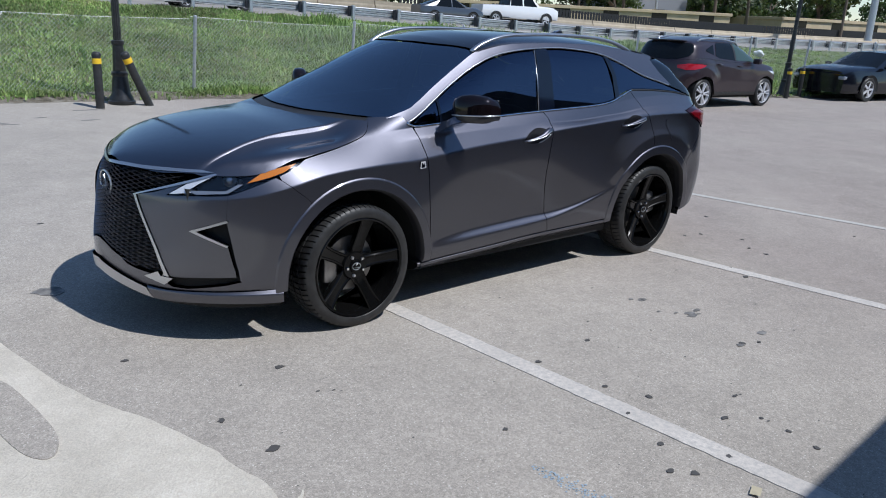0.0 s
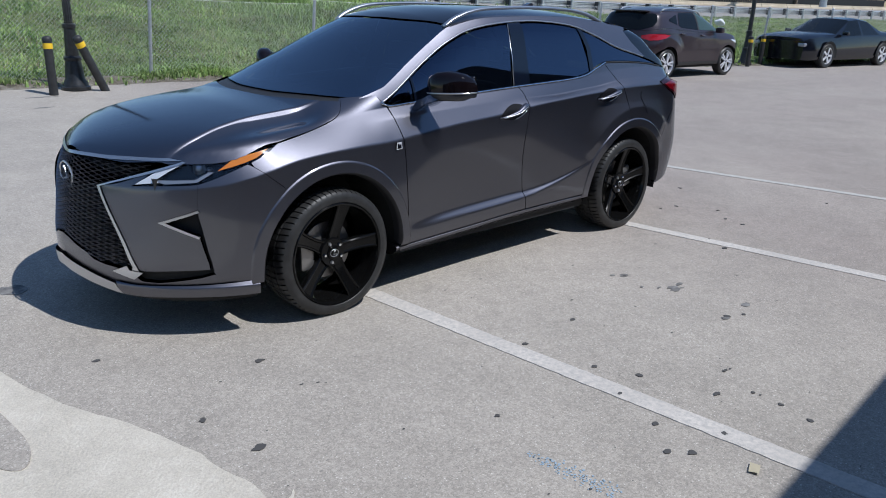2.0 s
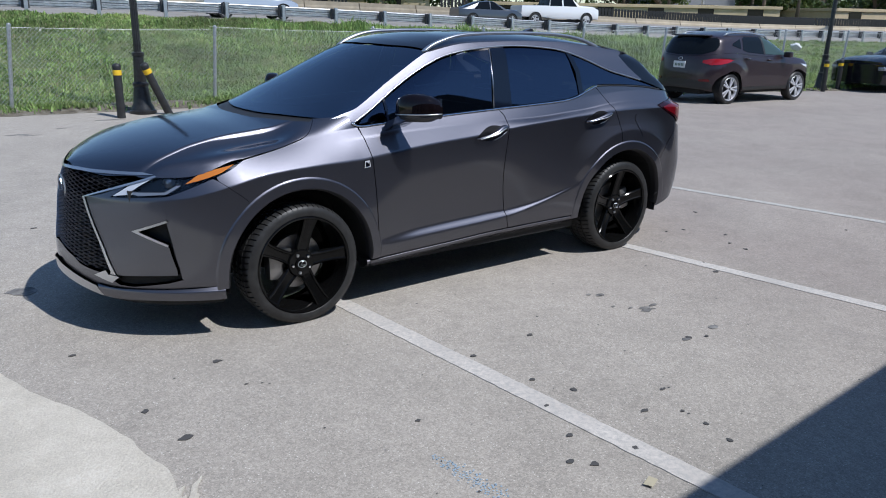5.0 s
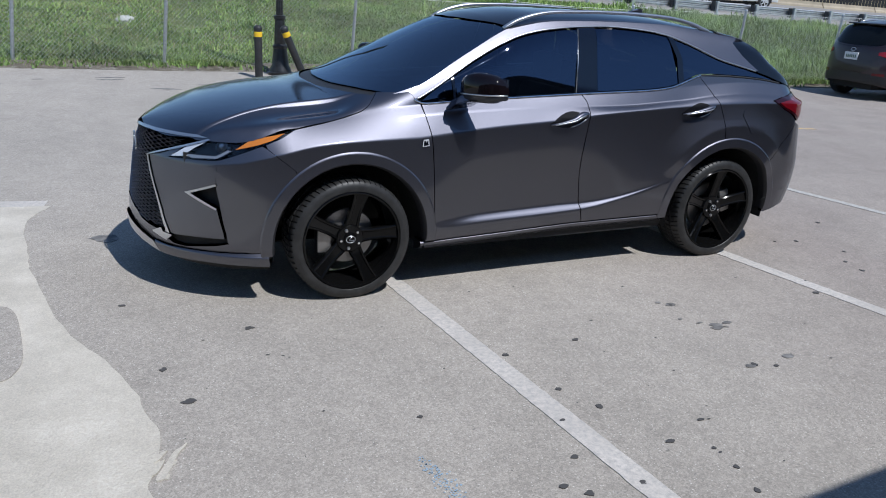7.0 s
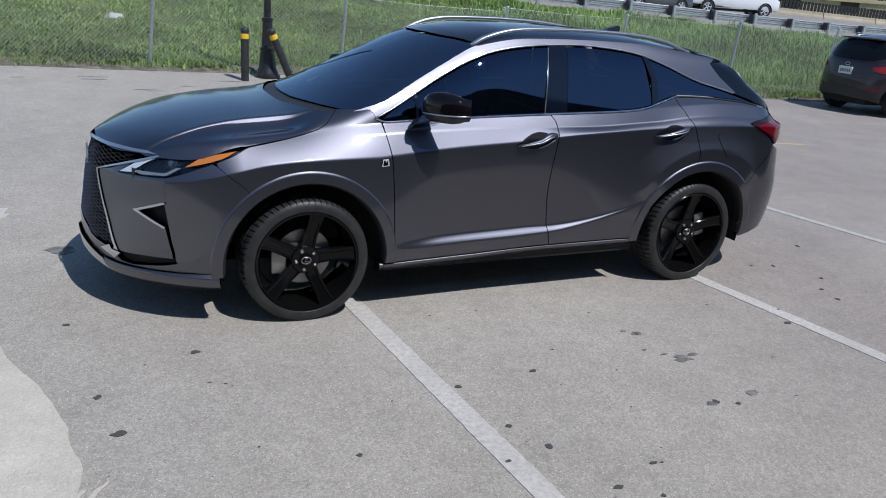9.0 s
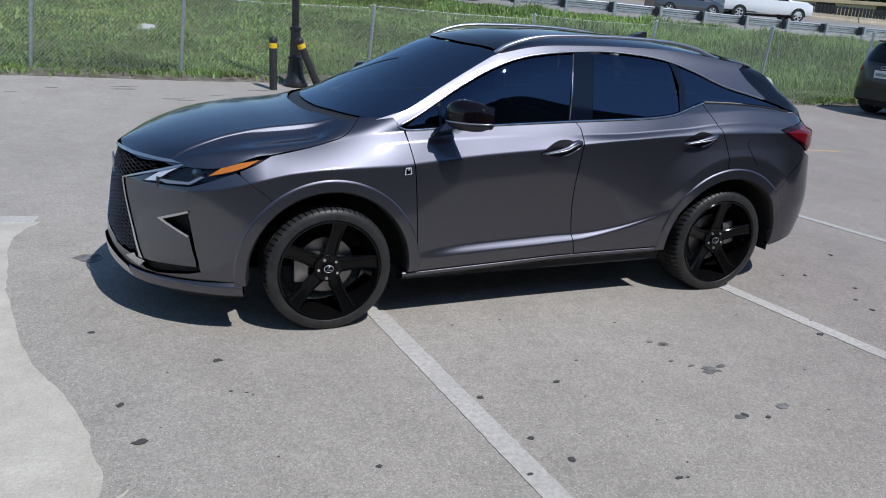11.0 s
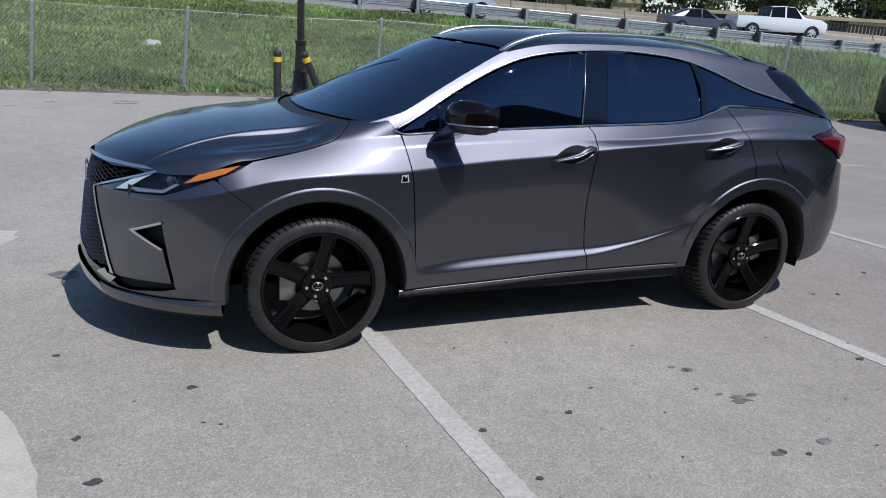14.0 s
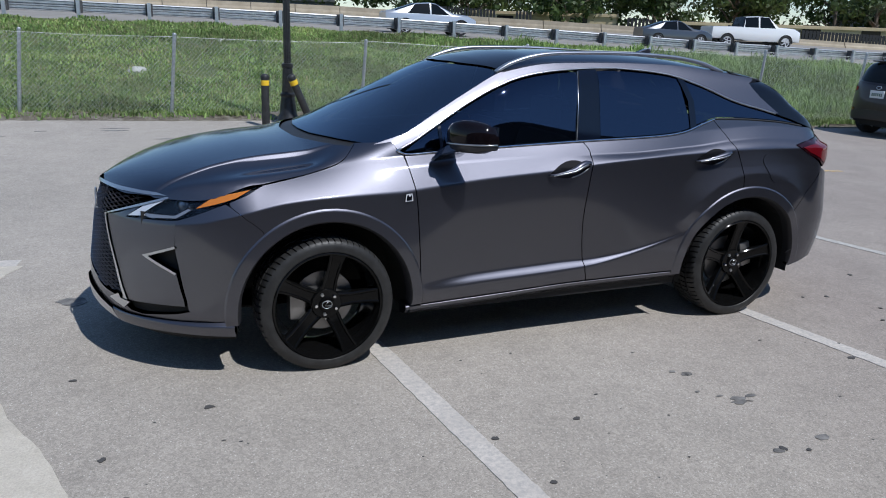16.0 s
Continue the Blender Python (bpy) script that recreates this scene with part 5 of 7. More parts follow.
box(bm, (-0.66, -0.47, 0.98), (-0.60, -0.29, 1.06), 0.02)
part("steering_wheel", bm, cabin_black, car, "", 40)
bm = bmesh.new()
box(bm, (-0.60, -0.12, 1.44), (-0.56, 0.12, 1.51), 0.015)
part("rear_view_mirror", bm, cabin_black, car, "", 40)


# wheels
def tyre_mesh(bm, R, width, rim_r, blocks=64):
    """A low-profile tyre about the y axis, outer face at y = 0, with cut shoulder blocks and ring grooves."""
    prof = [(rim_r, 0.014), (rim_r + 0.010, 0.003), (rim_r + 0.030, -0.001), (R - 0.030, 0.004), (R - 0.014, 0.012)]
    tread = [(R - 0.006, 0.024, 1), (R - 0.001, 0.045, 1), (R, 0.075, 1), (R - 0.009, 0.077, 0), (R - 0.009, 0.088, 0), (R, 0.090, 1), (R + 0.001, 0.135, 1), (R - 0.009, 0.137, 0), (R - 0.009, 0.150, 0), (R + 0.001, 0.152, 1),
             (R, 0.195, 1), (R - 0.009, 0.197, 0), (R - 0.009, 0.208, 0), (R, 0.210, 1), (R - 0.004, 0.245, 1), (R - 0.012, width - 0.018, 0)]
    back = [(R - 0.035, width - 0.004), (rim_r + 0.03, width), (rim_r, width - 0.012)]
    rows = [(r, y, 0) for r, y in prof] + tread + [(r, y, 0) for r, y in back]
    cols = []
    for b in range(blocks):
        for frac, cut in ((0.0, 0), (0.40, 0), (0.78, 0), (0.80, 1), (0.98, 1)):
            ring = []
            for r, y, t in rows:
                a = 2 * math.pi * (b + frac + (0.9 * y / 0.09 if y < 0.09 else 0.9) * 0.6) / blocks
                rr = r - (0.0085 if cut and t else 0)
                ring.append(bm.verts.new((rr * math.cos(a), y, rr * math.sin(a))))
            cols.append(ring)
    for i in range(len(cols)):
        p, q = cols[i], cols[(i + 1) % len(cols)]
        for k in range(len(rows) - 1):
            bm.faces.new((p[k], p[k + 1], q[k + 1], q[k]))


def build_wheel(parent_m, s, phase, R=0.368):
    """A wheel whose outer face lies at y = 0 and whose axle runs along y."""
    wh = thing("wheel", parent_m)
    wh.parent = car
    bm = bmesh.new()
    tyre_mesh(bm, R, 0.275, 0.292)
    part("tyre", bm, rubber, wh, "low-profile black tyre", 30)
    bm = bmesh.new()
    lathe(bm, [(0.298, 0.020), (0.298, 0.006), (0.292, 0.0), (0.284, 0.004), (0.279, 0.016), (0.272, 0.050), (0.255, 0.10), (0.25, 0.22), (0.262, 0.262), (0.296, 0.262)], 64, "y", caps=False)
    part("rim", bm, rim_black, wh, "black alloy rim", 35)
    spoke_mesh = None
    for k in range(5):
        a = phase + 2 * math.pi * k / 5
        bm = bmesh.new()
        # a broad tapered spoke, concave towards the hub, with a raised ridge each side
        st = [(0.045, 0.046, 0.062), (0.085, 0.040, 0.060), (0.14, 0.036, 0.050), (0.20, 0.037, 0.036), (0.25, 0.041, 0.020), (0.284, 0.047, 0.008)]
        rings = []
        for r, hw, y in st:
            sec = [(-hw, y + 0.045), (-hw, y + 0.006), (-hw + 0.006, y), (-hw + 0.013, y + 0.002), (-hw + 0.018, y + 0.008), (hw - 0.018, y + 0.008), (hw - 0.013, y + 0.002), (hw - 0.006, y), (hw, y + 0.006), (hw, y + 0.045)]
            rings.append([bm.verts.new((r, yy, tt)) for tt, yy in sec])
        for p, q in zip(rings, rings[1:]):
            for j in range(10):
                bm.faces.new((p[j], p[(j + 1) % 10], q[(j + 1) % 10], q[j]))
        bm.faces.new(rings[0])
        bm.faces.new(rings[-1])
        ob = part("spoke", bm, rim_black, wh, "", 30)
        ob.matrix_local = Matrix.Rotation(-a, 4, "Y")
    bm = bmesh.new()
    lathe(bm, [(0.085, 0.10), (0.085, 0.066), (0.078, 0.056), (0.042, 0.055), (0.038, 0.046), (0.034, 0.044), (0.0005, 0.043)], 40, "y")
    part("hub", bm, rim_black, wh, "", 35)
    bm = bmesh.new()
    tube(bm, [(0.027 * math.cos(a), 0.0425, 0.021 * math.sin(a)) for a in np.linspace(0, 2 * math.pi, 21)], 0.0022, 6, caps=False)
    tube(bm, [(0.005, 0.0425, 0.016), (-0.010, 0.0425, -0.006), (0.018, 0.0425, -0.009)], 0.003, 6)
    part("centre_cap", bm, satin_silver, wh, "silver oval on a black cap", True)
    for k in range(5):
        a = phase + 2 * math.pi * (k + 0.5) / 5
        bm = bmesh.new()
        lathe(bm, [(0.0105, 0.066), (0.0105, 0.048), (0.008, 0.044), (0.0005, 0.043)], 6, "y", Matrix.Translation((0.058 * math.cos(a), 0, 0.058 * math.sin(a))))
        part("lug_nut", bm, chrome if k % 2 == 0 else satin_silver, wh, "", 40)
    bm = bmesh.new()
    lathe(bm, [(0.06, 0.125), (0.165, 0.125), (0.168, 0.130), (0.168, 0.150), (0.06, 0.152)], 48, "y", close=True)
    part("brake_disc", bm, cast_iron, wh, "grey iron brake disc", 30)
    bm = bmesh.new()
    ang = math.pi * (1.0 if parent_m.translation.x < 0 else 0.08)
    box(bm, (0.105, 0.085, -0.085), (0.192, 0.17, 0.085), 0.015, Matrix.Rotation(-ang, 4, "Y"))
    part("brake_caliper", bm, cast_iron, wh, "bare metal brake caliper", 40)
    return wh


TRACK = 0.925
for hx, ph in ((HUBS[0], 0.12), (HUBS[1], 0.28)):
    build_wheel(pose(hx, -TRACK, 0.362), 1, ph)
    build_wheel(pose(hx, TRACK, 0.362, 0, 0, 180), -1, ph)


# ---- fence, poles and bollards ----
POSTS = [-20.2, -17.8, -15.4, -13.0, -10.7, -8.4, -6.1, -3.76, -1.43, 1.92, 5.18, 7.95, 10.95, 13.67, 15.8, 17.7, 19.8, 22.6, 25.4, 28.2, 31.0]
FH = 1.36


def fence_h(x):
    return FH + 0.30 * (1 - float(rise_k(x)))


fence = thing("chain_link_fence", None, "weathered galvanised chain-link fence with bare posts along the grass bank", "fence")
bm = bmesh.new()
lathe(bm, [(0.030, -0.3), (0.030, FH), (0.033, FH + 0.002), (0.033, FH + 0.025), (0.020, FH + 0.04), (0.0005, FH + 0.045)], 10)
post0 = part("fence_post", bm, galvanised, fence, "galvanised tubular post", 40)
random.seed(4)
for k, x in enumerate(POSTS):
    ob = post0 if k == 0 else new("fence_post", post0.data)
    ob.parent = fence
    tagged(ob, "galvanised tubular post")
    ob.matrix_local = pose(x, float(fence_y(x)), lot_z(x, fence_y(x)) - 0.02, random.uniform(-1.5, 1.5), random.uniform(3.0, 5.5), 0) @ Matrix.Diagonal((1, 1, fence_h(x) / FH, 1))
for x0, x1 in zip(POSTS, POSTS[1:]):
    a, b = Vector((x0, float(fence_y(x0)), lot_z(x0, fence_y(x0)))), Vector((x1, float(fence_y(x1)), lot_z(x1, fence_y(x1))))
    L = (b - a).length
    d = (b - a) / L
    nrm = Vector((-d.y, d.x, 0))
    H0, H1, P = 0.05, 0.5 * (fence_h(x0) + fence_h(x1)) - 0.05, 0.068
    verts, faces = [], []

    def wire(u0, z0, u1, z1, r, out):
        p, q = a + d * u0 + Vector((0, 0, z0)) + nrm * out, a + d * u1 + Vector((0, 0, z1)) + nrm * out
        w = (q - p).normalized()
        s = w.cross(nrm)
        base = len(verts)
        for c in (p, q):
            for g in (s * r, s * -0.5 * r + nrm * 0.87 * r, s * -0.5 * r - nrm * 0.87 * r):
                verts.append(tuple(c + g))
        for j in range(3):
            faces.append((base + j, base + (j + 1) % 3, base + 3 + (j + 1) % 3, base + 3 + j))

    hh = H1 - H0
    n = int((L + hh) / P) + 1
    for k in range(n):
        u = k * P
        for sgn in (1, -1):
            u0, u1, z0, z1 = u, u - hh, H0, H1
            if u0 > L:
                z0, u0 = H0 + (u0 - L), L
            if u1 < 0:
                z1, u1 = H1 + u1, 0.0
            if z1 - z0 > 0.02:
                wire(u0 if sgn > 0 else L - u0, z0, u1 if sgn > 0 else L - u1, z1, 0.0020 if x0 < 3 else 0.0017, 0.003 * sgn)
    sag = 0.02
    for z in (H0, H1):
        wire(0, z, L / 2, z - sag, 0.003, 0)
        wire(L / 2, z - sag, L, z, 0.003, 0)
    tagged(mesh_part("chain_link", verts, faces, wire_grey, fence), "diamond mesh of grey wire")


def lamp_post(x, y, lean=0.0):
    ob = thing("lamp_post", pose(x, y, lot_z(x, y), 0, lean, 0), "black cast-iron lamp post with a flared fluted base", "lamp post", "lamp posts")
    bm = bmesh.new()
    lathe(bm, [(0.215, 0.0), (0.215, 0.045), (0.19, 0.06), (0.18, 0.10), (0.145, 0.17), (0.135, 0.30), (0.115, 0.44), (0.13, 0.455), (0.13, 0.49), (0.10, 0.52), (0.082, 0.92), (0.098, 0.935), (0.098, 0.985), (0.072, 1.0)], 20)
    part("base", bm, black_enamel, ob, "flared cast base", 35)
    bm = bmesh.new()
    n, rows = 24, []
    for z, r in ((0.98, 0.062), (2.4, 0.057), (4.3, 0.050)):
        rows.append([bm.verts.new(((r - (0.005 if k % 2 else 0)) * math.cos(2 * math.pi * k / n), (r - (0.005 if k % 2 else 0)) * math.sin(2 * math.pi * k / n), z)) for k in range(n)])
    for p, q in zip(rows, rows[1:]):
        for k in range(n):
            bm.faces.new((p[k], p[(k + 1) % n], q[(k + 1) % n], q[k]))
    bm.faces.new(rows[-1])
    part("shaft", bm, black_enamel, ob, "fluted shaft")
    return ob


lamp_post(0.405, 8.58)
lamp_post(18.90, 6.72, 3.0)


def bollard(x, y, h, tilt_x=0.0, tilt_y=0.0, label="upright black plastic pipe bollard with a yellow band"):
    ob = thing("bollard", pose(x, y, lot_z(x, y), tilt_x, tilt_y, 0), label, "bollard", "bollards")
    bm = bmesh.new()
    lathe(bm, [(0.064, -0.02), (0.064, h - 0.06), (0.069, h - 0.058), (0.069, h - 0.03), (0.058, h - 0.008), (0.03, h + 0.008), (0.0005, h + 0.01)], 18)
    part("pipe", bm, pvc_black, ob, "", 40)
    bm = bmesh.new()
    lathe(bm, [(0.0655, h - 0.175), (0.0675, h - 0.173), (0.0675, h - 0.095), (0.0655, h - 0.093)], 18, caps=False)
    part("band", bm, yellow_tape, ob, "yellow reflective band", 40)


bollard(-0.043, 8.22, 0.85)
bollard(0.76, 8.33, 0.92, 4, -24, "black pipe bollard with a yellow band, leaning against the lamp post")
bollard(18.50, 6.42, 0.86)
bollard(19.42, 6.48, 0.86)


# ---- guard rail, far barrier and slatted fence ----
rail = thing("guard_rail", None, "galvanised W-beam highway guard rail on steel posts", "guard rail")
bm = bmesh.new()
box(bm, (-0.05, 0.0, -0.85), (0.05, 0.12, 0.02), 0.006)
rpost = part("rail_post", bm, rail_steel, rail, "steel post")
bm = bmesh.new()
box(bm, (-0.10, 0.10, -0.36), (0.10, 0.30, 0.0), 0.01)
rblock = part("spacer_block", bm, post_dark, rail, "dark spacer block")
RX = [-24.0 + 1.905 * k for k in range(48)]
for k, x in enumerate(RX):
    y, z = float(rail_y(x)), float(rail_top(x))
    for proto in (rpost, rblock):
        ob = proto if k == 0 else new(proto.name.split(".")[0], proto.data)
        ob.parent = rail
        ob["label"] = proto["label"]
        ob.matrix_local = pose(x, y - 0.06, z, 0, 0, -4)
for x0, x1 in zip(RX[::2], RX[2::2]):
    prof = [(0.0, 0.0), (-0.015, -0.02), (0.075, -0.075), (0.075, -0.105), (0.0, -0.15), (0.0, -0.17), (0.075, -0.215), (0.075, -0.245), (-0.015, -0.30), (0.0, -0.315)]
    verts, faces = [], []
    for x in (x0 - 0.05, x1 + 0.05):
        for t in (0.0, 0.008):
            for dy, dz in prof:
                verts.append((x, float(rail_y(x)) + 0.29 + dy + t, float(rail_top(x)) - 0.02 + dz))
    n = len(prof)
    for side in (0, 1):
        for j in range(n - 1):
            q = side * n + j
            faces.append((q, q + 1, q + 2 * n + 1, q + 2 * n))
    tagged(mesh_part("beam", verts, faces, rail_steel, rail), "corrugated steel beam")
# a second face of the beam seen from the lot
for x0, x1 in zip(RX[::2], RX[2::2]):
    verts, faces = [], []
    prof = [(0.03, 0.0), (0.0, -0.03), (-0.05, -0.06), (-0.05, -0.11), (0.02, -0.15), (0.02, -0.17), (-0.05, -0.21), (-0.05, -0.26), (0.0, -0.29), (0.03, -0.32)]
    for x in (x0 - 0.03, x1 + 0.03):
        for dy, dz in prof:
            verts.append((x, float(rail_y(x)) + 0.34 + dy, float(rail_top(x)) - 0.01 + dz))
    n = len(prof)
    for j in range(n - 1):
        faces.append((j, j + n, j + n + 1, j + 1))
    tagged(mesh_part("beam", verts, faces, rail_steel, rail), "corrugated steel beam")

barrier = thing("concrete_barrier", None, "weathered tan concrete highway barrier in cast sections", "barrier", kind="structure")
WX = [-30 + 3.6 * k for k in range(40)]
for x0, x1 in zip(WX, WX[1:]):
    verts = []
    for x in (x0 + 0.03, x1 - 0.03):
        y, z = float(wall_y(x)), float(wall_z(x))
        for dy, dz in ((-0.10, -0.1), (-0.05, 0.30), (0.02, 0.52), (0.06, 1.0), (0.26, 1.0), (0.30, -0.1)):
            verts.append((x, y + dy, z + dz * float(wall_h(x))))
    faces = [(j, (j + 1) % 6, 6 + (j + 1) % 6, 6 + j) for j in range(6)] + [tuple(range(6)), tuple(range(11, 5, -1))]
    mesh_part("barrier_section", verts, faces, barrier_tan, barrier)

slats = thing("slatted_fence", None, "black upright slats in a row behind the concrete barrier", "fence")
bm = bmesh.new()
box(bm, (-0.10, 0, 0), (0.10, 0.05, 0.72), 0.01)
slat0 = part("slat", bm, slat_black, slats)
k = 0
for x0, x1 in ((22.0, 28.2), (29.6, 30.7), (36.6, 38.2), (42.6, 92.0)):
    x = x0
    while x < x1 and k < 290:
        ob = slat0 if k == 0 else new("slat", slat0.data)
        ob.parent = slats
        ob.matrix_local = pose(x, float(wall_y(x)) + 0.45, float(wall_z(x) + wall_h(x)) - 0.06, 0, 0, -35)
        k += 1
        x += 0.225 if x < 66 else 0.30
verts, faces = [], []
for x0 in np.linspace(42, 92, 41):
    zr = float(wall_z(x0) + wall_h(x0)) + 0.50
    verts += [(x0, float(wall_y(x0)) + 0.52, zr), (x0, float(wall_y(x0)) + 0.52, zr + 0.06), (x0, float(wall_y(x0)) + 0.58, zr + 0.06), (x0, float(wall_y(x0)) + 0.58, zr)]
for i in range(40):
    for j in range(4):
        faces.append((4 * i + j, 4 * i + (j + 1) % 4, 4 * i + 4 + (j + 1) % 4, 4 * i + 4 + j))
mesh_part("slat_rail", verts, faces, slat_black, slats)

# low tan buildings beyond the barrier
def low_building(x, y, w, d, h, turn, material, label):
    ob = thing("low_building", pose(x, y, 1.5, 0, 0, turn), label, "building", "buildings beyond the highway")
    bm = bmesh.new()
    box(bm, (-w / 2, 0, 0), (w / 2, d, h))
    part("wall", bm, material, ob)
    bm = bmesh.new()
    box(bm, (-w / 2 - 0.15, -0.15, h), (w / 2 + 0.15, d + 0.15, h + 0.3), 0.03)
    part("parapet", bm, material, ob)
    k = int(w / 5)
    for i in range(k):
        bm = bmesh.new()
        cx = -w / 2 + (i + 0.5) * w / k
        box(bm, (cx - 0.8, -0.04, 0.9), (cx + 0.8, 0.02, 2.1), 0.02)
        part("window", bm, plain_glass, ob)


low_building(58, 47, 30, 12, 1.75, -33, tan_wall, "long low tan stucco building")
low_building(92, 30, 36, 12, 1.7, -18, tan_wall, "low tan stucco building")
low_building(36, 62, 14, 10, 2.2, -35, tan_wall, "low tan stucco building with flat roof")
low_building(4, 84, 34, 12, 3.0, -15, stucco, "pale building with a flat roof")
low_building(75, 52, 10, 10, 4.2, -25, grey_sheet, "grey building clad in metal sheet")


# ---- other vehicles ----
def road_wheel(parent, m, R, rim_mat, spokes=5, wid=0.22, paired=False):
    wh = thing("wheel", m)
    wh.parent = parent
    bm = bmesh.new()
    big = 0.08 if paired else 0.0
    lathe(bm, [(R * (0.66 + big), 0.012), (R * (0.72 + big), 0.0), (R * 0.93, 0.004), (R, 0.03), (R, wid - 0.03), (R * 0.93, wid), (R * 0.6, wid)], 32, "y", caps=False)
    part("tyre", bm, rubber, wh, "", 35)
    bm = bmesh.new()
    lathe(bm, [(R * (0.70 + big), 0.012), (R * (0.675 + big), 0.004), (R * (0.63 + big), 0.03), (R * (0.60 + big), 0.12), (0.0005, 0.13)], 32, "y", caps=False)
    rim = part("rim", bm, rim_mat, wh, "", 35)
    rim.data.materials[0] = rim_mat
    big = 1.12 if paired else 1.0
    for k in range(spokes):
        for fan in ((-0.17, 0.17) if paired else (0.0,)):
            bm = bmesh.new()
            hw = R * (0.045 if paired else 0.085)
            box(bm, (0.03, 0.010, -hw), (R * 0.66 * big, 0.045, hw), 0.008, Matrix.Rotation(2 * math.pi * k / spokes + fan, 4, "Y"))
            part("spoke", bm, rim_mat, wh)
    bm = bmesh.new()
    lathe(bm, [(R * 0.68 if paired else R * 0.6, 0.075), (0.0005, 0.076)], 24, "y", caps=False)
    part("hub_shade", bm, under_black, wh)
    return wh


def vehicle(name, m, label, category, cols, body, R, hubs, y_wheel, rim_mat, rear, front, group="", arch=True, spokes=5):
    """A vehicle from cross-sections along x (front at +x). A column: x low, x belt, x top, z low, z belt, z top, y low, y belt, y top,
    kind of the side above the belt, kind of the top, up to the next column."""
    ob = thing(name, m, label, category, group)
    rows = []
    for xl, xb, xt, zl, zb, zt, yl, yb, yt, ks, kt in cols:
        zm = zl + (zb - zl) * 0.55
        rows.append([(xl, yl * 0.96, zl), (xl, yl, zl + 0.10), ((xl + xb) / 2, max(yl, yb) + 0.015, zm), (xb, yb + 0.01, zb - 0.05), (xb, yb, zb), (xt, yt + 0.03, zt - 0.035), (xt, yt - 0.05, zt), (xt, yt * 0.5, zt + 0.022), (xt, 0, zt + 0.028)])
    bins = {}

    def quad(kind, ps):
        v, f = bins.setdefault(kind, ([], []))
        f.append(tuple(range(len(v), len(v) + 4)))
        v += ps

    run = 0
    for i in range(len(cols) - 1):
        run += i > 0 and cols[i][10] != cols[i - 1][10]
        p, q, ks, kt = rows[i], rows[i + 1], cols[i][9], cols[i][10]
        for j in range(8):
            for s in (1, -1):
                kind = "body" if j < 4 or (j == 4 and ks == "body") else ("window", i, s) if j == 4 else (kt, run)
                ps = [(x, y * s, z) for x, y, z in (p[j], q[j], q[j + 1], p[j + 1])]
                quad(kind, ps if s < 0 else ps[::-1])
    for r, flip in ((rows[0], True), (rows[-1], False)):
        for j in range(8):
            ps = [r[j], r[j + 1], (r[j + 1][0], -r[j + 1][1], r[j + 1][2]), (r[j][0], -r[j][1], r[j][2])]
            quad(("rear_window", 0) if j == 4 and rear == "glass" and flip else "body", ps if flip else ps[::-1])
    mats = {"body": body, "window": plain_glass, "windscreen": plain_glass, "rear_window": plain_glass, "roof": body}
    for kind, (v, f) in bins.items():
        if f:
            bm = bmesh.new()
            vs = [bm.verts.new(c) for c in v]
            for q in f:
                try:
                    bm.faces.new([vs[i] for i in q])
                except ValueError:
                    pass
            bmesh.ops.remove_doubles(bm, verts=bm.verts, dist=0.0008)
            bmesh.ops.dissolve_degenerate(bm, edges=bm.edges, dist=0.0005)
            nm = kind if kind == "body" else kind[0]
            part(nm if nm != "roof" else "top_panel", bm, mats[nm], ob, "", 42)
    for hx in hubs:
        for s in (1, -1):
            road_wheel(ob, pose(hx, -y_wheel * s, R, 0, 0, 0 if s > 0 else 180), R, rim_mat, spokes)
            bm = bmesh.new()
            pts = [(hx + (R + 0.065) * math.cos(a), R + (R + 0.065) * math.sin(a)) for a in np.linspace(-0.15, math.pi + 0.15, 20)]
            inner = [(hx + (R - 0.1) * math.cos(a), R + (R - 0.1) * math.sin(a)) for a in np.linspace(-0.15, math.pi + 0.15, 20)]
            for k in range(19):
                vs = [bm.verts.new((x, -(y_wheel + o) * s, z)) for (x, z), o in ((pts[k], 0.012), (pts[k + 1], 0.012), (inner[k + 1], -0.05), (inner[k], -0.05))]
                bm.faces.new(vs)
            part("wheel_arch", bm, under_black, ob)
    bm = bmesh.new()
    box(bm, (hubs[0] - 0.5, -y_wheel + 0.25, R * 0.6), (hubs[1] + 0.5, y_wheel - 0.25, R * 0.6 + 0.15))
    part("underbody", bm, under_black, ob)
    return ob


def slab(ob, name, lo, hi, material, bevel=0.01, label="", m=None):
    bm = bmesh.new()
    box(bm, lo, hi, bevel, m)
    return part(name, bm, material, ob, label, 40)


# the compact sport utility vehicle: the same way of shaping a body, with its own curves (front at -x)
XF, XR, TF, TP, WF, WR = -1.45, 1.45, 2.2, 2.7, 0.65, 0.65
HUBS, HAUNCH = (-1.25, 1.25), 0.60
W_MAX = pchip([(-2.1, 0.86), (-1.2, 0.885), (0, 0.88), (1.2, 0.89), (2.1, 0.87)])
Z_CREASE, K_CREASE = pchip([(-2.1, 0.36), (2.1, 0.36)]), pchip([(-2.1, 0), (2.1, 0)])
Z_SH = pchip([(-2.1, 0.78), (-1.2, 0.88), (0, 0.93), (1.2, 1.00), (2.1, 1.0)])
Z_BELT = pchip([(-2.1, 0.84), (-1.8, 0.92), (-1.0, 1.03), (0, 1.08), (0.6, 1.13), (1.3, 1.21), (1.7, 1.2), (2.1, 1.1)])
Y_BELT = pchip([(-2.1, 0.78), (-1, 0.81), (0, 0.835), (1.3, 0.83), (2.1, 0.78)])
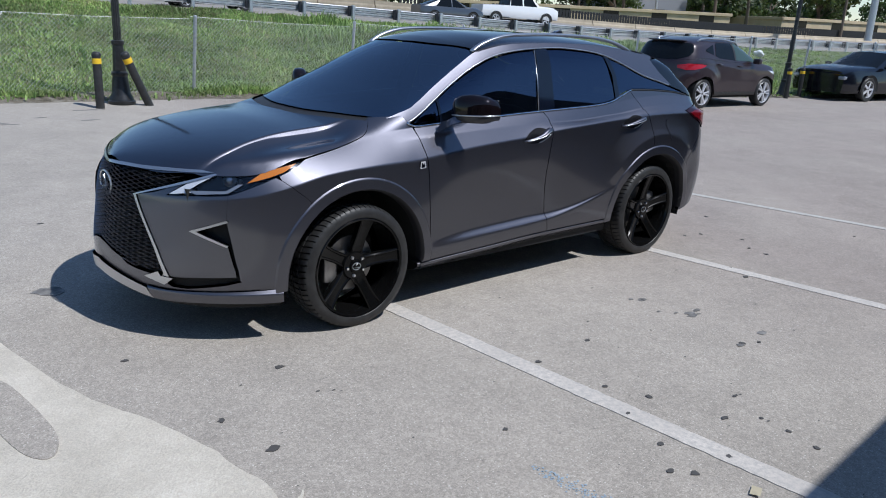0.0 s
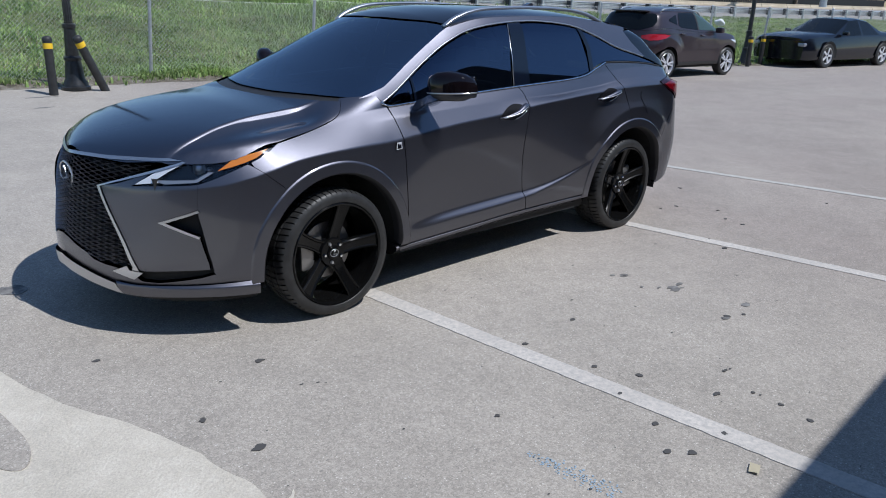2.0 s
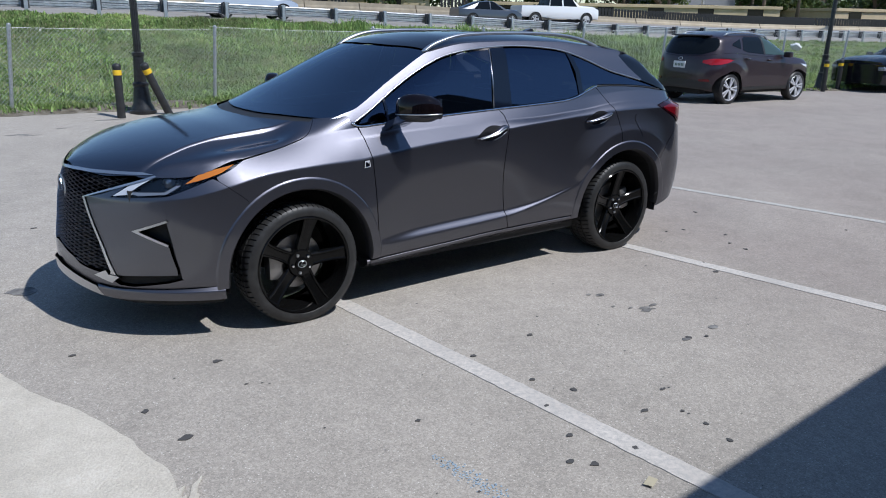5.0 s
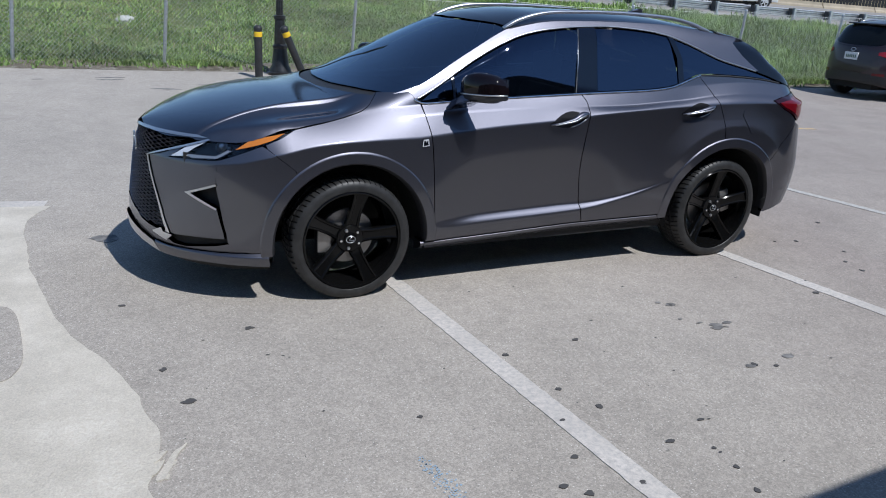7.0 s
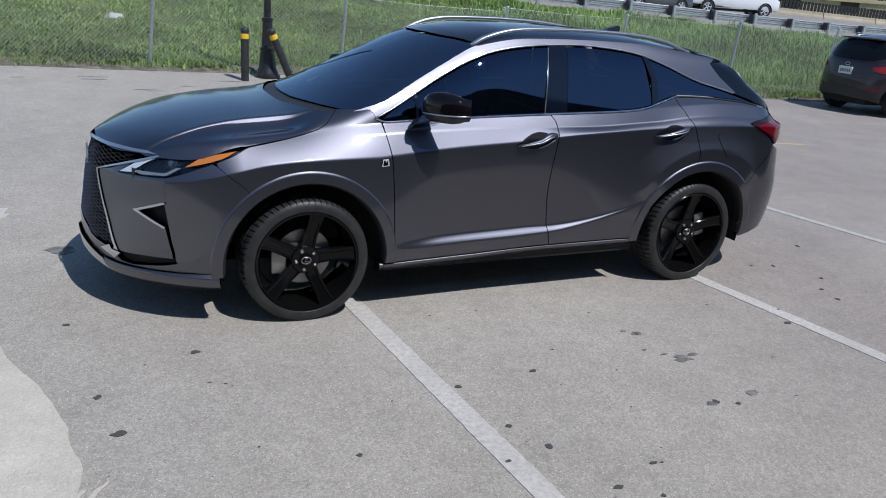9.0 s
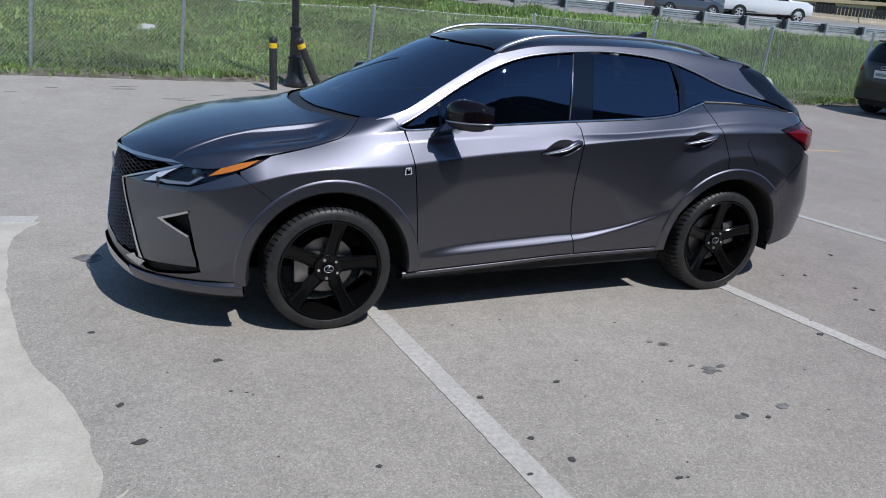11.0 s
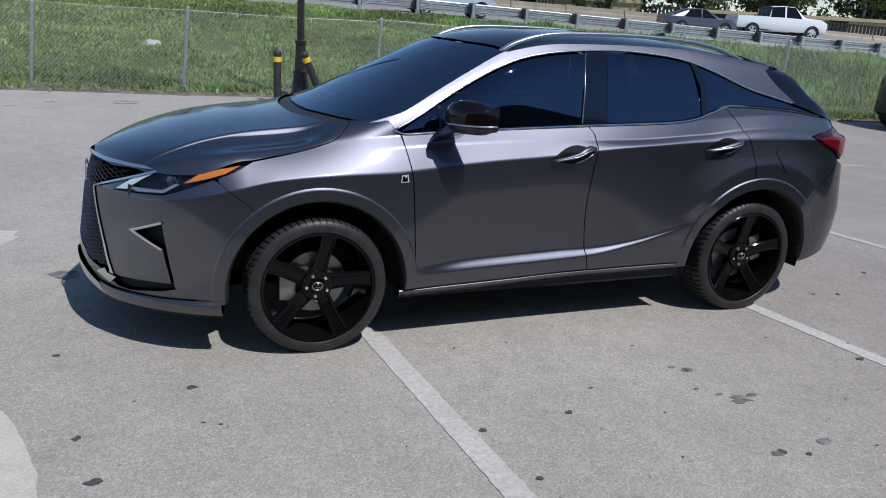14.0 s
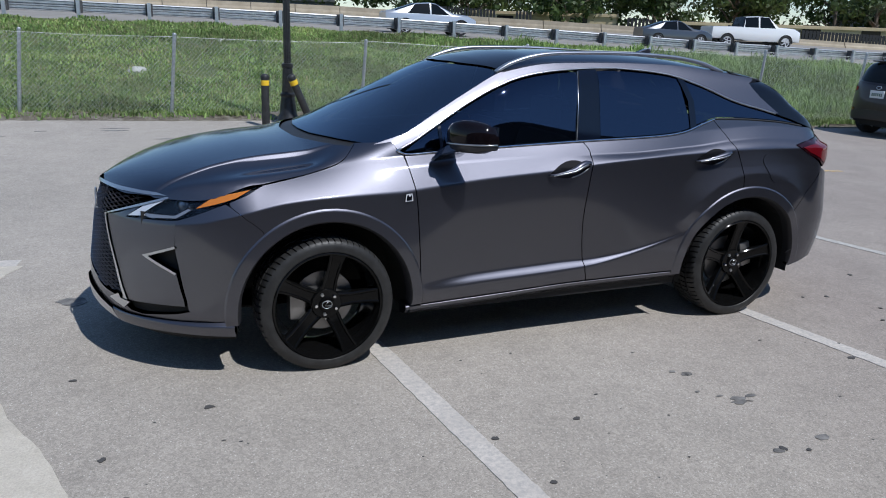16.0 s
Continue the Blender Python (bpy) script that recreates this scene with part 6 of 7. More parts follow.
Z_CROWN = pchip([(-2.1, 0.88), (-1.9, 0.95), (-1.5, 1.03), (-1.08, 1.09), (-0.98, 1.13), (-0.30, 1.52), (0, 1.61), (0.4, 1.635), (1.0, 1.62), (1.5, 1.57), (1.8, 1.53), (2.1, 1.50)])
P_CROWN = pchip([(-2.1, 2.6), (-1, 3), (-0.3, 5), (0, 7), (1.5, 7), (2.1, 5)])
X_NOSE = pchip([(0.2, -1.96), (0.4, -2.05), (0.7, -2.03), (0.88, -1.96), (1.7, -1.95)])
X_TAIL = pchip([(0.2, 1.95), (0.4, 2.04), (0.62, 2.05), (0.9, 2.02), (1.05, 1.99), (1.2, 1.92), (1.4, 1.79), (1.5, 1.72), (1.58, 1.62)])
TUMBLE = pchip([(-2.1, 0.9), (-1, 0.9), (-0.7, 0.32), (0, 0.36), (2.1, 0.42)])
suv = thing("small_suv", pose(14.10, 6.42, 0, 0, 0, 175.4), "dark brown compact sport utility vehicle parked beside the fence", "car", "parked cars")
NC, TC = XF - WF, XR + WR
hood_line = smooth_line([(-1.02, 1.055), (-1.3, 1.00), (-1.6, 0.935), (-1.85, 0.87), (NC, 0.80)], 4)
lower = [(NC, 0.30), (-1.72, 0.29)] + arc(HUBS[0], 0.405, 187, -8, 26, 0.345) + [(-0.6, 0.30), (0.6, 0.30)] + arc(HUBS[1], 0.405, 188, -7, 26, 0.345)
lower += [(1.80, 0.33), (TC, 0.36), (TC, 1.06), (1.80, 1.10), (1.5, 1.14), (1.2, 1.15), (0.6, 1.10), (0, 1.06), (-0.6, 1.045)] + hood_line
sheet("body_side", lower, "side", brown_paint, suv, lip=0.03, du=0.05, dv=0.03)
upper = [(-1.02, 1.06), (-0.6, 1.05), (0, 1.065), (0.6, 1.105), (1.2, 1.155), (1.5, 1.145), (1.80, 1.105), (TC, 1.065), (TC, 1.54), (1.60, 1.54), (1.5, 1.545), (1.0, 1.585), (0.4, 1.60), (0, 1.575), (-0.3, 1.49), (-0.6, 1.33), (-0.9, 1.15)]
sheet("roof_side", upper, "side", brown_paint, suv, lip=0.0, du=0.05, dv=0.03)
roof = [(-0.32, -0.60), (0.0, -0.63), (1.55, -0.63), (1.68, -0.3), (1.70, 0), (1.68, 0.3), (1.55, 0.63), (0.0, 0.63), (-0.32, 0.60), (-0.38, 0)]
sheet("roof", roof, "top", brown_paint, suv, off=0.002, lip=0.0, du=0.08, dv=0.06, both=False)
side_y = [(x, -float(half_width(x, z))) for x, z in hood_line[:-1]]
bonnet = side_y + [(-1.90, -0.55), (-1.96, -0.25), (-1.97, 0)]
bonnet = bonnet + [(x, -y) for x, y in bonnet[::-1][1:]]
sheet("hood", bonnet, "top", brown_paint, suv, off=0.001, lip=0.0, du=0.05, dv=0.05, both=False)
sheet("windscreen", [(-1.03, -0.70), (-0.90, -0.735), (-0.34, -0.60), (-0.40, 0), (-0.34, 0.60), (-0.90, 0.735), (-1.03, 0.70), (-1.10, 0)], "top", plain_glass, suv, off=0.006, lip=0.0, du=0.06, dv=0.06, both=False)
sheet("front_door_window", [(-0.80, 1.085), (0.03, 1.115), (0.06, 1.50), (-0.20, 1.475), (-0.50, 1.32)], "side", suv_front_glass, suv, off=0.006, lip=0.004, du=0.06, dv=0.05, label="greenish clear front side window")
sheet("rear_door_window", [(0.10, 1.12), (0.72, 1.165), (0.86, 1.21), (0.80, 1.46), (0.72, 1.50), (0.13, 1.505)], "side", plain_glass, suv, off=0.006, lip=0.004, du=0.06, dv=0.05)
sheet("quarter_window", [(0.93, 1.235), (1.22, 1.315), (1.20, 1.36), (0.90, 1.46)], "side", plain_glass, suv, off=0.006, lip=0.004, du=0.06, dv=0.05)
sheet("window_pillar", [(0.035, 1.112), (0.095, 1.116), (0.125, 1.505), (0.065, 1.50)], "side", black_plastic, suv, off=0.008, lip=0.004, du=0.06, dv=0.05)
sheet("rear_window", [(TC, 1.10), (1.86, 1.12), (1.66, 1.20), (1.58, 1.30), (1.56, 1.44), (1.60, 1.475), (TC, 1.49)], "side", plain_glass, suv, off=0.007, lip=0.006, du=0.04, dv=0.04, label="dark wrap-round tailgate window")
sheet("tail_lamp", [(1.25, 0.995), (1.45, 1.025), (1.68, 1.03), (1.84, 0.99), (1.84, 0.93), (1.70, 0.885), (1.55, 0.895), (1.40, 0.945)], "side", tail_red, suv, off=0.010, lip=0.014, du=0.04, dv=0.03, label="red wrap-round tail lamp")
sheet("reflector", [(1.70, 0.52), (1.86, 0.52), (1.86, 0.57), (1.71, 0.57)], "side", red_lens, suv, off=0.010, lip=0.012, du=0.05, dv=0.03)
sheet("bumper_cladding", [(1.665, 0.34), (1.80, 0.335), (TC, 0.365), (TC, 0.56), (1.80, 0.52), (1.655, 0.46)], "side", black_plastic, suv, off=0.008, lip=0.012, du=0.05, dv=0.03, label="black lower bumper cladding")
sheet("sill_cladding", [(-0.82, 0.302), (0.82, 0.302), (0.84, 0.385), (-0.84, 0.37)], "side", black_plastic, suv, off=0.008, lip=0.012, du=0.08, dv=0.03)
sheet("headlight", [(-1.90, 0.70), (-1.60, 0.76), (-1.30, 0.885), (-1.42, 0.875), (-1.75, 0.815), (-1.90, 0.78)], "side", lamp_white, suv, off=0.006, lip=0.01, du=0.05, dv=0.03)
for seam in ([(-0.86, 1.03), (-0.80, 0.8), (-0.80, 0.40)], [(0.06, 1.09), (0.05, 0.8), (0.07, 0.40)], [(0.86, 1.14), (0.88, 0.95), (0.80, 0.80)]):
    sheet("door_seam", seam + [(a + 0.012, b) for a, b in seam[::-1]], "side", black_plastic, suv, off=0.002, lip=0.0, du=0.1, dv=0.06)
for s in (1, -1):
    bm = bmesh.new()
    tube(bm, [(x, -0.60 * s, float(top_z(x, 0.60)) + h) for x, h in ((-0.25, 0.0), (-0.12, 0.05), (0.4, 0.058), (1.0, 0.055), (1.22, 0.04), (1.34, 0.0))], 0.022, 8)
    part("roof_rail", bm, satin_silver, suv, "silver roof rail", True)
    bm = bmesh.new()
    box(bm, (-0.74, -1.05 if s > 0 else 0.86, 1.04), (-0.60, -0.86 if s > 0 else 1.05, 1.175), 0.04)
    part("mirror", bm, brown_paint, suv, "", 40)
    for hx in (-0.10, 0.72):
        zz = 0.985 + 0.05 * hx
        bm = bmesh.new()
        tube(bm, [tuple(c * (1, s, 1)) for c in (side_point(hx - 0.09, zz) + np.array((0, -0.02, 0)), side_point(hx + 0.09, zz + 0.006) + np.array((0, -0.02, 0)))], 0.016, 8)
        part("door_handle", bm, brown_paint, suv, "", True)
    for hx in HUBS:
        road_wheel(suv, pose(hx, -0.885 * s, 0.345, 0, 0, 0 if s > 0 else 180), 0.345, alloy, 5, 0.22, True)
        bm = bmesh.new()
        pts = [(hx + 0.40 * math.cos(a), 0.345 + 0.40 * math.sin(a)) for a in np.linspace(-0.2, math.pi + 0.2, 20)]
        rows = [[bm.verts.new((x, -y * s, z)) for x, z in pts] for y in (0.868, 0.50)]
        for k in range(len(pts) - 1):
            bm.faces.new((rows[0][k], rows[0][k + 1], rows[1][k + 1], rows[1][k]))
        bm.faces.new(rows[1])
        part("wheel_well", bm, under_black, suv)
bm = bmesh.new()
box(bm, (-1.85, -0.50, 0.22), (1.85, 0.50, 0.34))
box(bm, (-0.80, -0.80, 0.24), (0.80, 0.80, 0.34))
part("underbody", bm, under_black, suv)
bm = bmesh.new()
box(bm, (2.010, -0.17, 0.80), (2.040, 0.17, 0.95), 0.006)
plate = part("licence_plate", bm, plate_white, suv, "white number plate", 40)
for i in range(6):
    bm = bmesh.new()
    box(bm, (2.039, -0.125 + 0.045 * i, 0.84), (2.0425, -0.095 + 0.045 * i, 0.90))
    part("plate_bar", bm, plate_bar, plate)
bm = bmesh.new()
tube(bm, [(2.005 - 0.01 * math.sin(a), 0.06 * math.cos(a), 1.01 + 0.03 * math.sin(a)) for a in np.linspace(0, 2 * math.pi, 17)], 0.008, 6, caps=False)
part("emblem", bm, satin_silver, suv, "small silver oval", True)
bm = bmesh.new()
box(bm, (1.58, -0.50, 1.515), (1.76, 0.50, 1.545), 0.012)
part("roof_spoiler", bm, brown_paint, suv, "", 40)

SEDAN = [
    (-2.55, -2.52, -2.50, 0.32, 0.86, 0.92, 0.78, 0.76, 0.70, "body", "roof"),
    (-2.30, -2.28, -2.20, 0.26, 0.90, 1.00, 0.90, 0.86, 0.74, "body", "roof"),
    (-1.55, -1.55, -1.52, 0.24, 0.93, 1.03, 0.92, 0.87, 0.72, "body", "windscreen"),
    (-1.20, -1.20, -0.82, 0.24, 0.93, 1.34, 0.92, 0.87, 0.60, "window", "roof"),
    (-0.32, -0.32, -0.30, 0.22, 0.92, 1.40, 0.92, 0.87, 0.62, "body", "roof"),
    (-0.24, -0.24, -0.22, 0.22, 0.92, 1.40, 0.92, 0.87, 0.62, "window", "roof"),
    (0.80, 0.80, 0.22, 0.22, 0.90, 1.36, 0.92, 0.86, 0.60, "body", "windscreen"),
    (1.08, 1.08, 1.02, 0.22, 0.89, 0.98, 0.92, 0.85, 0.74, "body", "roof"),
    (1.80, 1.80, 1.78, 0.24, 0.88, 0.96, 0.91, 0.84, 0.74, "body", "roof"),
    (2.35, 2.34, 2.31, 0.22, 0.84, 0.90, 0.88, 0.84, 0.76, "body", "roof"),
    (2.56, 2.56, 2.53, 0.24, 0.77, 0.83, 0.80, 0.79, 0.72, "body", "roof"),
]
sedan = vehicle("black_sedan", pose(22.07, 5.60, 0, 0, 0, 169.5), "large old black sedan parked near the fence", "car", SEDAN, black_paint, 0.35, (-1.48, 1.48), 0.945, alloy, "", "", "parked cars")
for s in (1, -1):
    slab(sedan, "headlight", (2.38, 0.735 * s - 0.10, 0.61), (2.575, 0.735 * s + 0.10, 0.715), lamp_silver, 0.03, "clear headlight")
    slab(sedan, "mirror", (0.72, 0.88 * s if s > 0 else -1.05, 0.93), (0.84, 1.05 if s > 0 else -0.88, 1.05), black_paint, 0.03)

CAR = [
    (-2.28, -2.26, -2.22, 0.34, 0.95, 1.01, 0.72, 0.72, 0.64, "body", "roof"),
    (-2.00, -1.98, -1.80, 0.28, 0.95, 1.06, 0.86, 0.82, 0.70, "body", "windscreen"),
    (-1.30, -1.25, -0.85, 0.24, 0.94, 1.38, 0.89, 0.84, 0.58, "window", "roof"),
    (-0.18, -0.16, -0.15, 0.22, 0.92, 1.44, 0.89, 0.84, 0.60, "body", "roof"),
    (-0.10, -0.09, -0.08, 0.22, 0.92, 1.44, 0.89, 0.84, 0.60, "window", "roof"),
    (0.85, 0.82, 0.20, 0.22, 0.90, 1.40, 0.89, 0.83, 0.58, "body", "windscreen"),
    (1.12, 1.10, 1.05, 0.22, 0.89, 0.98, 0.89, 0.82, 0.70, "body", "roof"),
    (1.75, 1.74, 1.72, 0.24, 0.86, 0.92, 0.86, 0.80, 0.70, "body", "roof"),
    (2.20, 2.18, 2.15, 0.22, 0.70, 0.76, 0.66, 0.64, 0.58, "body", "roof"),
]
PICKUP = [
    (-2.95, -2.93, -2.92, 0.55, 1.20, 1.24, 0.90, 0.92, 0.90, "body", "roof"),
    (-0.95, -0.95, -0.95, 0.50, 1.22, 1.26, 0.96, 0.93, 0.90, "body", "windscreen"),
    (-0.85, -0.88, -0.78, 0.45, 1.24, 1.86, 0.96, 0.93, 0.70, "window", "roof"),
    (0.02, 0.02, 0.02, 0.42, 1.24, 1.92, 0.96, 0.93, 0.72, "body", "roof"),
    (0.12, 0.12, 0.12, 0.42, 1.24, 1.92, 0.96, 0.93, 0.72, "window", "roof"),
    (1.15, 1.15, 0.72, 0.42, 1.22, 1.88, 0.96, 0.92, 0.70, "body", "windscreen"),
    (1.42, 1.42, 1.38, 0.42, 1.22, 1.30, 0.96, 0.92, 0.82, "body", "roof"),
    (2.45, 2.45, 2.42, 0.45, 1.16, 1.24, 0.95, 0.91, 0.82, "body", "roof"),
    (2.80, 2.80, 2.78, 0.42, 1.02, 1.08, 0.88, 0.86, 0.80, "body", "roof"),
]


def road_z(x, y):
    y0, y1 = float(rail_y(x)) + 3, float(wall_y(x))
    t = min(1, max(0, (y - y0) / (y1 - y0)))
    return (1 - t) * (float(road_edge_z(x)) + 0.05) + t * float(wall_z(x))


for nm, x, y, turn, label, cat, cols, mat, R, hubs, yw, rm in (
    ("silver_sedan", 11.9, 30.9, -6, "silver sedan driving on the highway", "car", CAR, silver_paint, 0.33, (-1.36, 1.36), 0.915, alloy),
    ("grey_sedan", 29.4, 34.5, -14, "dark grey sedan on the highway", "car", CAR, grey_paint, 0.33, (-1.36, 1.36), 0.915, alloy),
    ("white_pickup", 35.4, 34.4, -18, "white crew-cab pickup truck on the highway", "truck", PICKUP, white_paint, 0.40, (-1.95, 1.85), 0.985, alloy),
):
    vehicle(nm, pose(x, y, road_z(x, y), 0, 0, turn), label, cat, cols, mat, R, hubs, yw, rm, "", "", "highway traffic")


# ---- small marks on the lot ----
GUM = [(-0.41, -1.84), (-0.87, -1.88), (-0.8, -2.28), (-0.71, -2.48), (-0.94, -2.53), (-0.33, -2.74), (-0.59, -2.83), (-0.44, -2.94), (-0.45, -3.08), (-0.89, -3.03), (-1.2, -2.94), (-1.13, -3.01),
       (-2.45, -1.83), (0.34, -2.4), (0.445, -2.452), (-1.05, -2.79), (-2.05, -1.15), (-2.66, -0.64), (-2.35, 2.31), (1.57, -1.74), (0.45, -1.61), (2.30, -1.52), (1.687, -1.55), (2.56, -1.16), (2.35, -1.34), (2.39, -0.84), (2.20, -0.80), (3.05, -0.49), (3.64, -1.68), (-2.52, -1.49), (-1.53, -2.29), (-0.49, -3.23)]
random.seed(11)


def blob(cx, cy, r, n=12, wob=0.35, sx=1.0):
    ph = random.uniform(0, 6)
    return [(cx + sx * r * (1 + wob * noise.noise((math.cos(a) * 1.3 + ph, math.sin(a) * 1.3, cx * 3))) * math.cos(a), cy + r * (1 + wob * noise.noise((math.cos(a) * 1.3, math.sin(a) * 1.3 + ph, cy * 3))) * math.sin(a)) for a in np.linspace(0, 2 * math.pi, n + 1)[:-1]]


for x, y in GUM:
    flat_piece("gum_spot", blob(x, y, random.uniform(0.010, 0.019), 14, 0.8, random.uniform(0.9, 1.5)), 0.0045, gum_black, "small flat black gum spot on asphalt", "gum spot", "thing", "gum spots")
verts, faces = [], []
for k in range(240):  # many smaller dark flecks
    x, y = random.uniform(-3.2, 9), random.uniform(-4, 7)
    if random.random() < 0.5:
        x, y = random.uniform(-2.6, 2.2), random.uniform(-4, -0.9)
    p = blob(x, y, random.choice((0.002, 0.003, 0.003, 0.004, 0.006)), 7, 0.5, random.uniform(0.8, 2))
    b = len(verts)
    verts += [(a, c, 0.0030 + lot_z(a, c)) for a, c in p]
    faces.append(tuple(range(b, b + 7)))
tagged(mesh_part("asphalt_flecks", verts, faces, gum_black), "scattered dark flecks on the asphalt", "flecks", kind="stuff")
for pts in (blob(0.50, -1.955, 0.036, 26, 1.3, 2.1), blob(0.60, -1.93, 0.016, 14, 0.9, 2.4), blob(0.44, -1.88, 0.010, 10, 0.8, 2.0), blob(0.36, -1.80, 0.009, 10, 0.8, 1.6), blob(0.60, -2.385, 0.022, 14, 0.9, 1.8), blob(0.31, -2.41, 0.018, 14, 0.9, 1.6), blob(0.46, -1.60, 0.022, 12, 0.6, 1.8), blob(0.40, -1.55, 0.014, 10, 0.6, 1.6), blob(-2.70, 0.62, 0.085, 20, 0.7, 1.0)):
    flat_piece("oil_stain", pts, 0.0035, oil, "dark oil stain soaked into the asphalt", "oil stain", "thing", "oil stains")
for k in range(26):
    x, y = random.uniform(-6.5, -0.2), random.uniform(7.2, 8.3)
    flat_piece("scrape", blob(x, y, random.uniform(0.02, 0.035), 12, 0.6, random.uniform(3, 8)), 0.003, oil, "short dark scrape on the asphalt", "scrape", "thing", "scrapes by the fence") if k < 16 else None
# a faint blue chalk smear, broken up by the grain of the asphalt, and a paper scrap
bm = bmesh.new()
for i in range(34):
    for j in range(-4, 5):
        along, across = i / 33, j * 0.012
        if random.random() > 1.2 * math.exp(-((across / (0.024 + 0.020 * along)) ** 2)) * (0.55 + 0.9 * noise.noise((i * 0.35, j * 0.5, 3.0))) + 0.12 * (abs(j) < 3):
            continue
        cx, cy = -1.650 + 0.055 * along + across + random.gauss(0, 0.003), -2.575 - 0.40 * along + across * 0.2 + random.gauss(0, 0.003)
        bm.faces.new([bm.verts.new((x, y, 0.0022 + lot_z(x, y))) for x, y in blob(cx, cy, random.uniform(0.0035, 0.0058), 9, 0.5, 1.0)])
tagged(part("chalk_smear", bm, chalk_blue), "faint blue chalk smear on the asphalt", "chalk mark", kind="stuff")
bm = bmesh.new()
gx, gy = [np.linspace(-0.035, 0.035, 7), np.linspace(-0.02, 0.02, 5)]
grid = [[bm.verts.new((x, y, 0.004 + 0.006 * (1 + noise.noise((x * 40, y * 40, 1))))) for y in gy] for x in gx]
for i in range(6):
    for j in range(4):
        bm.faces.new((grid[i][j], grid[i + 1][j], grid[i + 1][j + 1], grid[i][j + 1]))
ob = part("paper_scrap", bm, paper, None, "", True)
ob.matrix_world = pose(-1.05, -3.24, 0, 0, 0, 20)
tagged(ob, "crumpled tan paper scrap on the asphalt", "litter")
# darker islands left in the cement patch, and its white splashes
for pts in ([(-3.30, -0.45), (-3.22, -0.52), (-3.17, -0.72), (-3.13, -1.15), (-3.16, -1.33), (-3.22, -1.38), (-3.29, -1.25), (-3.33, -0.9)],):
    flat_piece("cement_island", [tuple(p) for p in smooth_line(pts + pts[:1], 4)[:-1]], 0.0065, asphalt, "bare grey patch left inside the cement", "patch", "structure")
for pts in (blob(-2.56, -2.28, 0.014, 12, 0.7, 0.8), blob(-2.60, -2.36, 0.020, 12, 0.7, 0.9), blob(-2.53, -2.20, 0.012, 12, 0.7, 0.7)):
    flat_piece("cement_splash", pts, 0.004, cement, "small pale cement splash", "splash", "thing", "cement splashes")


for hgt, pts in zip((0.0055, 0.0062, 0.0069), ([(-2.495, -2.155), (-2.525, -2.185), (-2.552, -2.205), (-2.585, -2.27), (-2.635, -2.37), (-2.60, -2.37), (-2.555, -2.27), (-2.532, -2.215), (-2.505, -2.18)],
            [(-2.575, -2.19), (-2.60, -2.20), (-2.63, -2.25), (-2.615, -2.25), (-2.59, -2.215)], [(-2.59, -2.25), (-2.615, -2.27), (-2.65, -2.34), (-2.625, -2.33), (-2.60, -2.28)])):
    flat_piece("cement_splash", [tuple(p) for p in smooth_line(pts + pts[:1], 3)[:-1]], hgt, cement, "pale trowel stroke of cement beside the patch", "splash", "thing", "cement splashes")


# ---- grass, weeds, stones ----
def clumps(name, count, area, material, h_lo, h_hi, w, per, label, seed, spread=0.10):
    """Many small tufts of bent blades in one object."""
    rng = random.Random(seed)
    verts, faces = [], []
    for _ in range(count):
        x, u = area(rng)
        y, z = berm(x, u)
        z += 0.14 * noise.noise((x * 0.9, y * 0.9, 0)) - 0.02
        g = 0.6 + 0.8 * (0.5 + 0.5 * noise.noise((x * 0.6, y * 0.6, seed)))
        for _ in range(per):
            a, lean = rng.uniform(0, 6.283), rng.uniform(0.15, 0.8)
            h = rng.uniform(h_lo, h_hi) * g
            bx, by = x + rng.gauss(0, spread), y + rng.gauss(0, spread)
            dx, dy = math.cos(a), math.sin(a)
            px, py = -dy * w, dx * w
            b = len(verts)
            mx, my, mz = bx + dx * lean * h * 0.35, by + dy * lean * h * 0.35, z + h * 0.6
            verts += [(bx - px, by - py, z), (bx + px, by + py, z), (mx + px * 0.8, my + py * 0.8, mz), (mx - px * 0.8, my - py * 0.8, mz), (bx + dx * lean * h, by + dy * lean * h, z + h * rng.uniform(0.75, 1.0))]
            faces += [(b, b + 1, b + 2, b + 3), (b + 3, b + 2, b + 4)]
    return tagged(mesh_part(name, verts, faces, material), label, "grass", kind="stuff")


def bank(rng):
    x = rng.triangular(-14, 42, 4)
    return x, rng.random() ** 0.85


def foot(rng):
    x = rng.triangular(-14, 30, 4)
    return x, abs(rng.gauss(0.05, 0.05))


clumps("grass_blades", 26000, bank, blade_green, 0.04, 0.11, 0.008, 7, "green grass blades over the bank", 1)
clumps("dry_grass", 7500, bank, blade_dry, 0.05, 0.14, 0.007, 5, "dry straw-coloured grass among the green", 2)
clumps("weed_leaves", 12000, bank, weed_green, 0.04, 0.11, 0.020, 8, "broad-leaved green weeds on the bank", 3, 0.14)
def right_bank(rng):
    x = rng.triangular(6, 24, 13)
    return x, 0.15 + 0.7 * rng.random()


clumps("tall_weeds", 2400, right_bank, weed_green, 0.12, 0.42, 0.016, 8, "tall rank weeds in the bank behind the fence", 6, 0.16)
clumps("fence_weeds", 3200, foot, weed_green, 0.03, 0.13, 0.016, 7, "tall weeds along the foot of the fence", 4, 0.10)
clumps("fence_grass", 3000, foot, blade_green, 0.04, 0.12, 0.007, 7, "long grass along the foot of the fence", 5, 0.10)


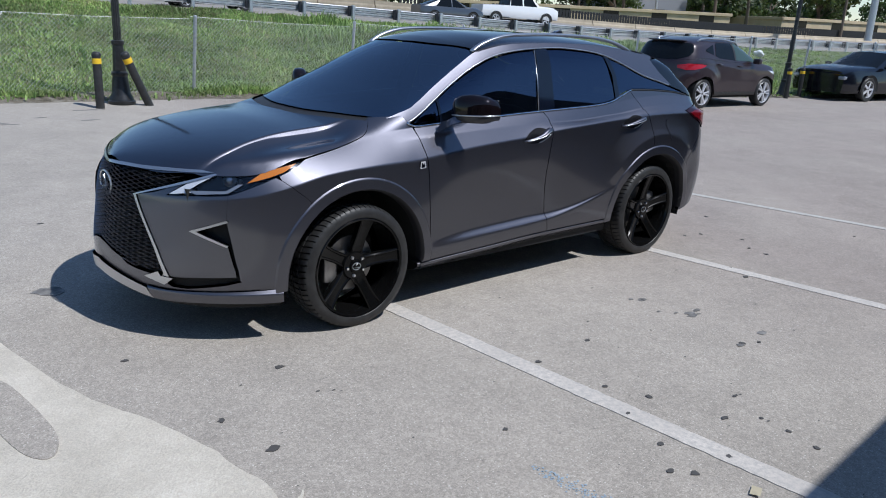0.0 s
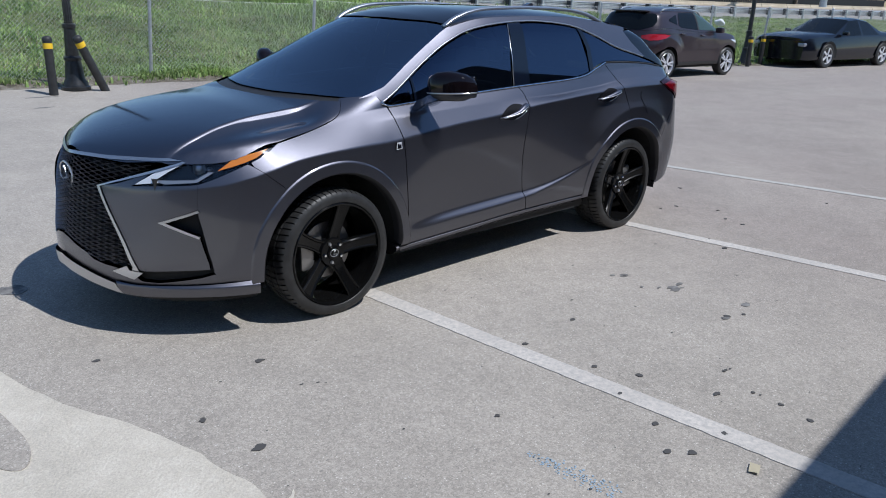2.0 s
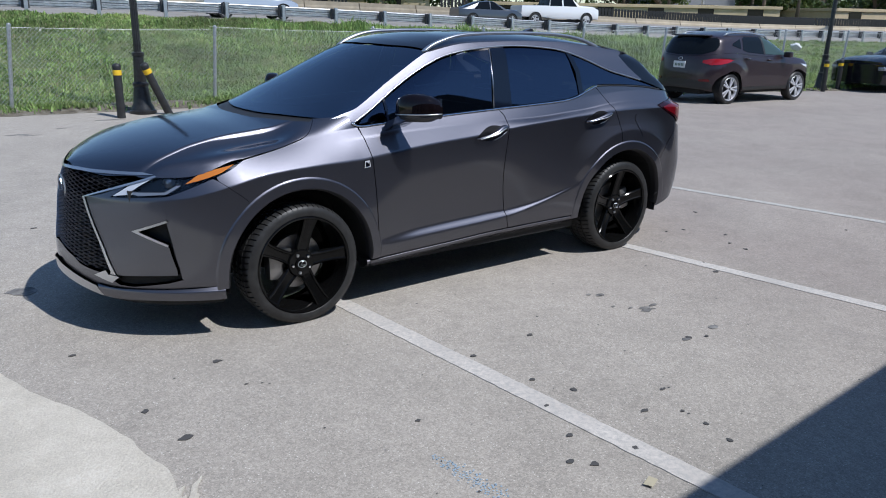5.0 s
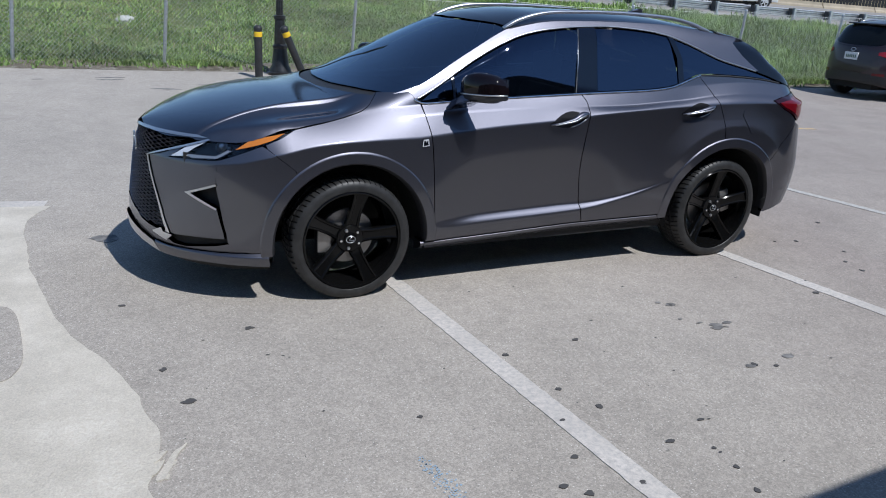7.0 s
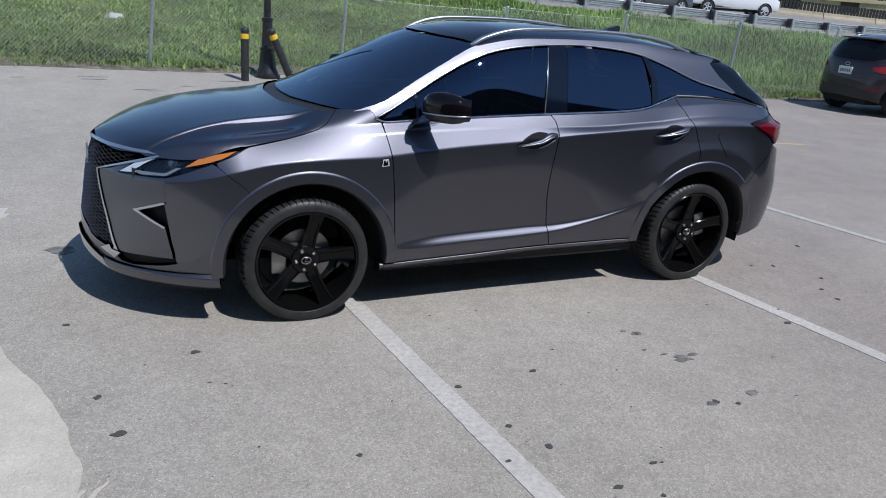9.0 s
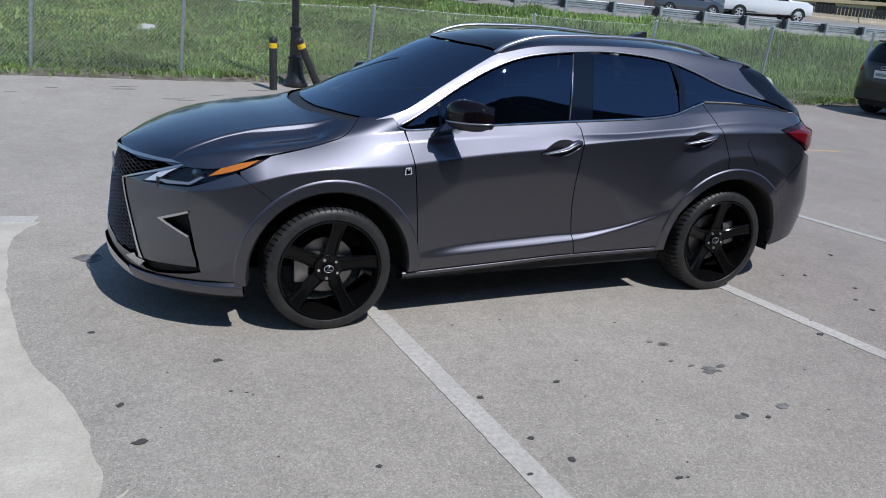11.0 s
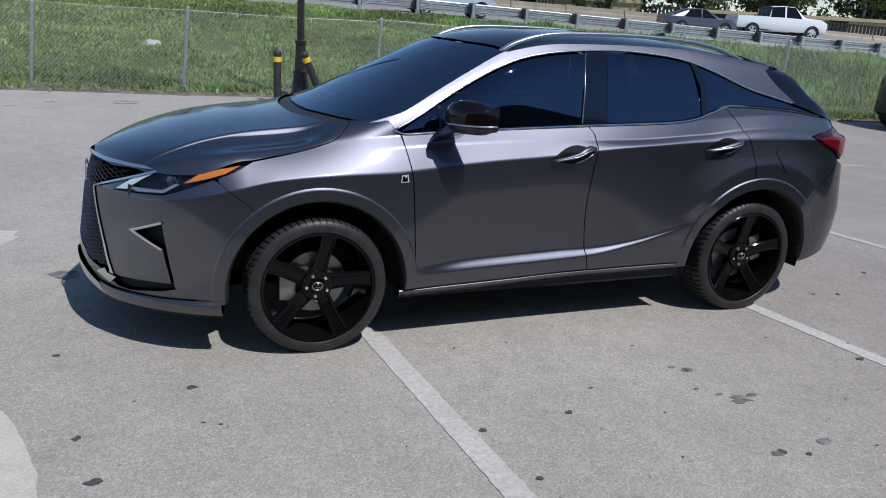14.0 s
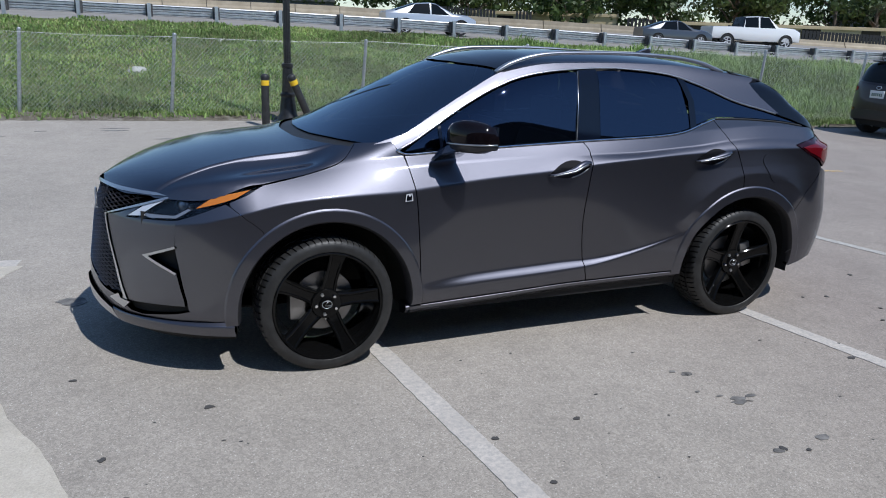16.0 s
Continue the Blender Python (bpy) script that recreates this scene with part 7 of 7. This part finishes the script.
def stone(x, y, z, r, label):
    bm = bmesh.new()
    bmesh.ops.create_icosphere(bm, subdivisions=3, radius=1)
    for v in bm.verts:
        k = 1 + 0.35 * noise.noise(v.co * 1.7 + Vector((x, y, 0)))
        v.co = Vector((v.co.x * r * 1.3 * k, v.co.y * r * k, v.co.z * r * 0.7 * k))
    ob = part("pale_stone", bm, rock_pale, None, "", True)
    ob.matrix_world = pose(x, y, z)
    tagged(ob, label, "stone", "stones on the bank")


stone(-1.81, 13.2, berm(-1.81, (13.2 - fence_y(-1.81)) / (rail_y(-1.81) - fence_y(-1.81)))[1] + 0.10, 0.14, "pale lump of broken concrete in the grass")
stone(-3.4, 15.8, berm(-3.4, 0.46)[1] + 0.2, 0.13, "small pale stone in the grass")
stone(0.4, 16.6, berm(0.4, 0.56)[1] + 0.2, 0.13, "small pale stone in the grass")
stone(12.0, 9.6, 0.35, 0.16, "pale broken concrete slab in the grass")
bm = bmesh.new()
bmesh.ops.create_icosphere(bm, subdivisions=3, radius=0.15)
for v in bm.verts:
    v.co *= 1 + 0.5 * noise.noise(v.co * 9)
    v.co.z *= 0.7
ob = part("plastic_bag", bm, white_sheet, None, "", True)
ob.matrix_world = pose(20.1, 8.3, 1.16)
tagged(ob, "crumpled white plastic bag caught in the grass", "litter")


# ---- trees, palms and poles beyond the highway ----
def tree(x, y, h, r, seed, label="leafy dark green tree beyond the highway"):
    rng = random.Random(seed)
    ob = thing("tree", pose(x, y, 1.9), label, "tree", "trees beyond the highway")
    bm = bmesh.new()
    tube(bm, [(0, 0, -0.3), (0.1, 0, h * 0.2), (0.0, 0.1, h * 0.45), (0.1, 0.0, h * 0.75)], [0.28, 0.22, 0.17, 0.06], 8)
    tips = []
    for k in range(9):
        a, z0 = rng.uniform(0, 6.28), h * rng.uniform(0.06, 0.5)
        tip = (math.cos(a) * r * rng.uniform(0.5, 0.9), math.sin(a) * r * rng.uniform(0.5, 0.9), z0 + h * rng.uniform(0.12, 0.35))
        tube(bm, [(0, 0, z0), (tip[0] * 0.5, tip[1] * 0.5, z0 + (tip[2] - z0) * 0.65), tip], [0.10, 0.07, 0.03], 6)
        tips.append(Vector(tip))
    tips.append(Vector((0, 0, h * 0.85)))
    part("trunk", bm, bark, ob, "", True)
    verts, faces = [], []
    for _ in range(150):
        c = rng.choice(tips) + Vector((rng.gauss(0, r * 0.26), rng.gauss(0, r * 0.26), rng.gauss(0, h * 0.09)))
        c.z = max(c.z, h * 0.03)
        cr = r * rng.uniform(0.14, 0.26)
        for _ in range(22):
            d = Vector((rng.gauss(0, 1), rng.gauss(0, 1), rng.gauss(0, 0.8))).normalized()
            p = c + d * cr * rng.uniform(0.5, 1.0)
            s = rng.uniform(0.14, 0.30)
            t = d.cross(Vector((rng.gauss(0, 1), rng.gauss(0, 1), rng.gauss(0, 1)))).normalized()
            b2 = (d + Vector((0, 0, rng.uniform(-0.6, 0.6)))).cross(t).normalized()
            b = len(verts)
            verts += [tuple(p - t * s), tuple(p + b2 * s * 0.6), tuple(p + t * s), tuple(p - b2 * s * 0.6)]
            faces.append((b, b + 1, b + 2, b + 3))
    mesh_part("crown", verts, faces, tree_green, ob, "uneven leafy crown")


def palm(x, y, h, seed):
    rng = random.Random(seed)
    ob = thing("palm_tree", pose(x, y, 1.9), "tall palm with drooping green fronds", "palm", "palms beyond the highway")
    bm = bmesh.new()
    tube(bm, [(0, 0, -0.3), (0.1, 0, h * 0.5), (0.0, 0.0, h)], [0.22, 0.16, 0.13], 8)
    part("trunk", bm, bark, ob, "", True)
    for k in range(20):
        a, up = 2 * math.pi * k / 20 + rng.uniform(-0.2, 0.2), rng.uniform(-0.35, 0.95)
        verts, faces = [], []
        L = rng.uniform(1.6, 2.3)
        spine = []
        for i in range(9):
            t = i / 8
            spine.append(Vector((math.cos(a) * L * t * (1 - 0.12 * t), math.sin(a) * L * t * (1 - 0.12 * t), h + L * (up * t - (0.75 + 0.3 * up) * t * t))))
        side = Vector((-math.sin(a), math.cos(a), 0))
        for i in range(8):
            for s in (1, -1):
                for q in (0.0, 0.5):
                    p = spine[i].lerp(spine[i + 1], q)
                    n = spine[i].lerp(spine[i + 1], min(1, q + 0.3))
                    wl = 0.55 * math.sin(math.pi * (0.12 + 0.8 * (i + q) / 8))
                    e = p + side * s * wl + Vector((math.cos(a) * 0.2, math.sin(a) * 0.2, -0.22 * wl - 0.05))
                    b = len(verts)
                    verts += [tuple(p), tuple(n), tuple(e)]
                    faces.append((b, b + 1, b + 2))
        mesh_part("frond", verts, faces, palm_green, ob)


def utility_pole(x, y, h, r, material, label):
    ob = thing("utility_pole", pose(x, y, 1.8), label, "pole", "poles beyond the highway")
    bm = bmesh.new()
    lathe(bm, [(r * 1.2, -0.2), (r * 1.1, 0.3), (r, h * 0.5), (r * 0.8, h)], 12)
    part("shaft", bm, material, ob, "", 40)
    bm = bmesh.new()
    box(bm, (-1.1, -0.06, h - 0.7), (1.1, 0.06, h - 0.56), 0.01)
    part("cross_arm", bm, material, ob)


for k, (x, y, h, r) in enumerate([(34, 72, 9.5, 4.2), (42, 67, 8.5, 4.0), (49, 62, 9.0, 4.2), (55, 57, 8.0, 3.6), (60, 58, 9.0, 4.0), (27, 76, 8.0, 3.6), (66, 50, 6.5, 3.0), (20, 82, 7.0, 3.4), (50, 70, 10, 4.4),
                                  (84, 52, 5.0, 3.0), (92, 46, 5.5, 3.2), (100, 44, 4.6, 3.0), (78, 44, 5.6, 2.8), (112, 40, 5.0, 3.4), (120, 34, 5.5, 3.4), (88, 38, 6.4, 3.2), (132, 36, 5.5, 4.0), (98, 60, 5.5, 4.0), (108, 56, 5.2, 4.0), (30, 66, 7, 3.6), (38, 61, 6.5, 3.4), (45, 56, 6.5, 3.4), (15, 88, 8, 4.2), (8, 96, 9, 4.5), (0, 100, 9, 4.8), (-8, 104, 9, 4.8), (-18, 108, 9, 5), (72, 60, 7, 3.6), (64, 64, 8, 4)]):
    tree(x, y, h, r, 100 + k)
for k, (x, y, h) in enumerate([(63, 46.5, 3.6), (71, 41, 4.6), (74, 39, 4.2), (80, 48, 4.4)]):
    palm(x, y, h, 300 + k)
utility_pole(68, 46, 11, 0.13, galvanised, "slim grey metal street pole")
utility_pole(76, 30, 11, 0.12, bark, "weathered brown wooden utility pole")
utility_pole(70, 25, 12, 0.28, galvanised, "thick grey concrete pole")
